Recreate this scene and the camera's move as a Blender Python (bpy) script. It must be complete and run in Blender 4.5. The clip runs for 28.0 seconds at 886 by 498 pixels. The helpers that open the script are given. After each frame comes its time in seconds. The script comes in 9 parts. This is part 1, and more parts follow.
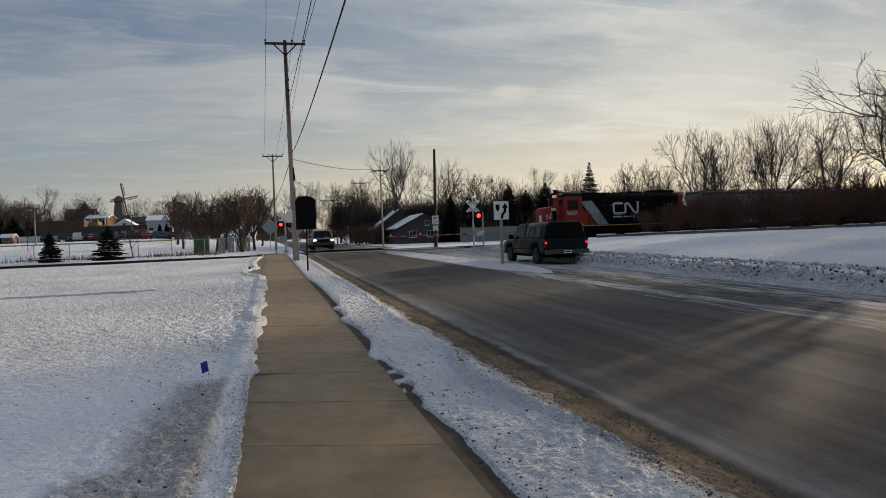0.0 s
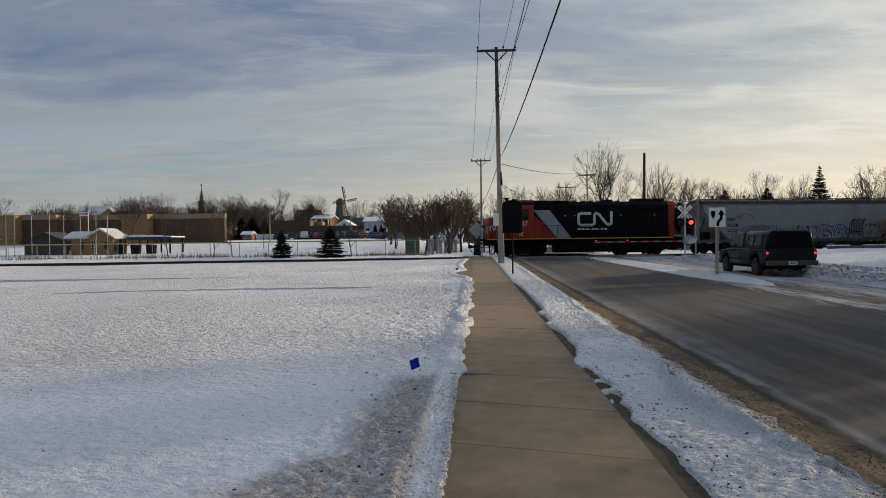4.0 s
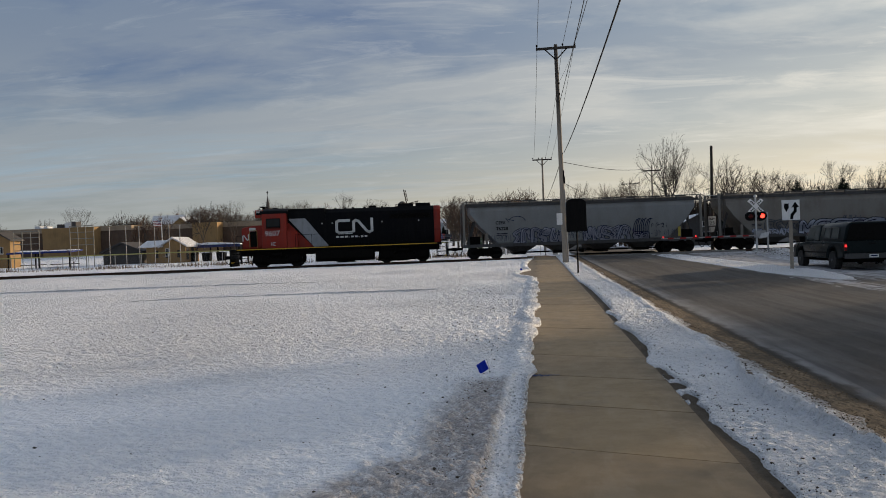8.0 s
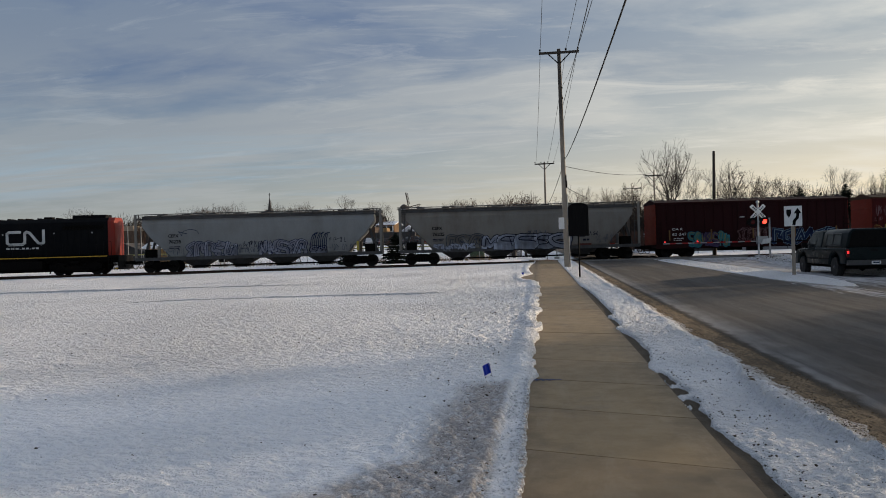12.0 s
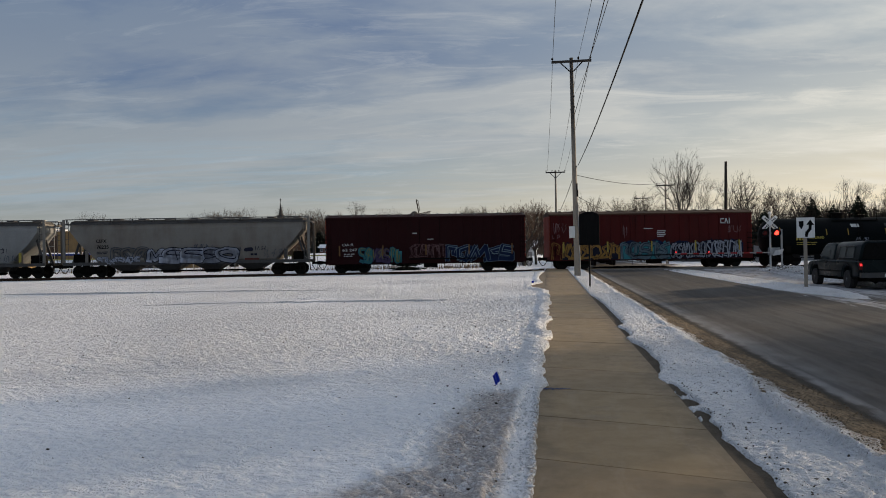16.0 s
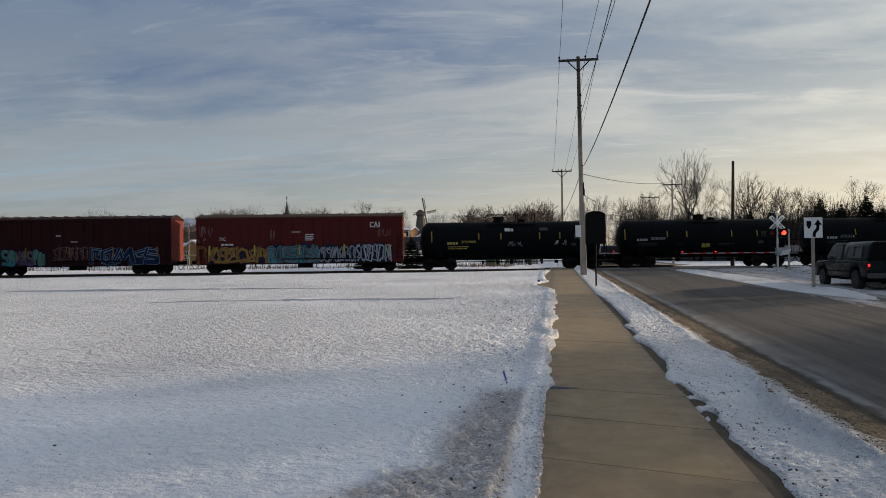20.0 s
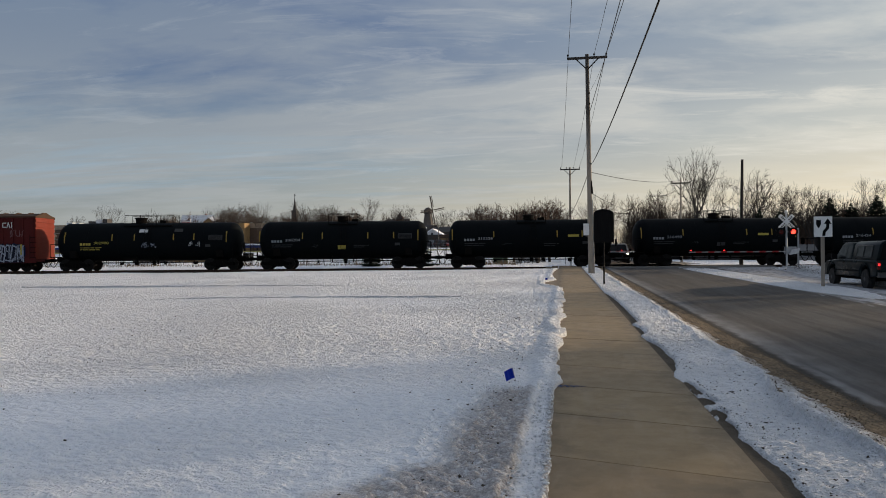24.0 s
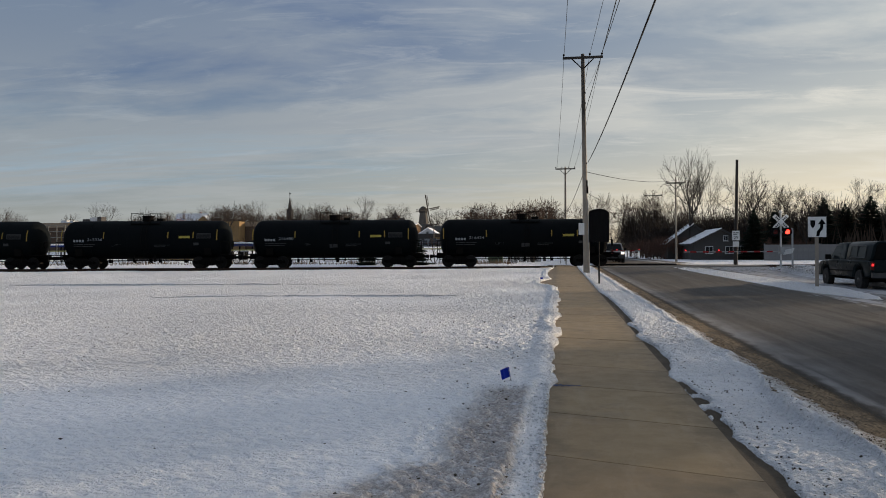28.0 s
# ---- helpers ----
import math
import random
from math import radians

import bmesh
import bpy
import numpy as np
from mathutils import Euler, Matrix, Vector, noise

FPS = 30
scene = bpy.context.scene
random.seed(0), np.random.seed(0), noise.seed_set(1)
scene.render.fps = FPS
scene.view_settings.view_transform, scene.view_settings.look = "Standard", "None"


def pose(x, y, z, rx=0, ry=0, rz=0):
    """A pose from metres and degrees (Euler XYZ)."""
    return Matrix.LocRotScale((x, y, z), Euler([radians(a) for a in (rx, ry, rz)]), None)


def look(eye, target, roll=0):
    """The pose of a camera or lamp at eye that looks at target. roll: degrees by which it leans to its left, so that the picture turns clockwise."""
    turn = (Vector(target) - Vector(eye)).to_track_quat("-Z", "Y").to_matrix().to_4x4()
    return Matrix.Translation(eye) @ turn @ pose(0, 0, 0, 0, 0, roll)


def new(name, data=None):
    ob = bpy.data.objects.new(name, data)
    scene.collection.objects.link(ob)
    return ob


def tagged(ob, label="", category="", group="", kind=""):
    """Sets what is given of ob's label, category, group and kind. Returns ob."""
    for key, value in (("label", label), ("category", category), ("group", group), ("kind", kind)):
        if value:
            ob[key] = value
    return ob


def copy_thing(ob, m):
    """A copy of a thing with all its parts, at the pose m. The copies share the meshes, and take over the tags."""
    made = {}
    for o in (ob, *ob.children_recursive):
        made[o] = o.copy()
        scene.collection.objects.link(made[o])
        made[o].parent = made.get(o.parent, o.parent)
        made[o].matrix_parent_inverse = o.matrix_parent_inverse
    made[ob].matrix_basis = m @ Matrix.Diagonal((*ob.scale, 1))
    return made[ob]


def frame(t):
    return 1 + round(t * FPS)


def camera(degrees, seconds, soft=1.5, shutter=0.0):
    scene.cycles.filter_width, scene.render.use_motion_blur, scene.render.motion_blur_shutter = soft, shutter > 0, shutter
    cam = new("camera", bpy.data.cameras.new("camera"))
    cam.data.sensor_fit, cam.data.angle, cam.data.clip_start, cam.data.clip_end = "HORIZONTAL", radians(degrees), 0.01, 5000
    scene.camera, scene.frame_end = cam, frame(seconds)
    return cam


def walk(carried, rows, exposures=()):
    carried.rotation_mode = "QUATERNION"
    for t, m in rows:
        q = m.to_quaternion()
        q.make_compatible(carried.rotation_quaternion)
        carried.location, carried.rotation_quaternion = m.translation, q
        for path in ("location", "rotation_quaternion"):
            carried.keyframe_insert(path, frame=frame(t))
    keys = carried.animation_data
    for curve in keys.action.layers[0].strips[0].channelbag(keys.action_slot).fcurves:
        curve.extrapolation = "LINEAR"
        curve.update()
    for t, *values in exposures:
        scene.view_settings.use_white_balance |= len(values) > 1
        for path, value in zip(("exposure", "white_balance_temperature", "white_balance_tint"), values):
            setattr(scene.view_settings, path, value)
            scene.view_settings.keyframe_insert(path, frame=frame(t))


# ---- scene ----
cam = camera(61.37, 28.0, soft=0.95)
PATH = [
    (0.0, pose(0.112, -0.012, 1.581, 88.83, 2.13, -13.09)),
    (0.5, pose(0.108, -0.012, 1.583, 88.96, 2.22, -12.30)),
    (1.0, pose(0.096, -0.012, 1.587, 89.02, 2.30, -12.36)),
    (1.5, pose(0.083, -0.014, 1.591, 89.34, 0.78, -7.96)),
    (2.0, pose(0.078, -0.017, 1.591, 89.47, -0.48, -5.04)),
    (2.5, pose(0.074, -0.016, 1.587, 89.53, -0.28, -3.96)),
    (3.0, pose(0.067, -0.010, 1.587, 89.55, 0.00, 0.30)),
    (3.5, pose(0.058, -0.005, 1.588, 89.49, 0.25, 0.76)),
    (4.0, pose(0.050, 0.000, 1.590, 89.54, 0.74, 2.46)),
    (4.5, pose(0.044, 0.007, 1.592, 89.63, 1.19, 5.50)),
    (6.5, pose(0.018, 0.009, 1.598, 89.84, 1.87, 7.61)),
    (7.0, pose(0.015, 0.008, 1.599, 89.81, 1.99, 7.49)),
    (7.5, pose(0.008, 0.006, 1.599, 89.73, 2.07, 7.35)),
    (8.0, pose(0.000, -0.000, 1.600, 89.74, 2.12, 7.24)),
    (8.5, pose(-0.007, -0.008, 1.601, 89.66, 2.00, 7.20)),
    (9.0, pose(-0.011, -0.011, 1.601, 89.63, 1.79, 7.15)),
    (9.5, pose(-0.010, -0.010, 1.599, 89.59, 1.48, 7.18)),
    (10.0, pose(-0.007, -0.009, 1.598, 89.71, 1.49, 7.22)),
    (10.5, pose(-0.006, -0.006, 1.597, 89.84, 1.59, 7.33)),
    (11.0, pose(-0.008, -0.002, 1.598, 89.91, 1.66, 7.24)),
    (11.5, pose(-0.011, -0.001, 1.600, 89.94, 1.65, 7.37)),
    (12.0, pose(-0.011, -0.004, 1.603, 90.00, 1.68, 7.36)),
    (12.5, pose(-0.010, -0.007, 1.605, 90.16, 1.81, 7.34)),
    (14.5, pose(-0.030, -0.015, 1.601, 90.32, 0.53, 7.86)),
    (15.0, pose(-0.028, -0.015, 1.601, 90.45, 0.55, 7.95)),
    (15.5, pose(-0.025, -0.016, 1.603, 90.53, 0.77, 8.04)),
    (16.0, pose(-0.024, -0.016, 1.604, 90.57, 0.95, 8.11)),
    (16.5, pose(-0.025, -0.016, 1.604, 90.57, 0.98, 8.19)),
    (17.0, pose(-0.026, -0.017, 1.603, 90.61, 1.06, 8.29)),
    (17.5, pose(-0.027, -0.018, 1.602, 90.62, 0.91, 8.41)),
    (18.0, pose(-0.027, -0.018, 1.602, 90.63, 0.96, 8.38)),
    (18.5, pose(-0.029, -0.015, 1.603, 90.60, 0.86, 8.49)),
    (19.0, pose(-0.033, -0.010, 1.602, 90.57, 0.86, 8.49)),
    (19.5, pose(-0.036, -0.004, 1.601, 90.50, 0.73, 8.52)),
    (20.0, pose(-0.036, -0.003, 1.601, 90.47, 0.71, 8.55)),
    (20.5, pose(-0.036, -0.004, 1.601, 90.45, 0.86, 8.61)),
    (21.0, pose(-0.037, -0.003, 1.601, 90.38, 0.71, 8.64)),
    (21.5, pose(-0.039, -0.001, 1.601, 90.37, 0.71, 8.68)),
    (23.5, pose(-0.047, -0.002, 1.598, 90.32, 0.52, 9.00)),
    (24.0, pose(-0.048, -0.003, 1.598, 90.31, 0.49, 9.12)),
    (24.5, pose(-0.049, -0.004, 1.598, 90.33, 0.49, 9.18)),
    (25.0, pose(-0.053, -0.005, 1.598, 90.34, 0.40, 9.23)),
    (25.5, pose(-0.056, -0.006, 1.600, 90.33, 0.32, 9.22)),
    (26.0, pose(-0.056, -0.007, 1.600, 90.34, 0.41, 9.24)),
    (26.5, pose(-0.057, -0.008, 1.600, 90.33, 0.41, 9.29)),
    (27.0, pose(-0.058, -0.010, 1.600, 90.30, 0.57, 9.31)),
    (27.5, pose(-0.057, -0.013, 1.600, 90.30, 0.63, 9.33)),
    (28.0, pose(-0.055, -0.015, 1.601, 90.23, 0.32, 8.75)),
]
walk(cam, PATH, exposures=[(0, -0.12), (2.2, -0.12), (4, 0), (28, 0)])

# ---- world and sun ----
SUN_AZ, SUN_EL = 56.0, 11.0
sun_dir = Vector((math.sin(radians(SUN_AZ)) * math.cos(radians(SUN_EL)), math.cos(radians(SUN_AZ)) * math.cos(radians(SUN_EL)), math.sin(radians(SUN_EL))))
sun_data = bpy.data.lights.new("sun", "SUN")
sun_data.energy, sun_data.angle, sun_data.color = 4.7, radians(0.6), (1.0, 0.79, 0.56)
sun = new("sun", sun_data)
sun.matrix_world = look(sun_dir * 200, (0, 0, 0))

world = bpy.data.worlds.new("winter_sky")
scene.world = world
world.use_nodes = True
wt = world.node_tree
wt.nodes.clear()


def node(tree, kind):
    return tree.nodes.new(kind)


def put(tree, target, value):
    if isinstance(value, bpy.types.NodeSocket):
        tree.links.new(value, target)
    elif isinstance(value, tuple) and len(value) == 3 and target.type == "RGBA":
        target.default_value = (*value, 1)
    else:
        target.default_value = value


def maths(tree, op, a, b=0.0, clamp=False):
    n = node(tree, "ShaderNodeMath")
    n.operation, n.use_clamp = op, clamp
    put(tree, n.inputs[0], a)
    put(tree, n.inputs[1], b)
    return n.outputs[0]


def blend(tree, fac, a, b, kind="MIX"):
    n = node(tree, "ShaderNodeMixRGB")
    n.blend_type = kind
    put(tree, n.inputs[0], fac)
    put(tree, n.inputs[1], a)
    put(tree, n.inputs[2], b)
    return n.outputs[0]


def ramp(tree, fac, stops):
    n = node(tree, "ShaderNodeValToRGB")
    el = n.color_ramp.elements
    while len(el) < len(stops):
        el.new(0.5)
    for e, (at, c) in zip(el, stops):
        e.position = at
        e.color = (*c, 1) if isinstance(c, tuple) else (c, c, c, 1)
    put(tree, n.inputs[0], fac)
    return n.outputs[0]


def rescale(tree, v, lo, hi, a=0.0, b=1.0):
    n = node(tree, "ShaderNodeMapRange")
    put(tree, n.inputs[0], v)
    for i, x in enumerate((lo, hi, a, b)):
        n.inputs[i + 1].default_value = x
    return n.outputs[0]


def vnoise(tree, vec, scale, detail=4.0, rough=0.55, dist=0.0):
    n = node(tree, "ShaderNodeTexNoise")
    put(tree, n.inputs["Vector"], vec)
    n.inputs["Scale"].default_value, n.inputs["Detail"].default_value = scale, detail
    n.inputs["Roughness"].default_value, n.inputs["Distortion"].default_value = rough, dist
    return n.outputs["Fac"]


def mapped(tree, vec, loc=(0, 0, 0), rot=(0, 0, 0), scale=(1, 1, 1)):
    n = node(tree, "ShaderNodeMapping")
    put(tree, n.inputs[0], vec)
    n.inputs[1].default_value, n.inputs[2].default_value, n.inputs[3].default_value = loc, rot, scale
    return n.outputs[0]


coord = node(wt, "ShaderNodeTexCoord").outputs["Generated"]
sep = node(wt, "ShaderNodeSeparateXYZ")
put(wt, sep.inputs[0], coord)
up = sep.outputs[2]
dotn = node(wt, "ShaderNodeVectorMath")
dotn.operation = "DOT_PRODUCT"
put(wt, dotn.inputs[0], coord)
dotn.inputs[1].default_value = sun_dir
toward = rescale(wt, dotn.outputs["Value"], -0.08, 0.88)
toward2 = maths(wt, "POWER", toward, 2.0, True)
sky = node(wt, "ShaderNodeTexSky")
sky.sky_type, sky.sun_disc, sky.sun_elevation, sky.sun_rotation = "NISHITA", False, radians(SUN_EL), radians(SUN_AZ)
clear = blend(wt, 1.0, sky.outputs[0], (0.05, 0.05, 0.05), "MULTIPLY")
away_side = ramp(wt, up, [(0.0, (0.385, 0.385, 0.348)), (0.05, (0.35, 0.374, 0.365)), (0.12, (0.248, 0.328, 0.40)), (0.26, (0.098, 0.163, 0.315)), (0.42, (0.128, 0.194, 0.345)), (0.6, (0.40, 0.45, 0.56)), (1.0, (0.52, 0.58, 0.70))])
sun_side = ramp(wt, up, [(0.0, (1.05, 0.82, 0.52)), (0.07, (1.0, 0.88, 0.66)), (0.15, (0.70, 0.70, 0.64)), (0.27, (0.44, 0.50, 0.54)), (0.6, (0.42, 0.47, 0.54)), (1.0, (0.52, 0.58, 0.70))])
veil = blend(wt, toward2, away_side, sun_side)
veil = blend(wt, 0.12, veil, clear)
flat_div = maths(wt, "ADD", maths(wt, "MAXIMUM", up, 0.0), 0.10)
plane = node(wt, "ShaderNodeCombineXYZ")
put(wt, plane.inputs[0], maths(wt, "DIVIDE", sep.outputs[0], flat_div))
put(wt, plane.inputs[1], maths(wt, "DIVIDE", sep.outputs[1], flat_div))
drift = mapped(wt, plane.outputs[0], loc=(3.1, 1.7, 0), rot=(0, 0, radians(-14)), scale=(0.55, 1.0, 1.0))
big = vnoise(wt, drift, 0.55, 7.0, 0.58, 0.5)
fine = vnoise(wt, drift, 2.4, 6.0, 0.6, 0.3)
cover = rescale(wt, maths(wt, "ADD", maths(wt, "MULTIPLY", big, 0.6), maths(wt, "MULTIPLY", fine, 0.40)), 0.44, 0.555)
bright = blend(wt, toward2, (0.42, 0.44, 0.43), (1.0, 0.93, 0.78))
bright = blend(wt, rescale(wt, up, 0.02, 0.35), bright, blend(wt, toward2, (0.163, 0.231, 0.335), (0.66, 0.68, 0.66)))
clouded = blend(wt, maths(wt, "MULTIPLY", cover, rescale(wt, up, 0.0, 0.08, 0.25, 0.8)), veil, bright)
dark_big = rescale(wt, vnoise(wt, mapped(wt, drift, loc=(7.7, 4.2, 2.0)), 0.9, 5.0, 0.55, 0.4), 0.42, 0.66)
clouded = blend(wt, maths(wt, "MULTIPLY", dark_big, rescale(wt, up, 0.05, 0.3, 0.05, 0.24)), clouded, (0.145, 0.19, 0.295))
rents = rescale(wt, vnoise(wt, mapped(wt, drift, loc=(2.2, 9.1, 5.0), scale=(0.55, 1.5, 1.0)), 1.5, 7.0, 0.65, 0.6), 0.50, 0.66)
low_band = maths(wt, "MULTIPLY", rescale(wt, up, 0.05, 0.09), rescale(wt, up, 0.12, 0.19, 1.0, 0.0))
clouded = blend(wt, maths(wt, "MULTIPLY", maths(wt, "MULTIPLY", rents, low_band), rescale(wt, toward2, 0.1, 0.55, 0.6, 0.0)), clouded, (0.30, 0.42, 0.52))
# thin combed wisps low in the sky, and brighter torn edges towards the sun
comb = mapped(wt, plane.outputs[0], loc=(0.4, 5.3, 1.0), rot=(0, 0, radians(-9)), scale=(0.35, 1.0, 1.0))
wisp = rescale(wt, vnoise(wt, comb, 3.6, 9.0, 0.68, 1.2), 0.52, 0.72)
wisp = maths(wt, "MULTIPLY", wisp, rescale(wt, up, 0.03, 0.10, 0.0, 0.42))
clouded = blend(wt, wisp, clouded, blend(wt, toward2, (0.40, 0.45, 0.50), (1.05, 0.98, 0.84)))
gloom = rescale(wt, vnoise(wt, mapped(wt, comb, loc=(9.0, 2.0, 4.0)), 1.7, 8.0, 0.62, 0.8), 0.50, 0.72)
clouded = blend(wt, maths(wt, "MULTIPLY", gloom, rescale(wt, up, 0.06, 0.2, 0.0, 0.18)), clouded, blend(wt, toward2, (0.16, 0.22, 0.33), (0.36, 0.41, 0.45)))
back = node(wt, "ShaderNodeBackground")
put(wt, back.inputs[0], clouded)
back.inputs[1].default_value = 0.97
out = node(wt, "ShaderNodeOutputWorld")
wt.links.new(back.outputs[0], out.inputs[0])

# ---- mesh helpers ----
def blk(bm, x0, x1, y0, y1, z0, z1):
    v = [bm.verts.new((x, y, z)) for z in (z0, z1) for x, y in ((x0, y0), (x1, y0), (x1, y1), (x0, y1))]
    for f in ((3, 2, 1, 0), (4, 5, 6, 7), (0, 1, 5, 4), (1, 2, 6, 5), (2, 3, 7, 6), (3, 0, 4, 7)):
        bm.faces.new([v[i] for i in f])
    return bm


def prism(bm, pts, axis, a0, a1):
    """A polygon drawn across an axis and carried along it: x (y, z), y (x, z), z (x, y)."""
    def place(p, a):
        return {"x": (a, p[0], p[1]), "y": (p[0], a, p[1]), "z": (p[0], p[1], a)}[axis]
    lo, hi = [bm.verts.new(place(p, a0)) for p in pts], [bm.verts.new(place(p, a1)) for p in pts]
    n = len(pts)
    faces = [bm.faces.new(lo), bm.faces.new(list(reversed(hi)))]
    faces += [bm.faces.new((lo[(i + 1) % n], lo[i], hi[i], hi[(i + 1) % n])) for i in range(n)]
    bmesh.ops.recalc_face_normals(bm, faces=faces)
    return bm


def tube(bm, p, q, r0, r1=None, n=8):
    p, q, r1 = Vector(p), Vector(q), r0 if r1 is None else r1
    d = (q - p).normalized()
    a = d.orthogonal().normalized()
    b = d.cross(a)
    rings = []
    for c, r in ((p, r0), (q, r1)):
        rings.append([bm.verts.new(c + (a * math.cos(2 * math.pi * i / n) + b * math.sin(2 * math.pi * i / n)) * r) for i in range(n)])
    for i in range(n):
        bm.faces.new((rings[0][i], rings[0][(i + 1) % n], rings[1][(i + 1) % n], rings[1][i]))
    bm.faces.new(list(reversed(rings[0])))
    bm.faces.new(rings[1])
    return bm


def lathe(bm, prof, n=24, axis="z", at=(0, 0, 0)):
    """A profile of (radius, along) turned about an axis through a point."""
    rings = []
    for r, h in prof:
        ring = []
        for i in range(n):
            c, s = r * math.cos(2 * math.pi * i / n), r * math.sin(2 * math.pi * i / n)
            co = {"z": (c, s, h), "x": (h, c, s), "y": (c, h, s)}[axis]
            ring.append(bm.verts.new(Vector(co) + Vector(at)))
        rings.append(ring)
    for a, b in zip(rings, rings[1:]):
        for i in range(n):
            bm.faces.new((a[i], a[(i + 1) % n], b[(i + 1) % n], b[i]))
    bm.faces.new(list(reversed(rings[0])))
    bm.faces.new(rings[-1])
    bmesh.ops.recalc_face_normals(bm, faces=bm.faces[:])
    return bm


def soften(bm, width, seg=2, angle=30):
    edges = [e for e in bm.edges if len(e.link_faces) == 2 and e.calc_face_angle(0) > radians(angle)]
    bmesh.ops.bevel(bm, geom=edges, offset=width, segments=seg, affect="EDGES", profile=0.5)
    return bm


def B():
    return bmesh.new()


def mesh_of(bm, name, material, smooth=False):
    me = bpy.data.meshes.new(name)
    bm.to_mesh(me)
    bm.free()
    me.materials.append(material)
    if smooth:
        me.polygons.foreach_set("use_smooth", [True] * len(me.polygons))
        me.set_sharp_from_angle(angle=radians(38))
    return me


def part(name, bm, material, parent, label="", smooth=False):
    ob = new(name, mesh_of(bm, name, material, smooth))
    ob.parent = parent
    return tagged(ob, label)


def thing(name, label, category, m=None, group="", kind=""):
    ob = tagged(new(name), label, category, group, kind)
    ob.empty_display_size = 0.2
    if m is not None:
        ob.matrix_basis = m
    return ob


def solid(name, bm, material, label, category, group="", kind="", smooth=False, m=None):
    ob = tagged(new(name, mesh_of(bm, name, material, smooth)), label, category, group, kind)
    if m is not None:
        ob.matrix_basis = m
    return ob


def raw(name, verts, faces, material, smooth=False):
    me = bpy.data.meshes.new(name)
    me.from_pydata(verts, [], faces)
    me.materials.append(material)
    if smooth:
        me.polygons.foreach_set("use_smooth", [True] * len(me.polygons))
    me.update()
    return me


def lettering(body, width, height, material, parent, m, name="lettering", label="", bold=0.0):
    """Words as thin flat letters, fitted to a width and height, in the XY plane of m."""
    cu = bpy.data.curves.new("letters", "FONT")
    cu.body, cu.size, cu.extrude, cu.offset = body, 1.0, 0.0, bold
    ob = bpy.data.objects.new("letters", cu)
    me = bpy.data.meshes.new_from_object(ob)
    bpy.data.objects.remove(ob)
    xs, ys = [v.co.x for v in me.vertices], [v.co.y for v in me.vertices]
    sx, sy = width / (max(xs) - min(xs)), height / (max(ys) - min(ys))
    me.transform(Matrix.Diagonal((sx, sy, 1, 1)) @ Matrix.Translation((-(max(xs) + min(xs)) / 2, -(max(ys) + min(ys)) / 2, 0)))
    me.transform(m)
    me.materials.clear()
    me.materials.append(material)
    o = new(name, me)
    o.parent = parent
    return tagged(o, label)


NEAR = Euler((math.pi / 2, 0, 0)).to_matrix().to_4x4()


def side_letters(body, x, z, width, height, material, parent, y=-1.506, name="lettering", bold=0.0):
    return lettering(body, width, height, material, parent, Matrix.Translation((x, y, z)) @ NEAR, name, "", bold)


def gz(x, y):
    """The lie of the land: it climbs gently to the railway, then to the town on the far side."""
    z = 0.0083 * min(y, 58.0)
    if y > 70:
        k = min(1.0, (y - 70) / 95.0)
        k = k * k * (3 - 2 * k)
        w = min(1.0, max(0.0, (4 - x) / 26.0))
        z += 2.3 * k * w
    return z


# ---- the railway's line ----
TRACK = radians(9.5)
E1, N1 = Vector((math.cos(TRACK), math.sin(TRACK), 0)), Vector((-math.sin(TRACK), math.cos(TRACK), 0))
D_TRACK, Z_RAIL = 60.0, 0.42


def on_track(q, d=0.0, z=0.0):
    """q metres along the railway, d metres beyond its middle."""
    p = N1 * (D_TRACK + d) + E1 * q
    return Vector((p.x, p.y, z))

# ---- materials ----
def material(name):
    m = bpy.data.materials.new(name)
    m.use_nodes = True
    return m, m.node_tree, m.node_tree.nodes["Principled BSDF"]


def bumped(t, bsdf, height, strength, distance=0.02):
    b = node(t, "ShaderNodeBump")
    b.inputs["Strength"].default_value, b.inputs["Distance"].default_value = strength, distance
    put(t, b.inputs["Height"], height)
    t.links.new(b.outputs[0], bsdf.inputs["Normal"])


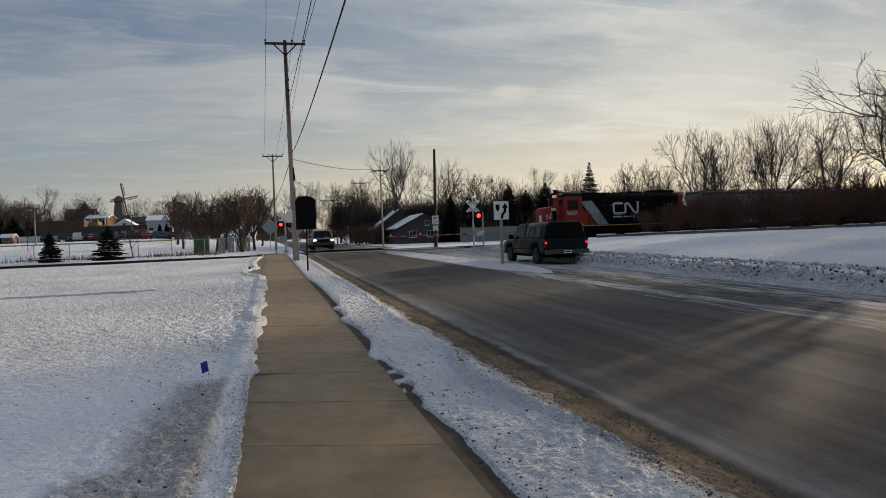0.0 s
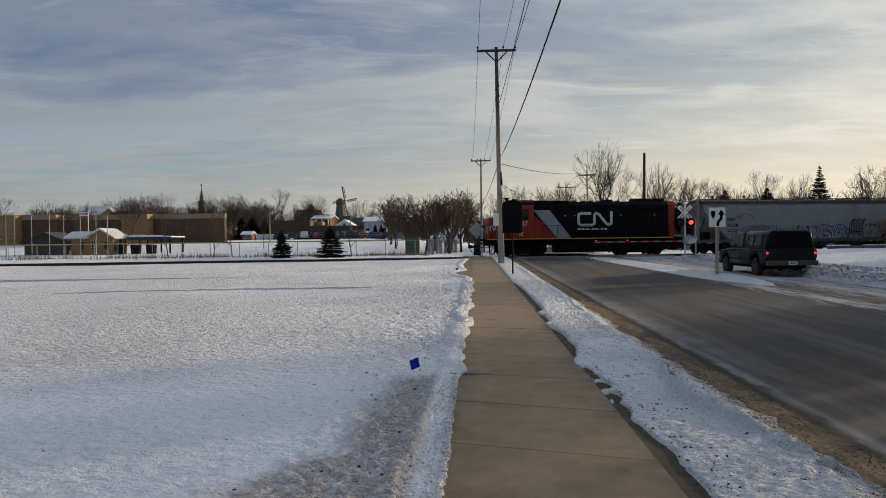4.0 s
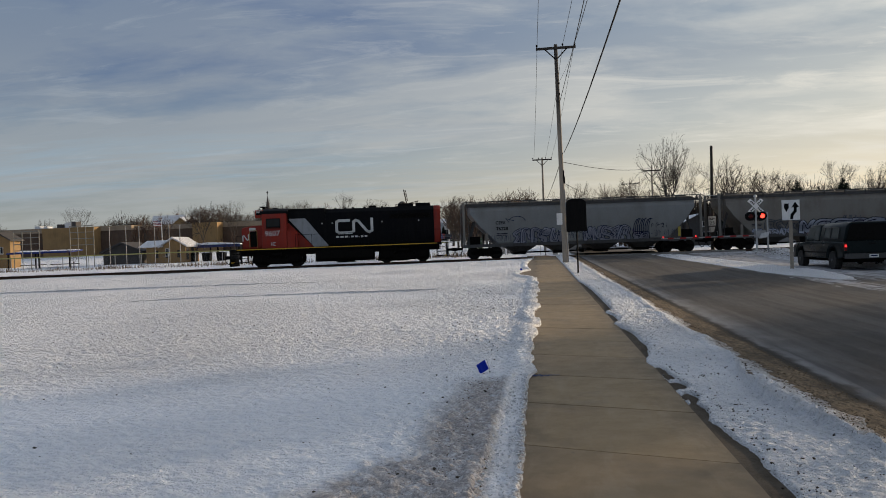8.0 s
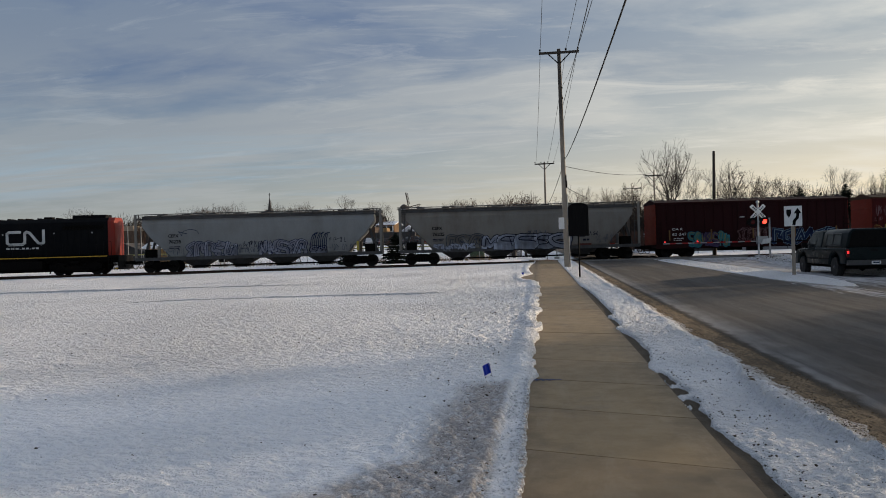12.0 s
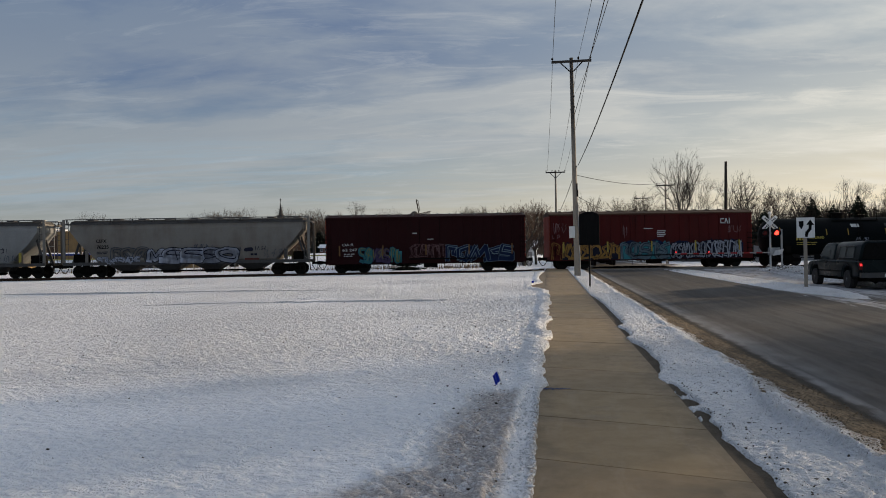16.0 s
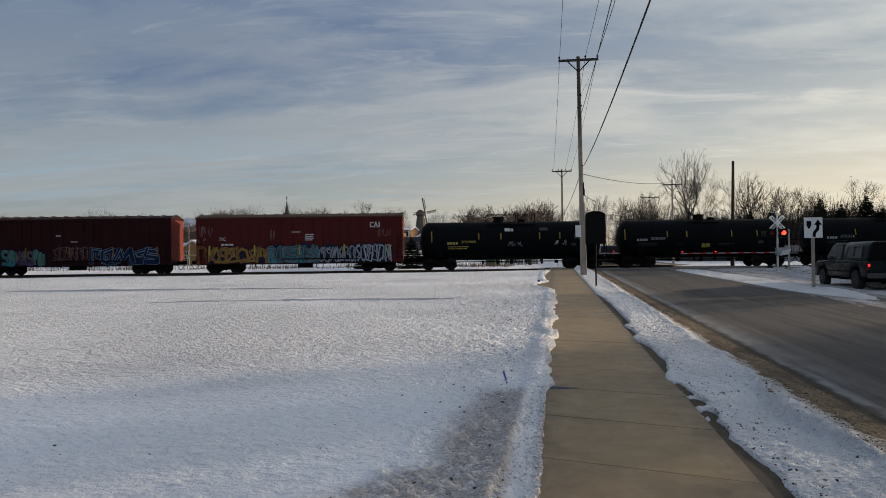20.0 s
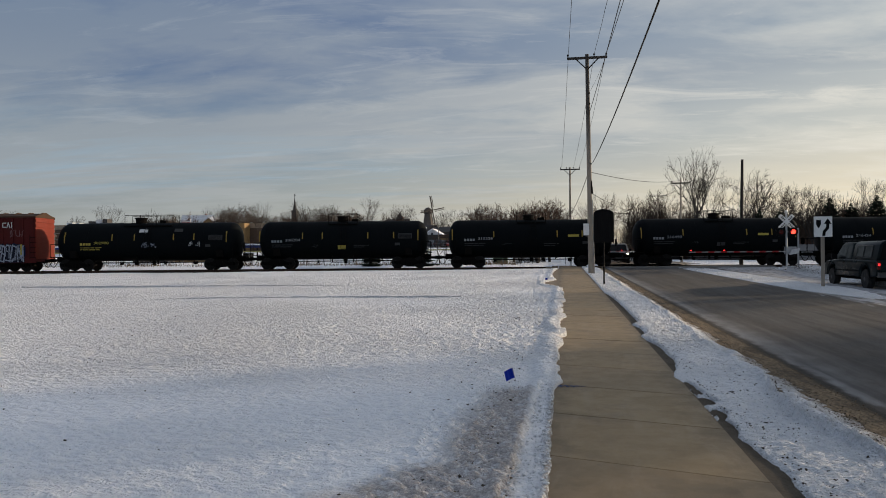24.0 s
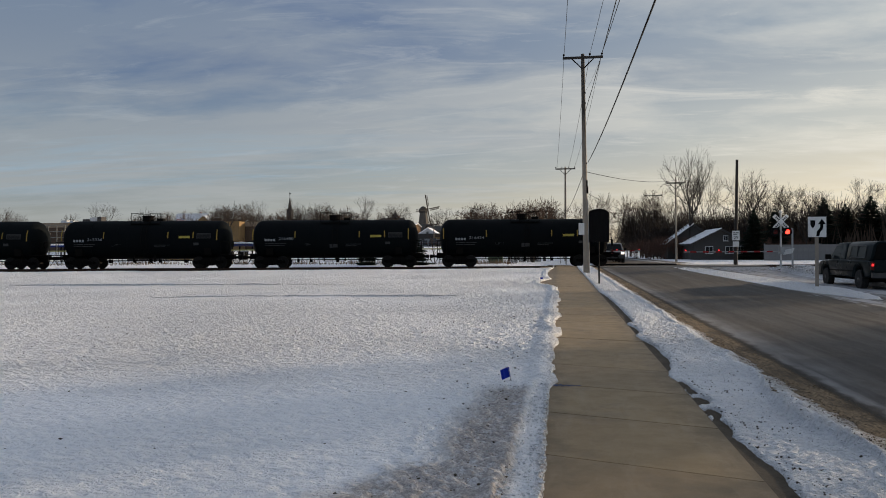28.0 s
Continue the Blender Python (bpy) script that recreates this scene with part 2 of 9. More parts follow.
def paint(name, color, rough=0.5, metal=0.0, grime=(0.05, 0.045, 0.04), amount=0.35, scale=1.2, streak=4.0, bump=0.15, coat=0.0, spread=0.12, gloss=0.2):
    """A surface with a colour, drift in it at two scales, and grime in blots and runs."""
    m, t, b = material(name)
    co = node(t, "ShaderNodeTexCoord").outputs["Object"]
    n1 = vnoise(t, co, scale, 5, 0.6)
    n2 = vnoise(t, mapped(t, co, scale=(streak, streak, 0.5)), scale * 1.6, 4, 0.6)
    n3 = vnoise(t, co, scale * 22, 3, 0.6)
    rnd = node(t, "ShaderNodeObjectInfo").outputs["Random"]
    lit = tuple(min(1, c * (1 + spread)) for c in color)
    low = tuple(c * (1 - spread) for c in color)
    c = blend(t, n3, low, lit)
    c = blend(t, maths(t, "MULTIPLY", rescale(t, rnd, 0, 1, 0, 0.12), 1.0), c, low)
    dirt = maths(t, "MULTIPLY", rescale(t, maths(t, "MULTIPLY", n1, n2), 0.18, 0.42), amount, True)
    c = blend(t, dirt, c, grime)
    put(t, b.inputs["Base Color"], c)
    put(t, b.inputs["Roughness"], rescale(t, n1, 0.3, 0.7, max(0.05, rough - 0.1), min(1, rough + 0.12)))
    b.inputs["Metallic"].default_value = metal
    b.inputs["Coat Weight"].default_value = coat
    b.inputs["Specular IOR Level"].default_value = gloss
    if bump:
        bumped(t, b, n3, bump, 0.01)
    return m


def glow(name, color, strength):
    m, t, b = material(name)
    b.inputs["Base Color"].default_value = (*color, 1)
    b.inputs["Emission Color"].default_value = (*color, 1)
    b.inputs["Emission Strength"].default_value = strength
    return m


def make_snow(name, dirty=0.0, grain=1.0, patch=None, sandy=False):
    m, t, b = material(name)
    co = node(t, "ShaderNodeTexCoord").outputs["Object"]
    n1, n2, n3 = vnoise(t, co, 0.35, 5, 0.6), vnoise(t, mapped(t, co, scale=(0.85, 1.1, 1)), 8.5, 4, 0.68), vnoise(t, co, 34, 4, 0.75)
    crumbs = rescale(t, vnoise(t, co, 19, 3, 0.75), 0.66 - 0.06 * dirty, 0.72 - 0.05 * dirty)
    c = blend(t, n1, (0.86, 0.875, 0.90), (0.92, 0.92, 0.925))
    # blue-grey in the crust's pits, their shade put into the colour
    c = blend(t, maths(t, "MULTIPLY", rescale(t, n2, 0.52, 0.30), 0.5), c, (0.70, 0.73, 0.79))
    soil = rescale(t, maths(t, "ADD", maths(t, "MULTIPLY", n2, 0.6), maths(t, "MULTIPLY", n3, 0.4)), 0.66 - 0.22 * dirty, 0.74 - 0.1 * dirty, 0.0, 0.30 + 0.4 * dirty)
    c = blend(t, soil, c, (0.22, 0.17, 0.12))
    c = blend(t, maths(t, "MULTIPLY", crumbs, min(0.9, 0.2 + 1.2 * dirty)), c, (0.07, 0.06, 0.05))
    if patch:
        s = node(t, "ShaderNodeSeparateXYZ")
        put(t, s.inputs[0], co)
        wob = maths(t, "MULTIPLY", maths(t, "SUBTRACT", vnoise(t, co, 2.2, 4, 0.6), 0.5), 0.7)
        # a worn, thawed strip beside the walk that flares out near its near end and closes at the blue flag
        flare = rescale(t, s.outputs[1], 4.4, 5.35, 0.62, 0.0)
        close = rescale(t, s.outputs[1], 6.6, 8.3, 0.0, 0.22)
        width = maths(t, "SUBTRACT", maths(t, "ADD", flare, 0.97), close)
        inside = maths(t, "ADD", maths(t, "ADD", s.outputs[0], width), maths(t, "MULTIPLY", wob, 0.8))
        mask = maths(t, "MULTIPLY", rescale(t, inside, -0.15, 0.17), rescale(t, maths(t, "ADD", s.outputs[1], wob), 8.0, 8.4, 1.0, 0.0))
        mask = maths(t, "MULTIPLY", mask, rescale(t, maths(t, "ADD", s.outputs[0], maths(t, "MULTIPLY", wob, 0.12)), -0.42, -0.35, 1.0, 0.06))
        gravel = blend(t, rescale(t, n3, 0.35, 0.65), (0.43, 0.365, 0.32), (0.10, 0.073, 0.055))
        mask = maths(t, "MULTIPLY", mask, rescale(t, maths(t, "ADD", maths(t, "MULTIPLY", n2, 0.6), maths(t, "MULTIPLY", n3, 0.4)), 0.37, 0.51, 0.4, 1.0))
        c = blend(t, maths(t, "MULTIPLY", mask, 0.74), c, gravel)
        # brown grit along the very edge of the walk
        rim = maths(t, "MULTIPLY", rescale(t, maths(t, "ADD", s.outputs[0], maths(t, "MULTIPLY", wob, 0.10)), -0.225, -0.18), rescale(t, s.outputs[1], 7.6, 8.4, 1.0, 0.25))
        rim = maths(t, "MULTIPLY", rim, rescale(t, n3, 0.40, 0.58))
        c = blend(t, maths(t, "MULTIPLY", rim, 0.8), c, (0.17, 0.12, 0.075))
    if sandy:
        # sand thrown up along the road's side of the strip
        s = node(t, "ShaderNodeSeparateXYZ")
        put(t, s.inputs[0], co)
        drift_ = maths(t, "MULTIPLY", maths(t, "SUBTRACT", vnoise(t, mapped(t, co, scale=(1.0, 0.45, 1)), 5.0, 5, 0.65), 0.5), 1.0)
        sand = rescale(t, maths(t, "ADD", s.outputs[0], maths(t, "MULTIPLY", drift_, 0.75)), 2.36, 2.60, 0.0, 0.95)
        sand = maths(t, "MULTIPLY", sand, rescale(t, n3, 0.32, 0.6, 0.25, 1.0))
        # grey-brown dirt in the rut; its ridge's shaded side is put into this colour
        line_ = maths(t, "ADD", rescale(t, s.outputs[1], 4.2, 7.0, 2.79, 2.09), maths(t, "MULTIPLY", drift_, 0.05))
        rut = rescale(t, maths(t, "ABSOLUTE", maths(t, "SUBTRACT", maths(t, "SUBTRACT", s.outputs[0], line_), 0.07)), 0.02, 0.10, 0.62, 0.0)
        rut = maths(t, "MULTIPLY", rut, rescale(t, s.outputs[1], 7.6, 9.0, 1.0, 0.0))
        c = blend(t, maths(t, "MULTIPLY", rut, rescale(t, n2, 0.3, 0.62, 0.35, 1.0)), c, (0.30, 0.26, 0.225))
        c = blend(t, sand, c, blend(t, rescale(t, n2, 0.35, 0.65), (0.36, 0.28, 0.19), (0.12, 0.088, 0.056)))
    put(t, b.inputs["Base Color"], c)
    b.inputs["Roughness"].default_value = 0.75
    b.inputs["Specular IOR Level"].default_value = 0.25
    crust = rescale(t, n2, 0.36, 0.64)
    calm = 1.0
    if patch:
        # wind-smoothed near the walk's near end, crusted farther out
        calm = rescale(t, maths(t, "SUBTRACT", maths(t, "ADD", s.outputs[1], maths(t, "MULTIPLY", n1, 3.0)), maths(t, "MULTIPLY", s.outputs[0], 0.25)), 9.6, 12.2, 0.62, 1.25)
    h = maths(t, "ADD", maths(t, "MULTIPLY", crust, 0.75), maths(t, "MULTIPLY", n3, 0.35))
    h = maths(t, "MULTIPLY", h, rescale(t, vnoise(t, co, 0.22, 3, 0.6), 0.36, 0.62, 0.65, 1.2))
    h = maths(t, "MULTIPLY", h, calm)
    bumped(t, b, h, 1.0, 0.072 * grain)
    return m


def make_road():
    m, t, b = material("asphalt")
    co = node(t, "ShaderNodeTexCoord").outputs["Object"]
    along = mapped(t, co, scale=(1.0, 0.05, 1.0))
    lanes, fine = vnoise(t, along, 0.9, 5, 0.6, 0.3), vnoise(t, co, 60, 3, 0.7)
    patches = vnoise(t, mapped(t, co, scale=(1.0, 0.35, 1)), 0.5, 4, 0.6)
    c = blend(t, fine, (0.040, 0.037, 0.036), (0.092, 0.086, 0.080))
    c = blend(t, rescale(t, patches, 0.40, 0.68, 0, 0.4), c, (0.108, 0.084, 0.062))
    wear = vnoise(t, mapped(t, co, scale=(1.0, 0.3, 1.0)), 7.0, 5, 0.7)
    c = blend(t, rescale(t, wear, 0.42, 0.7, 0.0, 0.5), c, (0.028, 0.026, 0.026))
    c = blend(t, rescale(t, vnoise(t, co, 26, 3, 0.7), 0.6, 0.75, 0.0, 0.4), c, (0.17, 0.165, 0.16))
    salt = rescale(t, maths(t, "ADD", maths(t, "MULTIPLY", lanes, 0.8), maths(t, "MULTIPLY", fine, 0.2)), 0.50, 0.70, 0.0, 0.5)
    c = blend(t, salt, c, (0.185, 0.178, 0.17))
    s = node(t, "ShaderNodeSeparateXYZ")
    put(t, s.inputs[0], co)
    x = maths(t, "ADD", s.outputs[0], maths(t, "MULTIPLY", maths(t, "SUBTRACT", vnoise(t, co, 1.6, 4, 0.6), 0.5), 0.5))
    edge = maths(t, "MULTIPLY", rescale(t, x, 3.14, 3.26), rescale(t, x, 3.28, 3.75, 1, 0))
    edge = maths(t, "MULTIPLY", edge, rescale(t, vnoise(t, mapped(t, co, scale=(1, 0.2, 1)), 2.2, 5, 0.65), 0.3, 0.6, 0.35, 1.0))
    c = blend(t, maths(t, "MULTIPLY", edge, 0.48), c, (0.36, 0.36, 0.365))
    # long pale drags of dried salt and dark wheel lines
    drag = vnoise(t, mapped(t, co, loc=(1, 0, 0), rot=(0, 0, radians(2)), scale=(1.0, 0.035, 1.0)), 2.6, 6, 0.68, 0.2)
    c = blend(t, rescale(t, drag, 0.54, 0.74, 0.0, 0.42), c, (0.17, 0.16, 0.15))
    c = blend(t, rescale(t, drag, 0.47, 0.33, 0.0, 0.55), c, (0.030, 0.028, 0.027))
    # packed snow dragged out before the island, and thin trails in the far lane
    trail = vnoise(t, mapped(t, co, loc=(4, 2, 0), scale=(1.0, 0.13, 1)), 4.5, 6, 0.7, 0.6)
    y_ = s.outputs[1]
    mid = maths(t, "ABSOLUTE", maths(t, "ADD", x, -9.2))
    before = maths(t, "MULTIPLY", rescale(t, mid, 0.15, 0.85, 1, 0), rescale(t, y_, 4.0, 20.0, 0.35, 1.0))
    lane = maths(t, "MULTIPLY", rescale(t, s.outputs[0], 10.0, 11.4), rescale(t, y_, 18.0, 30.0, 0.8, 1.15))
    packed = rescale(t, maths(t, "ADD", trail, maths(t, "MULTIPLY", maths(t, "MAXIMUM", before, lane), 0.20)), 0.57, 0.74, 0.0, 0.8)
    packed = maths(t, "MULTIPLY", packed, rescale(t, s.outputs[0], 8.0, 8.4))
    c = blend(t, packed, c, (0.42, 0.42, 0.43))
    x_ = maths(t, "ADD", s.outputs[0], maths(t, "MULTIPLY", maths(t, "SUBTRACT", vnoise(t, co, 5.0, 4, 0.65), 0.5), 0.14))
    gut = rescale(t, x_, 3.06, 3.12, 1, 0)
    lip = maths(t, "MULTIPLY", rescale(t, x_, 3.02, 3.08), rescale(t, x_, 3.13, 3.20, 1, 0))
    grit = blend(t, rescale(t, vnoise(t, mapped(t, co, scale=(1, 0.45, 1)), 24, 5, 0.75), 0.36, 0.66), (0.060, 0.044, 0.027), (0.27, 0.195, 0.12))
    grit = blend(t, rescale(t, vnoise(t, mapped(t, co, scale=(1, 0.3, 1)), 3.0, 4, 0.65), 0.46, 0.62, 0.0, 0.75), grit, (0.052, 0.040, 0.028))
    c = blend(t, gut, c, grit)
    c = blend(t, maths(t, "MULTIPLY", lip, 0.8), c, (0.022, 0.019, 0.016))
    cracks = node(t, "ShaderNodeTexVoronoi")
    cracks.feature = "DISTANCE_TO_EDGE"
    put(t, cracks.inputs["Vector"], mapped(t, co, scale=(0.25, 0.12, 1)))
    crack = rescale(t, maths(t, "ADD", cracks.outputs["Distance"], maths(t, "MULTIPLY", maths(t, "SUBTRACT", lanes, 0.5), 0.03)), 0.0, 0.006, 0.2, 0.0)
    c = blend(t, crack, c, (0.035, 0.033, 0.03))
    put(t, b.inputs["Base Color"], c)
    put(t, b.inputs["Roughness"], rescale(t, patches, 0.3, 0.7, 0.8, 0.97))
    b.inputs["Specular IOR Level"].default_value = 0.18
    bumped(t, b, maths(t, "ADD", fine, maths(t, "MULTIPLY", gut, 0.5)), 0.5, 0.012)
    return m


def make_concrete():
    m, t, b = material("walk_concrete")
    co = node(t, "ShaderNodeTexCoord").outputs["Object"]
    geo = node(t, "ShaderNodeNewGeometry").outputs["Position"]
    rnd = node(t, "ShaderNodeObjectInfo").outputs["Random"]
    broad, mid, fine = vnoise(t, geo, 0.5, 4, 0.6), vnoise(t, geo, 3.4, 5, 0.65), vnoise(t, co, 90, 3, 0.7)
    brush = vnoise(t, mapped(t, geo, scale=(1.5, 60, 1)), 3.0, 3, 0.6)
    c = blend(t, broad, (0.200, 0.139, 0.066), (0.290, 0.204, 0.100))
    c = blend(t, rescale(t, rnd, 0, 1, 0, 0.4), c, (0.15, 0.101, 0.055))
    c = blend(t, rescale(t, mid, 0.45, 0.75, 0, 0.45), c, (0.13, 0.096, 0.060))
    c = blend(t, rescale(t, fine, 0.3, 0.8, 0, 0.35), c, (0.29, 0.215, 0.13))
    c = blend(t, rescale(t, vnoise(t, geo, 1.1, 5, 0.65), 0.54, 0.70, 0, 0.5), c, (0.105, 0.078, 0.052))
    c = blend(t, rescale(t, vnoise(t, geo, 17, 4, 0.75), 0.66, 0.72, 0, 0.5), c, (0.06, 0.05, 0.04))
    put(t, b.inputs["Base Color"], c)
    s = node(t, "ShaderNodeSeparateXYZ")
    put(t, s.inputs[0], geo)
    # damp, dirtier margins and long scuffs down the middle
    margin = maths(t, "ADD", maths(t, "ABSOLUTE", maths(t, "ADD", s.outputs[0], -0.55)), maths(t, "MULTIPLY", mid, 0.5))
    c = blend(t, rescale(t, margin, 0.72, 1.05, 0, 0.5), c, (0.085, 0.068, 0.050))
    scuff = vnoise(t, mapped(t, geo, scale=(1.0, 0.22, 1)), 3.2, 5, 0.7, 0.5)
    c = blend(t, rescale(t, scuff, 0.52, 0.70, 0, 0.45), c, (0.30, 0.235, 0.155))
    put(t, b.inputs["Base Color"], c)
    put(t, b.inputs["Roughness"], rescale(t, mid, 0.3, 0.7, 0.6, 0.85))
    bumped(t, b, maths(t, "ADD", maths(t, "MULTIPLY", fine, 0.5), maths(t, "MULTIPLY", brush, 0.6)), 0.45, 0.006)
    return m


def make_wood(name, a, c2):
    m, t, b = material(name)
    co = node(t, "ShaderNodeTexCoord").outputs["Object"]
    grain = vnoise(t, mapped(t, co, scale=(14, 14, 0.7)), 2.0, 6, 0.65)
    blot = vnoise(t, co, 0.6, 4, 0.6)
    c = blend(t, grain, a, c2)
    c = blend(t, rescale(t, blot, 0.45, 0.7, 0, 0.5), c, tuple(v * 0.55 for v in a))
    put(t, b.inputs["Base Color"], c)
    b.inputs["Roughness"].default_value = 0.85
    bumped(t, b, grain, 0.5, 0.015)
    return m


def backlit_pole():
    """Weathered pole with the backlit dark of its upper length put into the colour."""
    m = make_wood("backlit_pole_wood", (0.26, 0.22, 0.175), (0.38, 0.33, 0.27))
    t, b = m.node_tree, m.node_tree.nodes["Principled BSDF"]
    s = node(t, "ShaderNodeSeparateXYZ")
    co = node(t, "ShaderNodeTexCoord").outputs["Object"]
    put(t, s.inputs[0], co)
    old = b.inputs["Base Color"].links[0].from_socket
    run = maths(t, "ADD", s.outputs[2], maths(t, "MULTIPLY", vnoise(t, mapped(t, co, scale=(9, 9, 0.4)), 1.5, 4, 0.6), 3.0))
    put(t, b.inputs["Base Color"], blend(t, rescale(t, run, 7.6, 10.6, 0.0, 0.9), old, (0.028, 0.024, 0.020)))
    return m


def make_glass(name, tint):
    m, t, b = material(name)
    b.inputs["Base Color"].default_value = (*tint, 1)
    b.inputs["Roughness"].default_value = 0.08
    b.inputs["Specular IOR Level"].default_value = 0.18
    return m


def make_brick(name, a, c2, mortar):
    m, t, b = material(name)
    co = node(t, "ShaderNodeTexCoord").outputs["Object"]
    br = node(t, "ShaderNodeTexBrick")
    put(t, br.inputs["Vector"], mapped(t, co, rot=(math.pi / 2, 0, 0)))
    br.inputs["Scale"].default_value = 2.5
    for i, c in ((1, a), (2, c2), (3, mortar)):
        br.inputs[i].default_value = (*c, 1)
    c = blend(t, rescale(t, vnoise(t, co, 0.4, 4, 0.6), 0.4, 0.7, 0, 0.35), br.outputs[0], tuple(v * 0.6 for v in a))
    put(t, b.inputs["Base Color"], c)
    b.inputs["Roughness"].default_value = 0.9
    return m


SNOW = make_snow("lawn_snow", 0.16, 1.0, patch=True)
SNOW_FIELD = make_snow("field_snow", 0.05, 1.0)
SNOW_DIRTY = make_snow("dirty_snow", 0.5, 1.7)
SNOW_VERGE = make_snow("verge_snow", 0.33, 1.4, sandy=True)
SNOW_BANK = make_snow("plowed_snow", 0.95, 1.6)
SNOW_ROOF = make_snow("roof_snow", 0.05, 0.6)
ROAD = make_road()
WALK = make_concrete()
SOIL = paint("thawed_soil", (0.03, 0.022, 0.015), 0.95, amount=0.5, scale=3, bump=0.6, spread=0.4)
STRIP = paint("edge_strip_asphalt", (0.082, 0.066, 0.048), 0.9, grime=(0.03, 0.024, 0.018), amount=0.55, scale=4.0, bump=0.6, spread=0.35)
POLE_WOOD = make_wood("weathered_pole_wood", (0.24, 0.20, 0.155), (0.36, 0.31, 0.25))
POLE_BACKLIT = backlit_pole()
DARK_WOOD = make_wood("creosoted_wood", (0.022, 0.018, 0.015), (0.052, 0.042, 0.033))
BARK = make_wood("bark", (0.026, 0.021, 0.017), (0.055, 0.044, 0.035))
TWIG = paint("twigs", (0.036, 0.026, 0.020), 0.9, amount=0.2, scale=0.5, bump=0, spread=0.3)
TWIG_RED = paint("red_twigs", (0.088, 0.052, 0.034), 0.9, amount=0.2, scale=0.5, bump=0, spread=0.3)
BRUSH = paint("brush_twigs", (0.115, 0.062, 0.044), 0.9, amount=0.2, scale=0.5, bump=0, spread=0.3)
TWIG_FAR = paint("far_twigs", (0.080, 0.056, 0.040), 0.95, amount=0.1, scale=0.2, bump=0, spread=0.3)
NEEDLE = paint("spruce_needles", (0.012, 0.020, 0.013), 0.9, gloss=0.1, amount=0.2, scale=1.5, bump=0, spread=0.45)
BLACK = paint("black_paint", (0.0036, 0.004, 0.005), 0.6, gloss=0.06, amount=0.3, grime=(0.02, 0.018, 0.016), scale=0.7)
TANK_BLACK = paint("tank_black", (0.0030, 0.0046, 0.0052), 0.65, gloss=0.045, amount=0.3, grime=(0.008, 0.0085, 0.0085), scale=0.5)
UNDER = paint("underframe_black", (0.006, 0.0055, 0.005), 0.85, gloss=0.05, amount=0.4, grime=(0.014, 0.011, 0.009), scale=2)
STEEL = paint("worn_steel", (0.016, 0.015, 0.014), 0.7, 0.1, gloss=0.12, amount=0.5, grime=(0.02, 0.014, 0.01), scale=2)
RAIL_RUST = paint("rusty_rail", (0.075, 0.045, 0.032), 0.65, 0.4, amount=0.4, scale=3)
RED = paint("loco_red", (0.25, 0.021, 0.010), 0.5, gloss=0.2, amount=0.4, scale=0.8)
WHITE = paint("white_paint", (0.27, 0.28, 0.29), 0.5, amount=0.35, scale=1.2)
GRIT = paint("grit", (0.085, 0.070, 0.055), 0.95, amount=0.3, bump=0, spread=0.4)
GUTTER = paint("gutter_grit", (0.19, 0.145, 0.098), 0.95, grime=(0.05, 0.038, 0.026), amount=0.6, scale=2.0, bump=0, spread=0.45)
CREAM = paint("stencil_white", (0.56, 0.56, 0.54), 0.6, amount=0.15, scale=2, bump=0)
YELLOW = paint("yellow_paint", (0.62, 0.36, 0.03), 0.5, amount=0.3, scale=3, bump=0)
DULL_YELLOW = paint("dull_yellow", (0.42, 0.33, 0.06), 0.55, amount=0.35, scale=3, bump=0)
HOPPER = paint("hopper_grey", (0.215, 0.22, 0.215), 0.8, gloss=0.15, grime=(0.10, 0.08, 0.06), amount=0.35, scale=0.4, streak=2.2)
HOPPER_BROWN = paint("hopper_stained_grey", (0.185, 0.175, 0.155), 0.8, gloss=0.15, grime=(0.085, 0.058, 0.04), amount=0.5, scale=0.4, streak=2.0)
HOPPER_DARK = paint("hopper_dark_grey", (0.075, 0.075, 0.074), 0.8, gloss=0.15, grime=(0.035, 0.025, 0.02), amount=0.55, scale=0.8)
BOX_DARK = paint("boxcar_maroon", (0.022, 0.0045, 0.0048), 0.75, gloss=0.1, grime=(0.016, 0.009, 0.008), amount=0.45, scale=0.5)
BOX_RED = paint("boxcar_red", (0.076, 0.0115, 0.0105), 0.75, gloss=0.1, grime=(0.04, 0.018, 0.015), amount=0.45, scale=0.5)
# ends redder and brighter than the sides, low sun put into the colour
BOX_END_LIT = paint("boxcar_end_sunlit", (0.19, 0.024, 0.011), 0.7, grime=(0.10, 0.03, 0.02), amount=0.4, scale=0.6)
RUST = paint("rust_brown", (0.055, 0.028, 0.014), 0.8, amount=0.4, scale=1.5)
GALV = paint("galvanized", (0.33, 0.34, 0.345), 0.45, 0.6, amount=0.3, scale=2, bump=0.05)
SILVER = paint("aluminium_paint", (0.52, 0.53, 0.53), 0.45, 0.3, amount=0.25, scale=2, bump=0.05)
SIGN_WHITE = paint("sign_white", (0.78, 0.78, 0.76), 0.45, amount=0.12, scale=3, bump=0)
SIGN_BLACK = paint("sign_black", (0.004, 0.004, 0.0045), 0.7, gloss=0.1, amount=0.1, scale=3, bump=0)
GLASS = make_glass("dark_glass", (0.012, 0.014, 0.016))
TINTED = paint("tinted_glass", (0.003, 0.0032, 0.0035), 0.25, amount=0.05, bump=0, gloss=0.06)
# paler than GLASS: daylight seen through the windows put into the colour
CAB_GLASS = make_glass("cab_side_glass", (0.045, 0.055, 0.060))
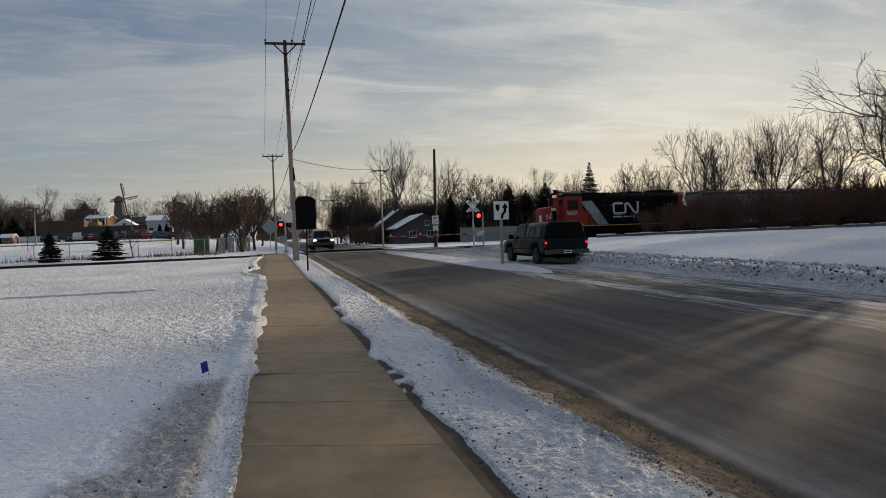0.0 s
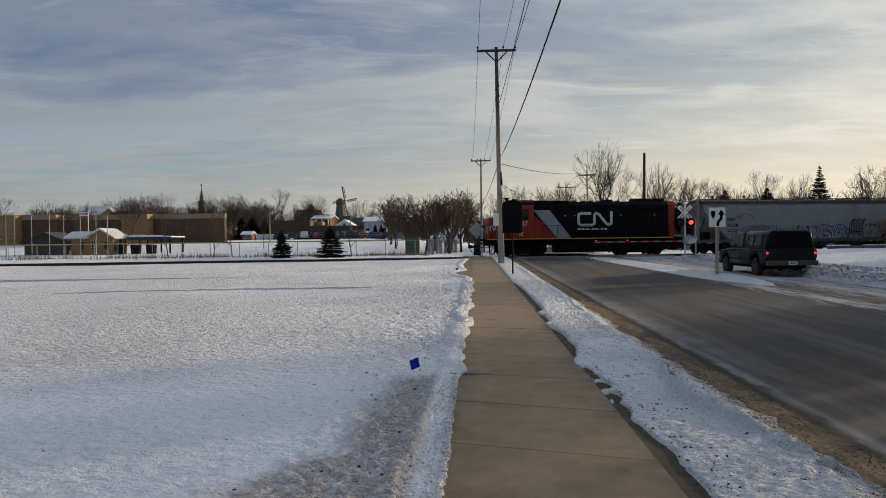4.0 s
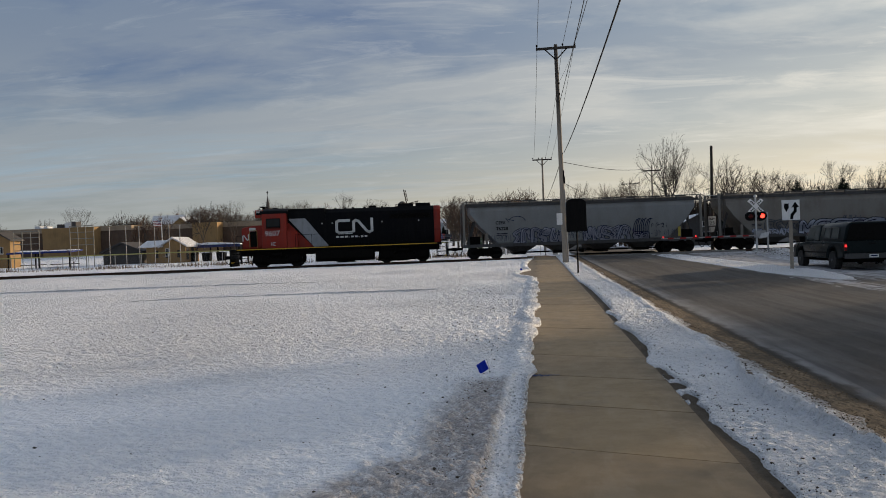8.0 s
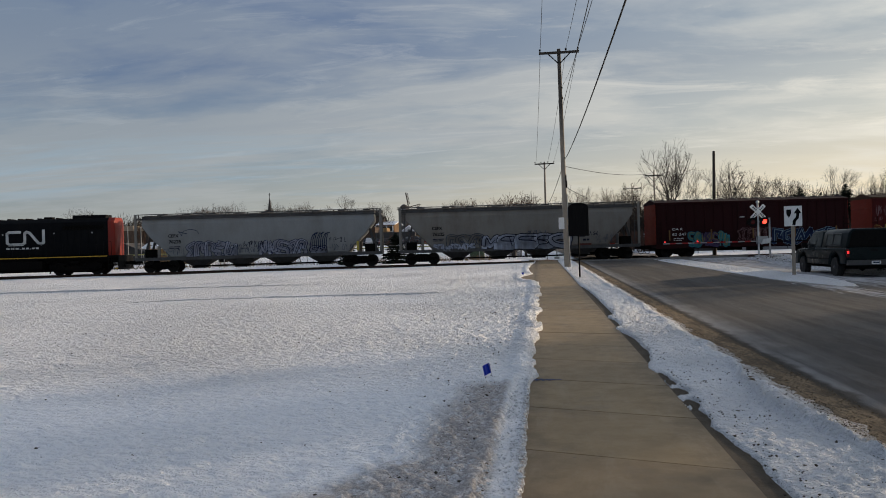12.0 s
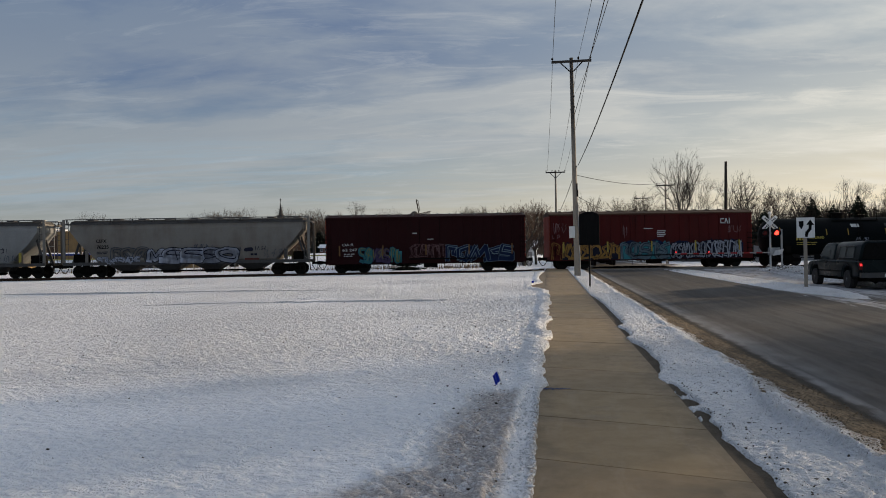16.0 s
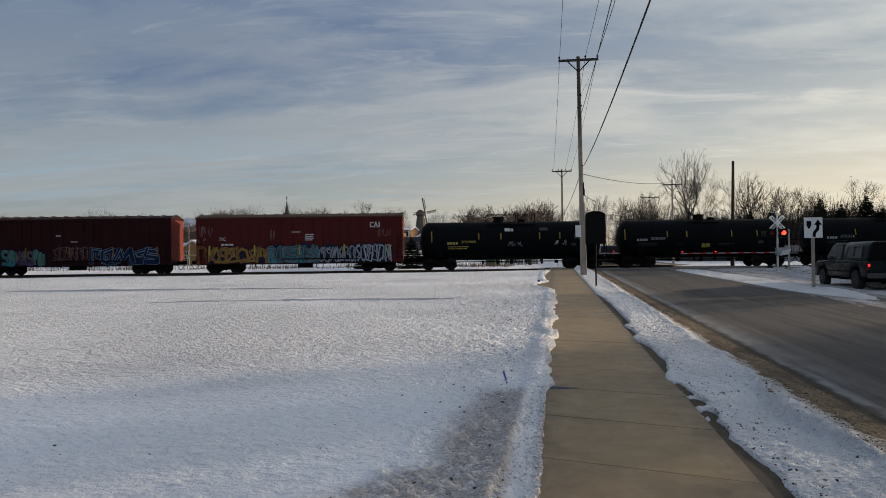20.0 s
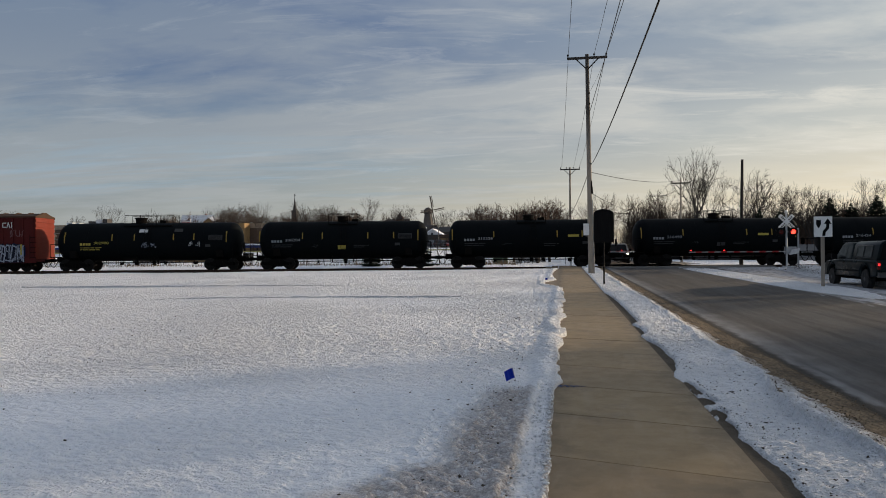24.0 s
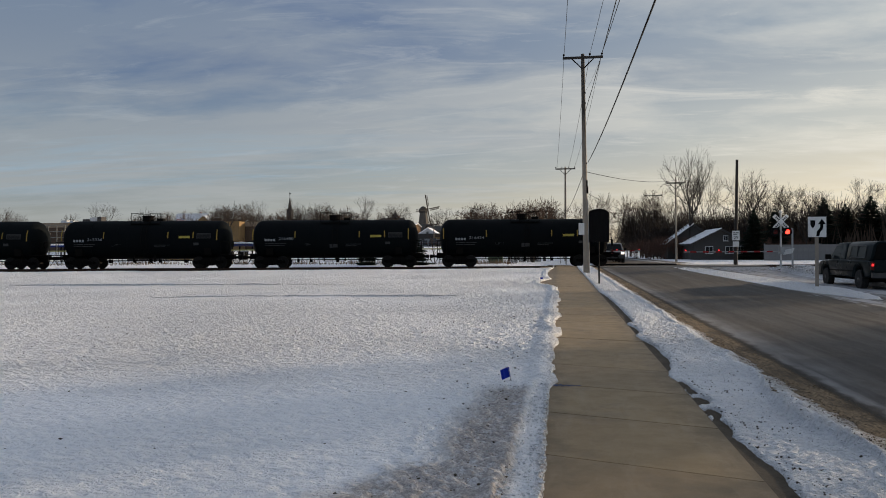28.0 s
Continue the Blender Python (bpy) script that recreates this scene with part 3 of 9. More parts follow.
CAR_GREEN = paint("dark_green_car_paint", (0.0055, 0.0115, 0.013), 0.30, amount=0.3, grime=(0.009, 0.011, 0.012), scale=1.2, bump=0, gloss=0.10)
SHELL_GREEN = paint("shell_paint", (0.0038, 0.0080, 0.0095), 0.32, amount=0.25, grime=(0.008, 0.009, 0.010), scale=1.2, bump=0, gloss=0.09)
CHROME = paint("bumper_chrome", (0.085, 0.085, 0.085), 0.45, 0.7, amount=0.3, scale=3, bump=0)
TYRE = paint("tyre_rubber", (0.018, 0.018, 0.018), 0.85, amount=0.45, grime=(0.12, 0.11, 0.10), scale=4)
RED_LAMP = glow("lit_red_lamp", (1.0, 0.035, 0.02), 5.0)
RED_TAIL = glow("lit_tail_lamp", (1.0, 0.03, 0.03), 1.3)
RED_DARK = paint("unlit_red_lens", (0.10, 0.008, 0.008), 0.25, amount=0.1, bump=0)
HEAD = glow("lit_headlamp", (1.0, 0.90, 0.70), 3.0)
YELLOW_RAIL = paint("yellowed_rail", (0.30, 0.21, 0.06), 0.6, amount=0.3, bump=0)
LOCO_HEAD = glow("locomotive_headlamp", (1.0, 0.93, 0.78), 0.15)
BLUE = paint("marker_blue", (0.012, 0.045, 0.45), 0.6, amount=0.05, bump=0)
MARK_BLUE = paint("faded_marking_blue", (0.03, 0.06, 0.16), 0.8, amount=0.5, bump=0, grime=(0.08, 0.075, 0.07), scale=9)
G_BLUE = paint("spray_blue", (0.008, 0.016, 0.05), 0.6, amount=0.2, bump=0, gloss=0.08)
G_DARK = paint("spray_dark", (0.014, 0.014, 0.028), 0.6, amount=0.15, bump=0, gloss=0.08)
G_PALE = paint("spray_pale", (0.36, 0.385, 0.45), 0.6, amount=0.3, bump=0, gloss=0.08)
G_CYAN = paint("spray_cyan", (0.05, 0.21, 0.24), 0.6, amount=0.3, bump=0, gloss=0.08)
G_LIME = paint("spray_lime", (0.23, 0.22, 0.05), 0.6, amount=0.3, bump=0, gloss=0.08)
G_VIOLET = paint("spray_violet", (0.085, 0.06, 0.13), 0.6, amount=0.3, bump=0, gloss=0.08)
G_GOLD = paint("spray_gold", (0.33, 0.18, 0.045), 0.6, amount=0.3, bump=0, gloss=0.08)
G_DUST = paint("spray_dusty", (0.33, 0.335, 0.39), 0.7, amount=0.3, bump=0, gloss=0.08)
G_GREY = paint("spray_grey", (0.055, 0.065, 0.09), 0.7, amount=0.4, bump=0, gloss=0.08)
G_RED = paint("spray_red", (0.10, 0.028, 0.022), 0.7, amount=0.4, bump=0, gloss=0.08)
G_ICE = paint("spray_ice_blue", (0.17, 0.24, 0.28), 0.7, amount=0.4, bump=0, gloss=0.08)

# ---- ground, road, walk ----
def spread(a, b, n, k):
    """n + 1 values from a to b, each step k times the one before."""
    if abs(k - 1) < 1e-6:
        return [a + (b - a) * i / n for i in range(n + 1)]
    return [a + (b - a) * (k**i - 1) / (k**n - 1) for i in range(n + 1)]


def sheet(xs, ys, height):
    nx = len(xs)
    verts = [(x, y, height(x, y)) for y in ys for x in xs]
    faces = [(j * nx + i, j * nx + i + 1, (j + 1) * nx + i + 1, (j + 1) * nx + i) for j in range(len(ys) - 1) for i in range(nx - 1)]
    return verts, faces


def fbm(x, y, s, o=3, seed=0.0):
    v, a = 0.0, 1.0
    for _ in range(o):
        v += a * noise.noise((x * s + seed, y * s - seed, seed))
        s, a = s * 2.1, a * 0.5
    return v


def under(x, y):
    off = 0.986 * y - 0.165 * x
    if 54.5 < off < 64.5 and abs(x) < 200:
        return 0.05
    if -88 < x < 62 and -14 < y and off < 57:
        return gz(x, y) - 0.35
    return min(gz(x, y), gz(x, y) - 0.06 + 0.004 * (off - 64)) + 0.04 * fbm(x, y, 0.12, 2, 5.0) + (fbm(x, y, 0.01, 2, 9.0) * 2.0 if y > 420 else 0)


gx = sorted({*spread(-20, -1800, 40, 1.12), *spread(-20, 20, 24, 1.0), *spread(20, 1800, 40, 1.12)})
gy = sorted({*spread(-14, -600, 12, 1.3), *spread(-14, 58, 20, 1.0), *spread(58, 110, 30, 1.0), *spread(110, 3000, 40, 1.1)})
ground = tagged(new("ground", raw("ground", *sheet(gx, gy, under), SNOW_FIELD, True)), "snow-covered open ground rising to the town", "ground", kind="structure")


def walk_edge(y):
    """Where the lawn's snow ends beside or upon the walk."""
    lip = 0.03 * noise.noise((y * 2.3, 3.0, 0)) + 0.025 * noise.noise((y * 9.0, 3.0, 0)) - 0.21
    if y < 8.3:
        return lip + 0.055 + 0.012 * noise.noise((y * 21.0, 3.0, 4.0))
    k = min(1.0, (y - 8.3) / 0.5)
    if y > 27.5:
        # the snow draws back from the walk towards the line
        far = ((27.5, 0.0), (31.0, -0.62), (33.0, -0.68), (35.5, -0.2), (38.0, -0.35), (42.0, -0.48), (48.0, -0.4), (53.0, -0.2), (60.0, -0.2))
        for (ya, xa), (yb, xb) in zip(far, far[1:]):
            if ya <= y < yb:
                return lip + 0.12 * (1 if y < 29 else 0.3) + xa + (xb - xa) * (y - ya) / (yb - ya) + 0.07 * noise.noise((y * 1.3, 8.0, 0))
    return lip + 0.055 * (1 - k) + k * (0.07 + 0.16 * abs(noise.noise((y * 0.62, 8.0, 0))) * 1.6 + 0.05 * noise.noise((y * 1.9, 1.0, 0)) + 0.0022 * (y - 8))


def lawn():
    verts, faces = [], []
    us = spread(0, 1, 350, 1.0135)
    vs = [-1 + j / 16 for j in range(16)] + spread(0, 1, 600, 1.0058)
    nu, nv = len(us) - 1, len(vs) - 1
    for v in vs:
        for i, u in enumerate(us):
            x0 = -88 * u
            y1 = (D_TRACK - 2.15 + 0.165 * x0) / 0.986
            y = 3.6 + (y1 - 3.6) * v if v >= 0 else 3.6 + 12.6 * v
            x = walk_edge(y) * (1 - min(1, u * 60)) + x0 - 0.05 * min(1, u * 60)
            crust_ = min(1.0, max(0.0, (y - 8.8 - 0.25 * x - 2.2 * noise.noise((x * 0.3, y * 0.3, 6))) / 3.0))
            lump = (0.008 + 0.013 * crust_) * fbm(x, y, 9.0, 3) + (0.004 + 0.010 * crust_) * fbm(x, y, 2.6, 2, 12.0) + 0.006 * fbm(x, y, 0.8, 2, 4.0) + 0.05 * fbm(x, y, 0.13, 2, 7.0)
            z = gz(x, y) + 0.055 + lump - 0.24 * max(0.0, min(1.0, (10 - (y1 - y)) / 9)) ** 1.5 + (0.012 * fbm(x, y, 6.5, 2, 3.0) if y < 40 else 0)
            near = (walk_edge(y) - x) if u else 0.0
            if near < 0.35 and y > 8.4:
                z += 0.032 * math.sin(min(1, near / 0.35) * math.pi) + 0.016 * noise.noise((x * 5, y * 5, 2)) + (0.010 if y < 24 else 0.006) * fbm(x, y, 11.0, 3, 4.0)
            if y < 8.6 and near < 1.1:
                # a thawed bank that drops to a thin channel, with a gritty lip by the walk
                foot = 0.12 + 0.034 * max(0.0, 8.4 - max(y, 3.0)) + 0.03 * noise.noise((y * 2.2, 0, 9)) + 0.014 * noise.noise((y * 9, 0, 9))
                k = min(1.0, max(0.0, (near - foot) / 0.055))
                k = k * k * (3 - 2 * k)
                bank = z + 0.030 * math.exp(-(((near - foot - 0.09) / 0.07) ** 2)) * (0.8 + 0.6 * noise.noise((x * 5, y * 4, 6))) + 0.030 * fbm(x, y, 13.0, 3, 1.0)
                floor_ = gz(x, y) + 0.014 + 0.010 * fbm(x, y, 9.0, 2, 5.0) + 0.030 * math.exp(-(((near - 0.035) / 0.024) ** 2)) * (0.7 + 0.8 * noise.noise((x * 9, y * 8, 2)))
                f = min(1.0, (8.6 - y) / 0.35)
                z = z * (1 - f) + f * (floor_ + (bank - floor_) * k)
            if i == 0:
                z = gz(x, y) - 0.03
            elif i == 1:
                z = gz(x, y) + 0.03 + 0.02 * noise.noise((y * 9, 0, 0))
            verts.append((x, y, z))
    n = nu + 1
    faces = [(j * n + i + 1, j * n + i, (j + 1) * n + i, (j + 1) * n + i + 1) for j in range(nv) for i in range(nu)]
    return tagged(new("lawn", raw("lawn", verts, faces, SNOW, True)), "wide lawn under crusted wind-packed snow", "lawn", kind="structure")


lawn()

# road with its gutter, one sheet to the crossing and beyond
rx = sorted({*spread(2.35, 3.4, 12, 1.0), *spread(3.4, 15.5, 24, 1.0), 19.0, 26.0, 40.0})
road = tagged(new("road", raw("road", *sheet([x for x in rx if x < 16], spread(-14, 57.2, 60, 1.0),
    lambda x, y: 0.0083 * y - (0.13 if x > 2.9 else 0.13 - 0.07 * (2.9 - x) / 0.55) - 0.022 * max(0.0, x - 8) * min(1.0, max(0.0, (54 - y) / 10)) + 0.02 * max(0.0, (y - 50) / 7.2)), ROAD, True)), "salt-streaked grey asphalt road with gritty gutter", "road", kind="structure")
road_far = tagged(new("road_far", raw("road_far", *sheet(spread(3.0, 11.0, 6, 1.0), [62.9 + 8 * i for i in range(60)],
    lambda x, y: gz(x, y) + 0.05 + 0.035), ROAD, True)), "asphalt road running on beyond the railway", "road", kind="structure")

# pavement: a bed and its slabs
pave = tagged(new("pavement"), "tan broom-finished concrete walk with tooled joints", "pavement", kind="structure")
bm = B()
for j in range(14):
    y0, y1 = -9 + j * 4.8, -9 + (j + 1) * 4.8
    prism(bm, [(y0, gz(0, y0) - 0.16), (y1, gz(0, y1) - 0.16), (y1, gz(0, y1) - 0.07), (y0, gz(0, y0) - 0.07)], "x", -0.2, 1.31)
part("bed", bm, SOIL, pave)
bm = soften(blk(B(), -0.76, 0.76, -0.731, 0.731, -0.10, 0), 0.012, 2)
for v in bm.verts:
    v.co.y -= 0.33 * v.co.x
slab_mesh = mesh_of(bm, "slab", WALK, True)

bm = B()
for j in range(60):
    y0, y1 = -9 + j * 1.1, -9 + (j + 1) * 1.1
    v = [bm.verts.new((x, y, gz(0, y) - d)) for x, y, d in ((1.30, y0, 0.012), (2.45, y0, 0.075), (2.45, y1, 0.075), (1.30, y1, 0.012))]
    bm.faces.new(v)
tagged(solid("verge_soil", bm, STRIP, "dark gritty strip of ground beside the walk", "ground", kind="structure"))


bm = B()
for j in range(27):
    y0, y1 = 27 + j * 1.1, 27 + (j + 1) * 1.1
    bm.faces.new([bm.verts.new((x, y, gz(0, y) - 0.012)) for x, y in ((-1.3, y0), (-0.2, y0), (-0.2, y1), (-1.3, y1))])
solid("walk_shoulder", bm, WALK, "bare tan shoulder widening the walk near the line", "pavement", kind="structure")


def verge_edge(y):
    """The verge snow's edge by the walk: bare strips show where it draws back."""
    bare = 0.0
    for a, b, top, deep in ((-8.0, 6.75, 4.2, 0.155), (9.75, 12.95, 11.2, 0.14), (13.6, 15.3, 14.4, 0.10), (15.5, 26.0, 16.8, 0.18)):
        if a < y < b:
            k = (top - y) / (top - a) if y < top else (y - top) / (b - top)
            bare = max(bare, deep * (1 - k ** 4))
    tongue = 0.07 * math.exp(-(((y - 9.35) / 0.45) ** 2)) + 0.05 * math.exp(-(((y - 13.4) / 0.3) ** 2))
    return 1.30 + bare - tongue + 0.035 * noise.noise((y * 1.7, 5, 0)) + 0.022 * noise.noise((y * 5, 5, 0)) + 0.016 * noise.noise((y * 13, 5, 0))


# thawed holes in the verge snow that show the dark strip: x, y, half width, half length
HOLES = ((1.375, 6.87, 0.05, 0.27), (1.40, 7.40, 0.062, 0.17), (1.39, 7.96, 0.068, 0.19), (1.385, 8.45, 0.045, 0.16), (1.355, 8.80, 0.045, 0.22))


def verge():
    verts, faces = [], []
    nu = 76
    ys = [-8 + 0.6 * j for j in range(19)] + spread(3.4, 57.2, 760, 1.0042)
    for y in ys:
        x0, x1 = verge_edge(y), 2.66 + 0.10 * noise.noise((y * 0.5, 11, 0)) + 0.08 * noise.noise((y * 2.4, 11, 0)) + 0.05 * noise.noise((y * 7, 11, 0)) + 0.10 * max(0.0, min(1.0, 5.8 - y))
        rut = 2.09 + 0.25 * max(0.0, 7.0 - max(y, 4.2)) + 0.15 * max(0.0, min(y, 9.8) - 7.9) + 0.02 * noise.noise((y * 1.1, 4, 0))
        old = min(1.0, max(0.0, (10.6 - y) / 1.8))
        for i in range(nu + 1):
            u = i / nu
            x = x0 + (x1 - x0) * u
            lump = 0.014 * fbm(x, y, 5.0, 3, 2.0) + 0.014 * fbm(x, y, 1.1, 2, 3.0)
            far_ridge = 0.06 * math.exp(-(((u - 0.78 - 0.06 * noise.noise((y * 0.6, 9, 0))) / 0.09) ** 2)) * (0.75 + 0.9 * noise.noise((y * 1.3, 2, 0)))
            tyre = 0.11 * math.exp(-(((x - rut + 0.02) / 0.030) ** 2)) * (1 + 0.7 * noise.noise((y * 6, 2, 0))) - 0.055 * math.exp(-(((x - rut - 0.10) / 0.06) ** 2)) + 0.018 * math.exp(-(((x - rut - 0.10) / 0.06) ** 2)) * math.sin(y * 42) + 0.03 * math.exp(-(((x - rut - 0.24) / 0.045) ** 2)) * (1 + 0.8 * noise.noise((y * 5, 7, 0)))
            rough = 0.030 * (0.55 + max(0, u - 0.3)) * fbm(x, y, 14.0, 3, 8.0)
            rim = min(1, u / 0.04, (1 - u) / (0.30 + 0.14 * noise.noise((y * 1.6, 6, 1))))
            thin = 0.12 + 0.88 * min(1.0, u / 0.20) if y < 9.4 else 0.5 + 0.5 * min(1.0, u / 0.12)
            z = 0.0083 * y - 0.06 * u + (0.034 * thin + (lump + rough) * thin + far_ridge * (1 - old) + tyre * old) * rim - 0.04 * (1 - rim)
            for hx, hy, hw, hl in HOLES:
                q = ((x - hx) / hw) ** 2 + ((y - hy) / hl) ** 2 + 0.5 * noise.noise((x * 16, y * 9, 3))
                if q < 1.6:
                    z -= 0.10 * min(1.0, (1.6 - q) / 0.7)
            verts.append((x, y, z))
    n, nv = nu + 1, len(ys) - 1
    faces = [(j * n + i, j * n + i + 1, (j + 1) * n + i + 1, (j + 1) * n + i) for j in range(nv) for i in range(nu)]
    return tagged(new("verge_snow", raw("verge_snow", verts, faces, SNOW_VERGE, True)), "speckled plowed snow strip between walk and road, an old wheel rut in it", "snow", kind="structure")


verge()


def bank_right():
    """Plowed bank on the far side of the road and the snowfield behind it."""
    verts, faces = [], []
    us, vs = spread(0, 1, 150, 1.024), spread(0, 1, 460, 1.0)
    for v in vs:
        for u in us:
            y0 = -12 + 68 * v
            x = 13.05 + 0.2 * noise.noise((y0 * 0.4, 3, 0)) + 0.6 * max(0, (y0 - 20) / 30) + 46 * u
            y = y0 if y0 < 40 else min(y0, (50.6 + 0.165 * x) / 0.986)
            d = x - 13.05 - 0.6 * max(0, (y0 - 20) / 30)
            rise = min(1, d / 0.5)
            ridge = 0.17 * math.exp(-(((d - 0.9) / 0.6) ** 2)) * (0.8 + 0.7 * noise.noise((x * 0.3, y * 0.7, 4)))
            lump = (0.09 * fbm(x, y, 2.6, 3, 1.0) + 0.10 * fbm(x, y, 6.5, 3, 6.0)) * math.exp(-max(0, d - 1.7) / 0.35) + 0.035 * fbm(x, y, 0.4, 3, 2.0)
            field = 0.20 + 0.42 * min(1, max(0, (d - 1.5) / 12)) ** 0.8
            z = 0.0083 * y - 0.26 + rise * (ridge + lump + field)
            if 48 < y and d < 2.5:
                z -= 0.1
            verts.append((x, y, z))
    n = len(us)
    faces = [(j * n + i, j * n + i + 1, (j + 1) * n + i + 1, (j + 1) * n + i) for j in range(len(vs) - 1) for i in range(n - 1)]
    me = raw("plowed_bank", verts, faces, SNOW_BANK, True)
    me.materials.append(SNOW_FIELD)
    me.polygons.foreach_set("material_index", [1 if us[i] * 46 > 2.0 + 0.5 * noise.noise((j * 0.3, 0, 1)) else 0 for j in range(len(vs) - 1) for i in range(n - 1)])
    return tagged(new("plowed_bank", me), "lumpy plowed snowbank with smooth snowfield behind", "snow", kind="structure")


bank_right()


def median():
    """Raised traffic island covered by snow, tapering towards the near end."""
    verts, faces = [], []
    nu, nv = 26, 150
    for j in range(nv + 1):
        y = 24.6 + 32.4 * j / nv
        k = min(1, (y - 24.6) / 5.0)
        mid, half = 9.7 - 0.018 * (y - 31), 0.18 + 1.0 * k
        for i in range(nu + 1):
            u = 2 * i / nu - 1
            x = mid + half * u + 0.10 * noise.noise((y * 0.9, i * 0.1, 3)) + 0.06 * noise.noise((y * 3.1, i * 0.1, 5))
            rim = min(1, (1 - abs(u)) / 0.18) * min(1, (y - 24.6) / 1.2)
            z = 0.0083 * y - 0.19 + rim * (0.040 + 0.035 * k + 0.025 * fbm(x, y, 2.5, 3, 3.0) + 0.02 * fbm(x, y, 8.0, 3, 1.0))
            verts.append((x, y, z))
    n = nu + 1
    faces = [(j * n + i, j * n + i + 1, (j + 1) * n + i + 1, (j + 1) * n + i) for j in range(nv) for i in range(nu)]
    tagged(new("median", raw("median", verts, faces, SNOW_DIRTY, True)), "raised traffic island under packed snow", "median", kind="structure")


median()


def crumbs(name, count, place, size, mat, label, category, seed):
    """Small uneven lumps scattered by a rule that gives x, y and the height they lie on."""
    rng = random.Random(seed)
    verts, faces = [], []
    for _ in range(count):
        x, y, z = place(rng)
        s = size[0] + (size[1] - size[0]) * rng.random() ** 3.2
        c, a0 = len(verts), rng.random() * 6
        for i in range(5):
            r = s * rng.uniform(0.6, 1.25)
            verts.append((x + 1.3 * r * math.cos(a0 + i * 1.257), y + 0.8 * r * math.sin(a0 + i * 1.257), z + s * rng.uniform(-0.1, 0.25)))
        verts += [(x + s * rng.uniform(-0.3, 0.3), y + s * rng.uniform(-0.3, 0.3), z + s * rng.uniform(0.45, 0.9)), (x, y, z - s)]
        for i in range(5):
            faces += [(c + i, c + (i + 1) % 5, c + 5), (c + (i + 1) % 5, c + i, c + 6)]
    tagged(new(name, raw(name, verts, faces, mat, False)), label, category, kind="stuff")


def on_verge(r):
    y = 3.6 + 40 * r.random() ** 2.0
    x = 1.40 + 1.22 * r.random() ** 0.9
    return x, y, 0.0083 * y + 0.028 - 0.05 * (x - 1.5)


def in_gutter(r):
    y = 2.5 + 50 * r.random() ** 1.6
    x = 2.50 + 0.60 * r.random()
    return x, y, 0.0083 * y - 0.125 + 0.075 * max(0.0, min(1.0, (2.86 - x) / 0.3))


def on_bank(r):
    y = 6 + 44 * r.random()
    x = 13.0 + 0.6 * max(0, (y - 20) / 30) + 1.9 * r.random()
    return x, y, 0.0083 * y - 0.05 + 0.28 * min(1.0, (x - 12.9 - 0.6 * max(0, (y - 20) / 30)) / 0.9)


def on_lawn(r):
    y = 3 + 20 * r.random() ** 1.5
    x = -0.5 - 9 * r.random() ** 1.4
    return x, y, gz(x, y) + 0.06


crumbs("grit", 5500, on_verge, (0.002, 0.011), GRIT, "dark crumbs of road grit on the snow", "grit", 9)
crumbs("gutter_grit", 8000, in_gutter, (0.003, 0.010), GUTTER, "brown frozen grit and slush in the gutter", "grit", 10)
crumbs("snow_clods", 3200, on_bank, (0.02, 0.085), SNOW_BANK, "loose dirty lumps of plowed snow", "snow", 11)
crumbs("bank_soil", 900, on_bank, (0.010, 0.05), GRIT, "dark frozen soil lumps in the plowed bank", "grit", 13)
def on_lip(r):
    y = 2.5 + 20 * r.random() ** 1.6
    x = walk_edge(y) - 0.02 - 0.28 * r.random() ** 1.5
    return x, y, gz(x, y) + 0.045


def on_patch(r):
    y = 2.4 + 5.9 * r.random() ** 1.2
    x = -0.40 - (0.54 + 0.5 * max(0.0, min(1.0, 5.2 - y))) * r.random()
    return x, y, gz(x, y) + 0.052


crumbs("patch_crust", 1500, on_patch, (0.003, 0.011), SNOW_DIRTY, "refrozen crumbs of crust on the thawed patch", "snow", 15)
crumbs("patch_grit", 1300, on_patch, (0.002, 0.009), GUTTER, "brown grit and turf crumbs on the thawed patch", "grit", 16)
crumbs("lip_crumbs", 2600, on_lip, (0.004, 0.020), SNOW_FIELD, "crumbled snow along the walk's edge", "snow", 14)
crumbs("lawn_crumbs", 1500, on_lawn, (0.003, 0.014), GRIT, "dark crumbs and dead grass tips in the lawn snow", "grit", 12)

# two low straight ridges of snow that draw thin lines across the lawn
for (xa, ya), (xb, yb) in (((-23.0, 28.4), (-9.0, 29.3)), ((-12.5, 21.4), (-3.2, 23.0))):
    bm = B()
    rows_ = []
    for k in range(61):
        f = k / 60
        x, y = xa + (xb - xa) * f, ya + (yb - ya) * f + 0.05 * noise.noise((f * 9, xa, 0))
        z = gz(x, y) + 0.075 + 0.012 * noise.noise((f * 25, xa, 3))
        h = 0.04 * (0.7 + 0.6 * noise.noise((f * 14, xa, 7))) * min(1, 6 * f, 6 * (1 - f))
        rows_.append([bm.verts.new(p) for p in ((x, y - 0.07, z - 0.09), (x, y - 0.02, z + h), (x, y + 0.05, z + h), (x, y + 0.2, z - 0.09))])
    for r0, r1 in zip(rows_, rows_[1:]):
        for i in range(3):
            bm.faces.new((r0[i], r1[i], r1[i + 1], r0[i + 1]))
    solid("snow_furrow", bm, SNOW, "low straight ridge in the lawn's snow", "snow", kind="structure")

# the blue dye line across the walk
bm = B()
rng = random.Random(3)
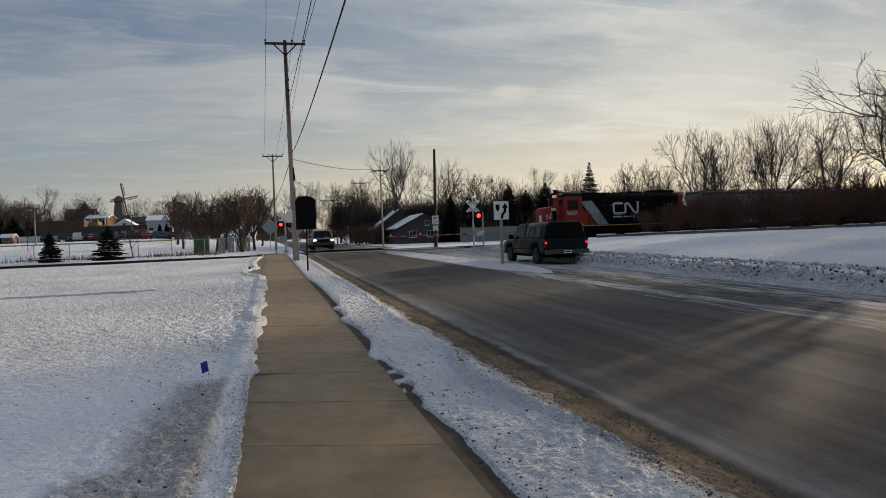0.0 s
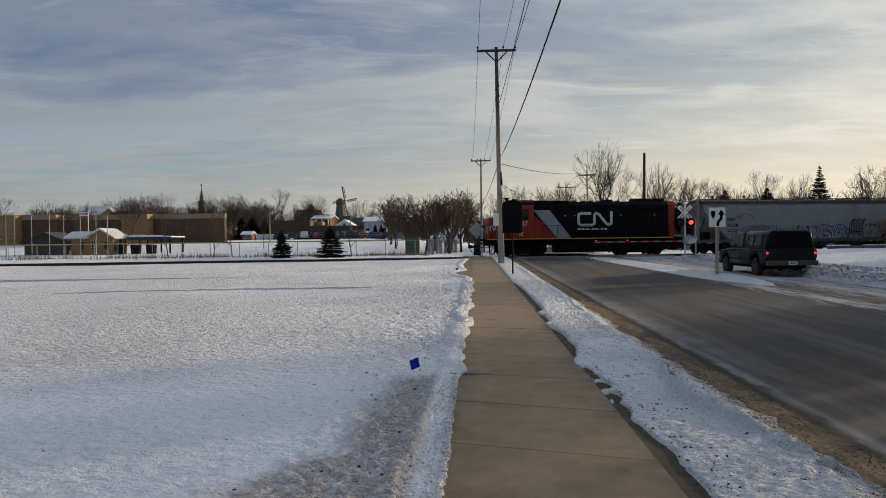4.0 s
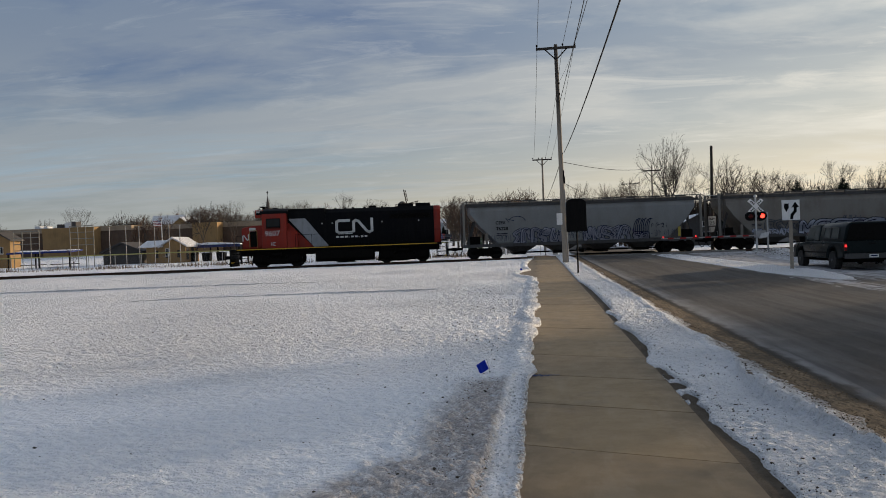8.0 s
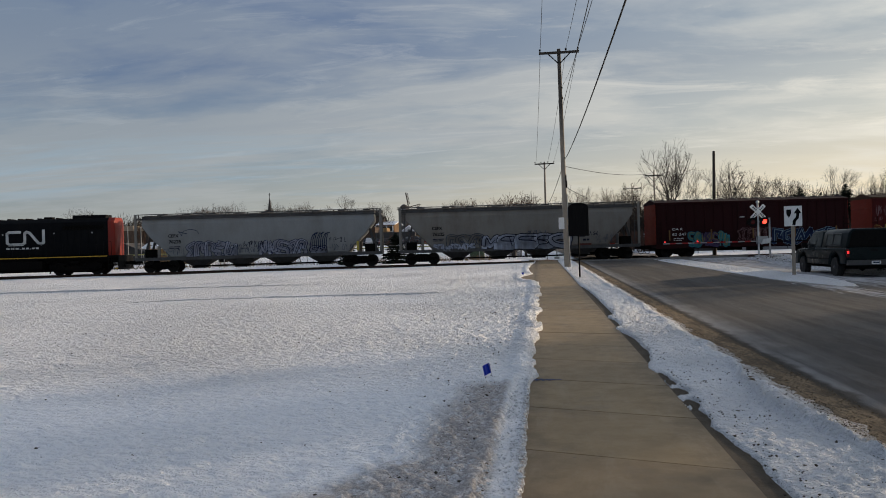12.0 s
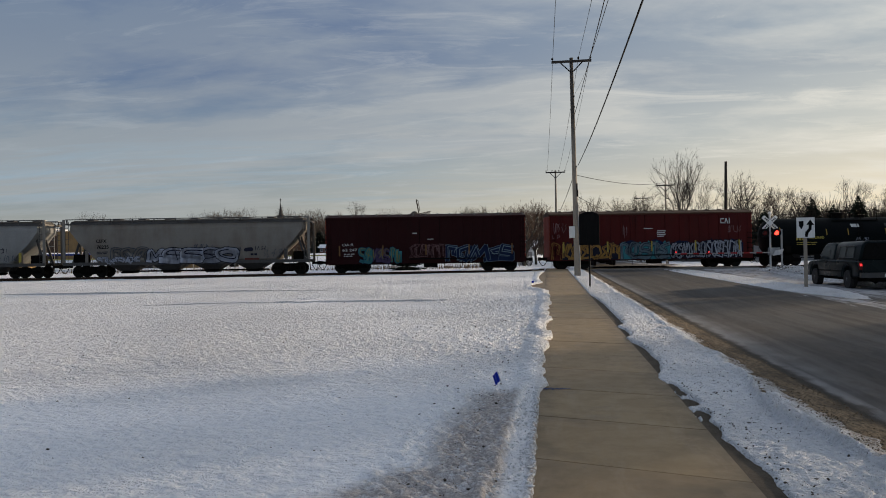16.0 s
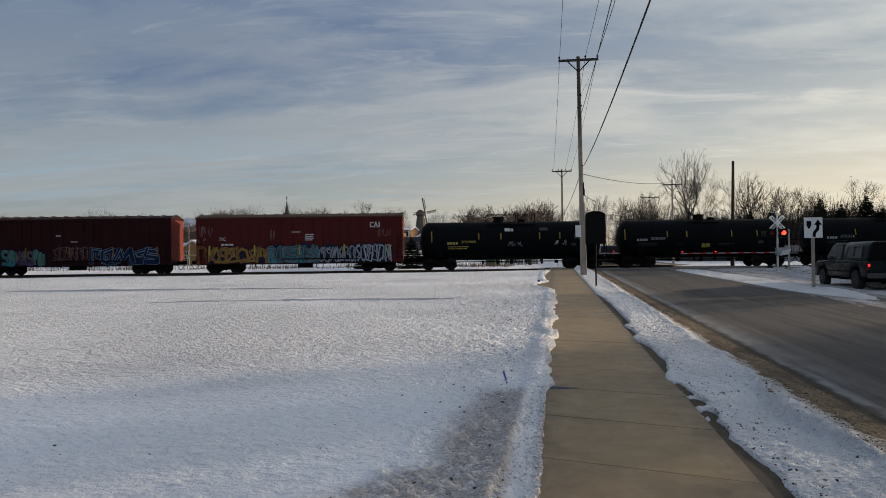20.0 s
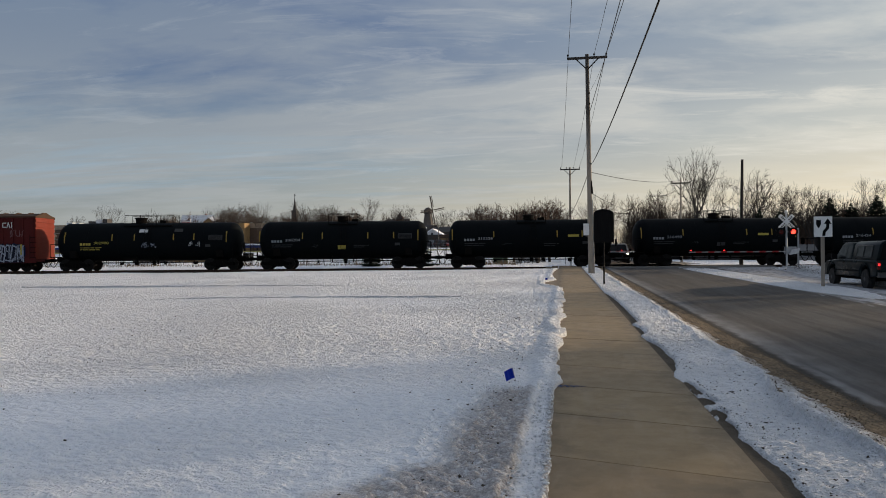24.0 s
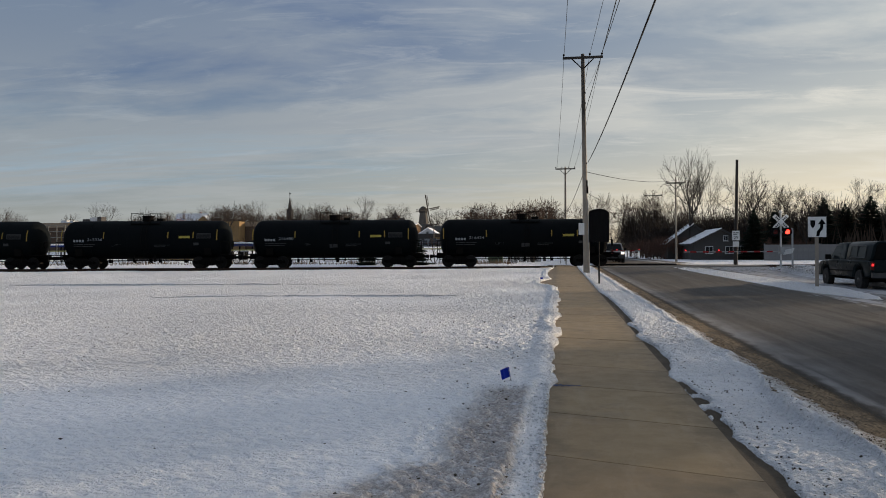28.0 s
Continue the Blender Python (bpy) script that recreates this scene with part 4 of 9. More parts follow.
for k in range(15):
    x, w = -0.17 + 0.024 * k, (0.02 + 0.055 * rng.random()) * (1 - k / 18)
    y = 8.60 + 0.012 * rng.gauss(0, 1)
    v = [bm.verts.new((x + a, y + b, gz(0, y + b) + 0.004)) for a, b in ((0, -w), (0.03, -w * 0.7), (0.03, w * 0.8), (0, w))]
    bm.faces.new(v)
solid("paint_mark", bm, MARK_BLUE, "smeared blue utility marking paint on concrete", "marking", kind="stuff")

# ---- railway track ----
RAIL_PROFILE = [(-0.07, -0.17), (0.07, -0.17), (0.07, -0.155), (0.012, -0.135), (0.012, -0.045), (0.036, -0.03), (0.036, 0), (-0.036, 0), (-0.036, -0.03), (-0.012, -0.045), (-0.012, -0.135), (-0.07, -0.155)]
TURN = pose(0, 0, 0, 0, 0, 9.5)
for side in (-0.7535, 0.7535):
    bm = prism(B(), RAIL_PROFILE, "x", -170, 190)
    solid("rail", bm, RAIL_RUST, "rusty steel rail with a worn dark head", "rail", group="rails of the crossing line", m=Matrix.Translation(on_track(0, side, Z_RAIL)) @ TURN)
bed = thing("track_bed", "snow-dusted ballast with timber ties", "track bed", Matrix.Translation(on_track(0, 0, Z_RAIL)) @ TURN, kind="structure")
bm = B()
for x0, x1 in ((-170, 9.6), (26.2, 190)):
    prism(bm, [(-2.3, -0.32), (2.3, -0.32), (1.7, -0.185), (-1.7, -0.185)], "x", x0, x1)
part("ballast", bm, paint("ballast", (0.13, 0.115, 0.10), 0.95, amount=0.4, scale=8, bump=1.0, spread=0.6), bed, "dark crushed stone ballast")
bm = B()
rng = random.Random(21)
for k in range(330):
    q = -80 + 0.55 * k
    if 9.6 < q < 26.2:
        continue
    for sx in (0.0, 1.25):
        if rng.random() < 0.8:
            w, l = rng.uniform(0.14, 0.24), rng.uniform(0.25, 0.5)
            prism(bm, [(q - w, sx - l), (q + w, sx - l), (q + w * 0.8, sx + l), (q - w * 0.9, sx + l)], "z", -0.185, -0.165 + 0.02 * rng.random())
part("snow_between_ties", bm, SNOW_FIELD, bed, "thin snow between the ties")
# crossing deck of concrete panels between road and rails
deck = thing("crossing_deck", "worn concrete panels set between the rails", "crossing deck", Matrix.Translation(on_track(19.2, 0, Z_RAIL)) @ TURN, kind="structure")
DECK = paint("deck_concrete", (0.20, 0.19, 0.175), 0.85, amount=0.4, scale=2)
for y0, y1 in ((-3.4, -0.84), (-0.66, 0.66), (0.84, 3.4)):
    for k in range(6):
        part("panel", soften(blk(B(), -6.3 + k * 2.12, -6.3 + k * 2.12 + 2.1, y0, y1, -0.2, -0.012), 0.02, 1), DECK, deck)
# short walk across the line
for y0, y1 in ((-2.6, -0.84), (-0.66, 0.66), (0.84, 5.0)):
    part("walk_panel", soften(blk(B(), -9.3, -7.7, y0, y1, -0.2, -0.014), 0.02, 1), WALK, deck)

# ---- train ----
TRAIN = []      # vehicle, its middle along the train
WHEELSETS = []  # wheelset, its pose in its bogie, radius


def bogie(parent, x, base, radius, style="freight"):
    """A two-axle truck under a vehicle: side frames, bolster, springs, and two wheelsets that turn."""
    h = base / 2
    bg = part("bogie", blk(B(), -0.2, 0.2, -1.2, 1.2, 0.52, 0.80), UNDER, parent)
    bg.location = (x, 0, 0)
    if style == "freight":
        for s in (-1, 1):
            bm = B()
            y0, y1 = s * 0.98, s * 1.12
            prism(bm, [(-h - 0.28, 0.40), (-h - 0.28, 0.58), (-h + 0.25, 0.62), (-0.42, 0.84), (0.42, 0.84), (h - 0.25, 0.62), (h + 0.28, 0.58), (h + 0.28, 0.40), (h - 0.2, 0.38), (0.36, 0.22), (-0.36, 0.22), (-h + 0.2, 0.38)], "y", min(y0, y1), max(y0, y1))
            for k in (-h, h):
                tube(bm, (k, s * 1.10, 0.47), (k, s * 1.24, 0.47), 0.13, n=10)
            part("side_frame", bm, UNDER, bg)
    else:
        for s in (-1, 1):
            bm = B()
            y0, y1 = s * 1.05, s * 1.22
            prism(bm, [(-h - 0.55, 0.52), (-h - 0.55, 0.78), (-h, 0.98), (-h + 0.5, 0.86), (-0.5, 0.70), (0.5, 0.70), (h - 0.5, 0.86), (h, 0.98), (h + 0.55, 0.78), (h + 0.55, 0.52), (h - 0.45, 0.40), (0.6, 0.30), (-0.6, 0.30), (-h + 0.45, 0.40)], "y", min(y0, y1), max(y0, y1))
            for k in (-h, h):
                blk(bm, k - 0.17, k + 0.17, s * 1.24 - 0.04, s * 1.24 + 0.04, 0.38, 0.70)
            for k in (-h * 0.52, h * 0.52):
                tube(bm, (k, s * 1.18, 0.68), (k, s * 1.34, 0.84), 0.10, n=8)
            part("side_frame", bm, UNDER, bg)
    for s in (-1, 1):
        bm = B()
        for k in (-0.2, 0, 0.2):
            tube(bm, (k, s * 1.08, 0.24), (k, s * 1.08, 0.52), 0.075, n=8)
        part("spring_nest", bm, UNDER, bg)
    if style == "freight":
        part("brake_beam", blk(B(), -h + 0.5, h - 0.5, -0.85, 0.85, 0.24, 0.55), UNDER, bg)
    else:
        part("traction_motor", soften(blk(B(), -h + 0.35, h - 0.35, -0.95, 0.95, 0.26, 0.95), 0.06, 1), UNDER, bg)
        for s in (-1, 1):
            bm = prism(B(), [(-h - 0.55, 0.34), (-h + 0.2, 0.20), (h - 0.2, 0.20), (h + 0.55, 0.34), (h + 0.55, 0.9), (h + 0.2, 1.22), (-h - 0.2, 1.22), (-h - 0.55, 0.9)], "y", s * 0.98 - 0.03, s * 0.98 + 0.03)
            part("brake_rigging", bm, UNDER, bg)
            part("sand_pipe", tube(B(), (-h - 0.62, s * 1.0, 0.15), (-h - 0.5, s * 1.0, 1.2), 0.05, n=6), UNDER, bg)
            part("brake_cylinder", tube(B(), (-0.35, s * 1.28, 0.98), (0.35, s * 1.28, 0.98), 0.13, n=10), UNDER, bg)
    for k in (-h, h):
        bm = B()
        for s in (-1, 1):
            lathe(bm, [(0.10, s * 0.66), (radius - 0.06, s * 0.68), (radius - 0.05, s * 0.70), (radius + 0.025, s * 0.70), (radius + 0.025, s * 0.735), (radius, s * 0.74), (radius - 0.01, s * 0.83), (radius - 0.07, s * 0.835), (0.12, s * 0.80)], 20, "y")
            for i in range(4):
                a = i * math.pi / 2
                tube(bm, (0.25 * math.cos(a), s * 0.80, 0.25 * math.sin(a)), (0.25 * math.cos(a), s * 0.835, 0.25 * math.sin(a)), 0.05, n=6)
        tube(bm, (0, -1.1, 0), (0, 1.1, 0), 0.08, n=8)
        ws = part("wheelset", bm, STEEL, bg, "dark steel wheels on an axle")
        ws.location = (k, 0, radius)
        WHEELSETS.append((ws, (k, 0, radius), radius))
    return bg


def coupler(parent, x, s):
    bm = B()
    blk(bm, min(x, x + s * 0.55), max(x, x + s * 0.55), -0.10, 0.10, 0.74, 0.94)
    blk(bm, min(x + s * 0.45, x + s * 0.72), max(x + s * 0.45, x + s * 0.72), -0.16, 0.10, 0.70, 0.98)
    part("coupler", soften(bm, 0.02, 1), UNDER, parent)
    bm = B()
    last = None
    for i in range(9):
        u = i / 8
        p = Vector((x + s * (0.05 + 0.65 * u), -0.42, 0.72 - 0.42 * math.sin(math.pi * u)))
        if last:
            tube(bm, last, p, 0.028, n=6)
        last = p
    part("air_hose", bm, UNDER, parent)


def rungs(bm, x0, x1, y, zs, r=0.014):
    for z in zs:
        tube(bm, (x0, y, z), (x1, y, z), r, n=5)


def blob(bm, cx, cz, rx, rz, y, rng, n=12, power=0.35):
    """A rounded, uneven patch lying on a wall that faces -y."""
    pts = []
    for i in range(n):
        a = 2 * math.pi * i / n
        c, s = math.cos(a), math.sin(a)
        c, s = math.copysign(abs(c) ** 0.7, c), math.copysign(abs(s) ** 0.7, s)
        w = 1 + power * (rng.random() - 0.5)
        pts.append((cx + rx * c * w, cz + rz * s * w))
    bm.faces.new([bm.verts.new((px, y, pz)) for px, pz in pts])
    return pts


def ribbon(bm, pts, width, y, closed=False):
    n = len(pts)
    segs = [(pts[i], pts[(i + 1) % n]) for i in range(n if closed else n - 1)]
    for (ax, az), (bx, bz) in segs:
        d = Vector((bx - ax, 0, bz - az))
        if d.length < 1e-4:
            continue
        d.normalize()
        o = Vector((-d.z, 0, d.x)) * width / 2
        e = d * width * 0.3
        a, b = Vector((ax, y, az)) - e, Vector((bx, y, bz)) + e
        bm.faces.new([bm.verts.new(p) for p in (a - o, b - o, b + o, a + o)])


def squiggles(rng, n):
    """n loose strokes in a unit square: slashes, hooks, bends and wedges."""
    out = []
    for _ in range(n):
        kind, u, v = rng.randrange(5), rng.uniform(0, 0.9), rng.uniform(-0.35, 0.35)
        if kind == 0:
            st = [(u, 0.0), (u + v, 1.0)]
        elif kind == 1:
            st = [(u, 1.0), (u + v * 0.4, 0.25), (u + 0.3, 0.0), (u + 0.55, 0.2)]
        elif kind == 2:
            st = [(u - 0.1, 0.15), (u + 0.05, 0.85), (u + 0.4, 0.95), (u + 0.5, 0.4)]
        elif kind == 3:
            w = rng.uniform(0.2, 0.8)
            st = [(u - 0.2, w), (u + 0.25, w + v * 0.5), (u + 0.6, w - v)]
        else:
            st = [(u, 0.1), (u + 0.45, 0.35 + v), (u - 0.05, 0.7), (u + 0.4, 1.0)]
        out.append(st)
    return out


GLYPHS = (
    ((0.5, 1.0), (0.02, 0.72), (0.1, 0.2), (0.6, 0.0), (1.0, 0.34), (0.86, 0.86), (0.4, 0.96)),
    ((0.0, 0.1), (0.2, 0.95), (0.5, 0.3), (0.8, 1.0), (1.05, 0.05)),
    ((1.0, 0.9), (0.3, 1.0), (0.1, 0.6), (0.85, 0.42), (0.75, 0.0), (-0.1, 0.1)),
    ((-0.05, 0.0), (0.15, 1.0), (0.75, 0.9), (0.6, 0.5), (1.1, 0.3), (1.0, 0.0)),
    ((0.1, 0.9), (0.0, 0.2), (0.45, 0.0), (0.55, 0.62), (0.95, 0.1), (1.1, 0.8)),
    ((0.9, 1.0), (0.2, 0.7), (0.5, 0.4), (0.0, 0.0), (1.1, 0.12)),
)


def curved(pts, n=4):
    """A smooth line through points."""
    out = []
    for i in range(len(pts) - 1):
        a, b, c, d = (Vector(pts[max(0, i - 1)]), Vector(pts[i]), Vector(pts[i + 1]), Vector(pts[min(len(pts) - 1, i + 2)]))
        for j in range(n):
            u = j / n
            out.append(tuple(0.5 * (2 * b + (c - a) * u + (2 * a - 5 * b + 4 * c - d) * u * u + (3 * b - a - 3 * c + d) * u ** 3)))
    return out + [tuple(pts[-1])]


def graffiti(parent, x0, x1, z0, z1, fill, line, count, y, seed, label, wide=0.05, fat=0.34, bend=True, shine=None, wild=0.12, cloud=None, dense=3):
    """Overlapping sprayed strokes: a dark outer line, a filled inside and thin highlights."""
    rng = random.Random(seed)
    outer, inner = B(), B()
    step, tall = (x1 - x0) / count, z1 - z0
    if cloud is not None:
        cb = B()
        m = 6 * count
        top = [(x0 + (x1 - x0) * i / m, z0 + tall * (0.9 + 0.16 * math.sin(i * 1.3 + seed) + rng.uniform(-0.1, 0.1))) for i in range(m + 1)]
        for (xa, za), (xb, zb) in zip(top, top[1:]):
            cb.faces.new([cb.verts.new((px, y, pz)) for px, pz in ((xa, z0), (xb, z0), (xb, zb), (xa, za))])
        bmesh.ops.remove_doubles(cb, verts=cb.verts[:], dist=1e-4)
        part("spray_haze", cb, cloud, parent)
        y -= 0.002
    for k in range(count):
        w0 = step * fat
        lean, grow_, drop = rng.uniform(-0.25, 0.3), rng.uniform(1.1, 1.45), rng.uniform(-0.06, 0.06)
        light = B()
        strokes = [rng.choice(GLYPHS)] + squiggles(rng, 1 if dense > 3 or k % 2 else 0)
        dy = 0.0024 * (k % 3)
        for j, st in enumerate(strokes):
            w = w0 * rng.uniform(0.85, 1.1)
            pts = []
            for px, pz in st:
                qz = max(0.0, min(1.0, pz + drop + rng.uniform(-wild, wild) * 0.5))
                pts.append((x0 + step * (k + 0.5 + grow_ * (px - 0.5) * 0.92 + lean * (pz - 0.5) + rng.uniform(-wild, wild) * 0.4), z0 + w / 2 + (tall - w) * qz))
            pts = [(max(x0 + w / 2, min(x1 - w / 2, p[0])), p[1]) for p in pts]
            if bend and len(pts) > 2:
                pts = curved(pts)
            ribbon(outer, pts, w + 2 * wide, y - dy)
            ribbon(inner, pts, w, y - 0.0012 - dy)
            if shine is not None or dense > 2:
                ribbon(light if shine is not None else outer, [(p[0] + w * 0.16, p[1] + w * 0.16) for p in pts[: max(2, len(pts) * 2 // 3)]], max(0.012, w * 0.16), y - 0.0018 - dy)
        if shine is not None:
            part("graffiti_highlight", light, shine, parent)
    part("graffiti_outline", outer, line, parent, "sprayed outlines")
    part("graffiti", inner, fill, parent, label)


def tag(parent, x0, x1, z0, z1, line, y, seed, wide=0.03):
    """A quick looping scribble of thin paint."""
    rng = random.Random(seed)
    n = max(3, int((x1 - x0) / 0.22))
    for k in range(n):
        bm = B()
        sx = (x1 - x0) / n
        for st in squiggles(rng, 1 + k % 2):
            pts = [(x0 + sx * (k + px + 0.2 * pz + rng.uniform(-0.2, 0.2)), z0 + (z1 - z0) * (pz + rng.uniform(-0.12, 0.12))) for px, pz in st]
            ribbon(bm, curved(pts, 3), wide * rng.uniform(0.6, 1.0), y - 0.0006 * k)
        part("sprayed_tag", bm, line, parent, "sprayed scribble")


def bars(parent, x0, z0, widths, height, gap, mat, y, name="stencil_bar"):
    """Rows of plain bars for small stencilled text that cannot be read."""
    bm = B()
    for r, row in enumerate(widths):
        x = x0
        for w in row:
            blk(bm, x, x + w, y - 0.003, y + 0.002, z0 - r * (height + gap), z0 - r * (height + gap) + height)
            x += w + 0.06
    part(name, bm, mat, parent)


def locomotive(mid):
    L = thing("locomotive", "red black and white four-axle diesel locomotive hauling the train", "locomotive")
    TRAIN.append((L, mid))
    o = -8.96  # front coupler face

    def X(u):
        return o + u
    # platform and sill
    bm = B()
    blk(bm, X(1.0), X(17.0), -1.48, 1.48, 1.28, 1.46)
    blk(bm, X(1.2), X(16.8), -0.9, 0.9, 0.9, 1.3)
    part("platform", soften(bm, 0.02, 1), UNDER, L)
    bm = blk(B(), X(1.05), X(16.6), -1.492, -1.478, 1.375, 1.44)
    blk(bm, X(1.05), X(16.6), 1.478, 1.492, 1.375, 1.44)
    part("sill_stripe", bm, YELLOW, L, "yellow reflective sill stripe")
    # ends: pilots, steps, plow
    for u0, u1, s in ((0.55, 1.35, -1), (16.65, 17.4, 1)):
        bm = B()
        a, b = X(u0), X(u1)
        face = a if s < 0 else b
        blk(bm, min(face, face + s * 0.06), max(face, face + s * 0.06), -1.46, 1.46, 0.35, 1.46)
        part("pilot_plate", bm, BLACK, L)
        for y0, y1 in ((-1.48, -0.95), (0.95, 1.48)):
            bm = B()
            for k, z in enumerate((0.38, 0.72, 1.06)):
                blk(bm, a + 0.08 * k * (1 if s < 0 else 0), b - 0.08 * k * (0 if s < 0 else 1), y0, y1, z, z + 0.05)
            blk(bm, b - 0.04 if s < 0 else a, b if s < 0 else a + 0.04, y0, y1, 0.34, 1.3)
            part("steps", bm, UNDER, L)
        bm = blk(B(), (a + 0.04) if s < 0 else (b - 0.24), (a + 0.24) if s < 0 else (b - 0.04), -1.485, -1.1, 0.40, 0.47)
        part("step_edge", bm, YELLOW, L, "yellow step edge")
        coupler(L, face, s)
    bm = prism(B(), [(X(0.42), 0.12), (X(0.62), 0.12), (X(0.56), 0.75), (X(0.50), 0.75)], "y", -1.3, 1.3)
    part("snowplow", bm, UNDER, L)
    # short hood (nose)
    bm = prism(B(), [(X(1.35), 1.46), (X(3.1), 1.46), (X(3.1), 3.30), (X(2.3), 3.28), (X(1.42), 3.14), (X(1.35), 3.0)], "y", -0.95, 0.95)
    part("nose", soften(bm, 0.07, 3), RED, L, "bright red short nose", True)
    bm = blk(B(), X(1.345), X(1.352), -0.25, 0.28, 1.9, 2.5)
    part("nose_patch", bm, CREAM, L, "white emblem on the nose")
    bm = blk(B(), X(1.95), X(2.45), -0.958, -0.94, 2.86, 3.12)
    part("number_plate", bm, CREAM, L, "white nose panel")
    # cab
    bm = prism(B(), [(X(3.04), 1.46), (X(4.95), 1.46), (X(4.95), 4.05), (X(3.04), 4.05)], "y", -1.46, 1.46)
    part("cab", soften(bm, 0.05, 2), RED, L, "red cab", True)
    bm = prism(B(), [(-1.48, 3.98), (-1.35, 4.22), (-0.7, 4.42), (0.7, 4.42), (1.35, 4.22), (1.48, 3.98)], "x", X(2.96), X(5.05))
    part("cab_roof", soften(bm, 0.04, 2), BLACK, L, "black cab roof", True)
    for s in (-1, 1):
        win = part("cab_window", soften(blk(B(), X(3.38), X(4.48), s * 1.47 - 0.015, s * 1.47 + 0.015, 3.08, 3.78), 0.03, 2), SIGN_BLACK, L)
        for u0, u1 in ((3.44, 3.90), (3.96, 4.42)):
            part("pane", blk(B(), X(u0), X(u1), s * 1.487 - 0.006, s * 1.487 + 0.006, 3.15, 3.71), GLASS, win)
        part("armrest", blk(B(), X(3.38), X(4.48), min(s * 1.48, s * 1.60), max(s * 1.48, s * 1.60), 3.0, 3.06), BLACK, win)
    for y0, y1 in ((-1.2, -0.5), (0.5, 1.2)):
        part("windshield", blk(B(), X(3.015), X(3.04), y0, y1, 3.40, 3.92), GLASS, L)
    part("number_board", soften(blk(B(), X(2.86), X(3.06), -1.1, -0.45, 3.96, 4.26), 0.02, 1), SIGN_BLACK, L)
    part("number_board", soften(blk(B(), X(2.86), X(3.06), 0.45, 1.1, 3.96, 4.26), 0.02, 1), SIGN_BLACK, L)
    bm = B()
    for y in (-0.17, 0.17):
        tube(bm, (X(2.84), y, 4.08), (X(2.98), y, 4.08), 0.13, n=12)
    part("headlight", bm, LOCO_HEAD, L, "round headlamps above the windshield")
    bm = B()
    tube(bm, (X(2.5), 0.5, 4.40), (X(2.5), 0.5, 4.58), 0.05, n=6)
    for y in (-0.3, -0.1, 0.12):
        tube(bm, (X(2.7), y, 4.62), (X(3.25), y, 4.60), 0.045, 0.03, n=6)
    blk(bm, X(2.9), X(3.1), -0.3, 0.14, 4.42, 4.56)
    part("air_horn", bm, UNDER, L)
    bm = B()
    tube(bm, (X(4.4), 0.4, 4.40), (X(4.4), 0.4, 4.72), 0.02, n=5)
    part("antenna", bm, UNDER, L)
    part("antenna_box", blk(B(), X(3.6), X(4.0), 0.2, 0.6, 4.41, 4.55), UNDER, L)
    nb = part("number_board", soften(blk(B(), X(2.52), X(3.10), -1.22, -1.0, 3.86, 4.32), 0.03, 1), RED, L, "red framed number board")
    part("board_face", blk(B(), X(2.58), X(3.04), -1.226, -1.215, 3.94, 4.24), SIGN_BLACK, nb)
    lettering("9607", 0.44, 0.20, CREAM, nb, Matrix.Translation((X(2.81), -1.232, 4.20)) @ NEAR)
    # flat black panel: the door recess's shade put into the colour
    part("nose_door", soften(blk(B(), X(2.02), X(2.52), -0.962, -0.945, 1.62, 2.84), 0.02, 1), UNDER, L, "nose door panel, black for the shade in its recess")
    bm = B()
    for u in (1.98, 2.56):
        tube(bm, (X(u), -1.02, 1.5), (X(u), -1.02, 2.9), 0.02, n=5)
    tube(bm, (X(1.98), -1.02, 2.9), (X(2.56), -1.02, 2.9), 0.02, n=5)
    part("nose_handrail", bm, YELLOW_RAIL, L, "yellowed grab rail")
    bm = B()
    ribbon(bm, [(X(1.45), 2.1), (X(1.45), 2.48), (X(1.52), 2.55), (X(1.75), 2.2), (X(1.82), 2.16), (X(1.88), 2.22), (X(1.88), 2.62)], 0.08, -0.958)
    part("nose_emblem", bm, CREAM, L, "white folded emblem on the nose side")
    # long hood
    prof = [(-0.92, 1.46), (0.92, 1.46), (0.92, 3.95), (0.62, 4.26), (-0.62, 4.26), (-0.92, 3.95)]
    part("long_hood", soften(prism(B(), prof, "x", X(4.95), X(16.45)), 0.04, 2), BLACK, L, "glossy black long hood", True)
    part("rear_hood_end", soften(prism(B(), [(p[0] * 1.004, p[1] + (0.004 if p[1] > 2 else 0)) for p in prof], "x", X(16.45), X(16.98)), 0.05, 2), RED, L, "red end of the long hood", True)
    part("blower_housing", soften(blk(B(), X(5.05), X(7.9), -0.97, 0.97, 3.5, 4.33), 0.05, 2), BLACK, L, "", True)
    for k in range(15):
        for s in (-1, 1):
            u = 8.1 + 0.53 * k
            part("hood_door", soften(blk(B(), X(u), X(u + 0.50), s * 0.926 - 0.010, s * 0.926 + 0.010, 1.62, 3.42), 0.006, 1), BLACK, L)
    # cooling fans and roof details
    for u0, u1 in ((13.65, 14.85), (15.05, 16.2)):
        part("radiator_fan", soften(blk(B(), X(u0), X(u1), -0.6, 0.6, 4.22, 4.50), 0.06, 2), BLACK, L)
    for u in (8.6, 9.4, 10.0, 10.9, 12.3):
        part("lifting_lug", blk(B(), X(u), X(u + 0.12), -0.5, 0.5, 4.24, 4.36), UNDER, L)
    part("exhaust_stack", soften(blk(B(), X(11.3), X(11.9), -0.25, 0.25, 4.2, 4.44), 0.03, 1), UNDER, L)
    for u0, u1 in ((13.0, 16.2),):
        bm = B()
        for k in range(14):
            blk(bm, X(u0), X(u1), -0.945, -0.92, 3.5 + 0.028 * k, 3.515 + 0.028 * k)
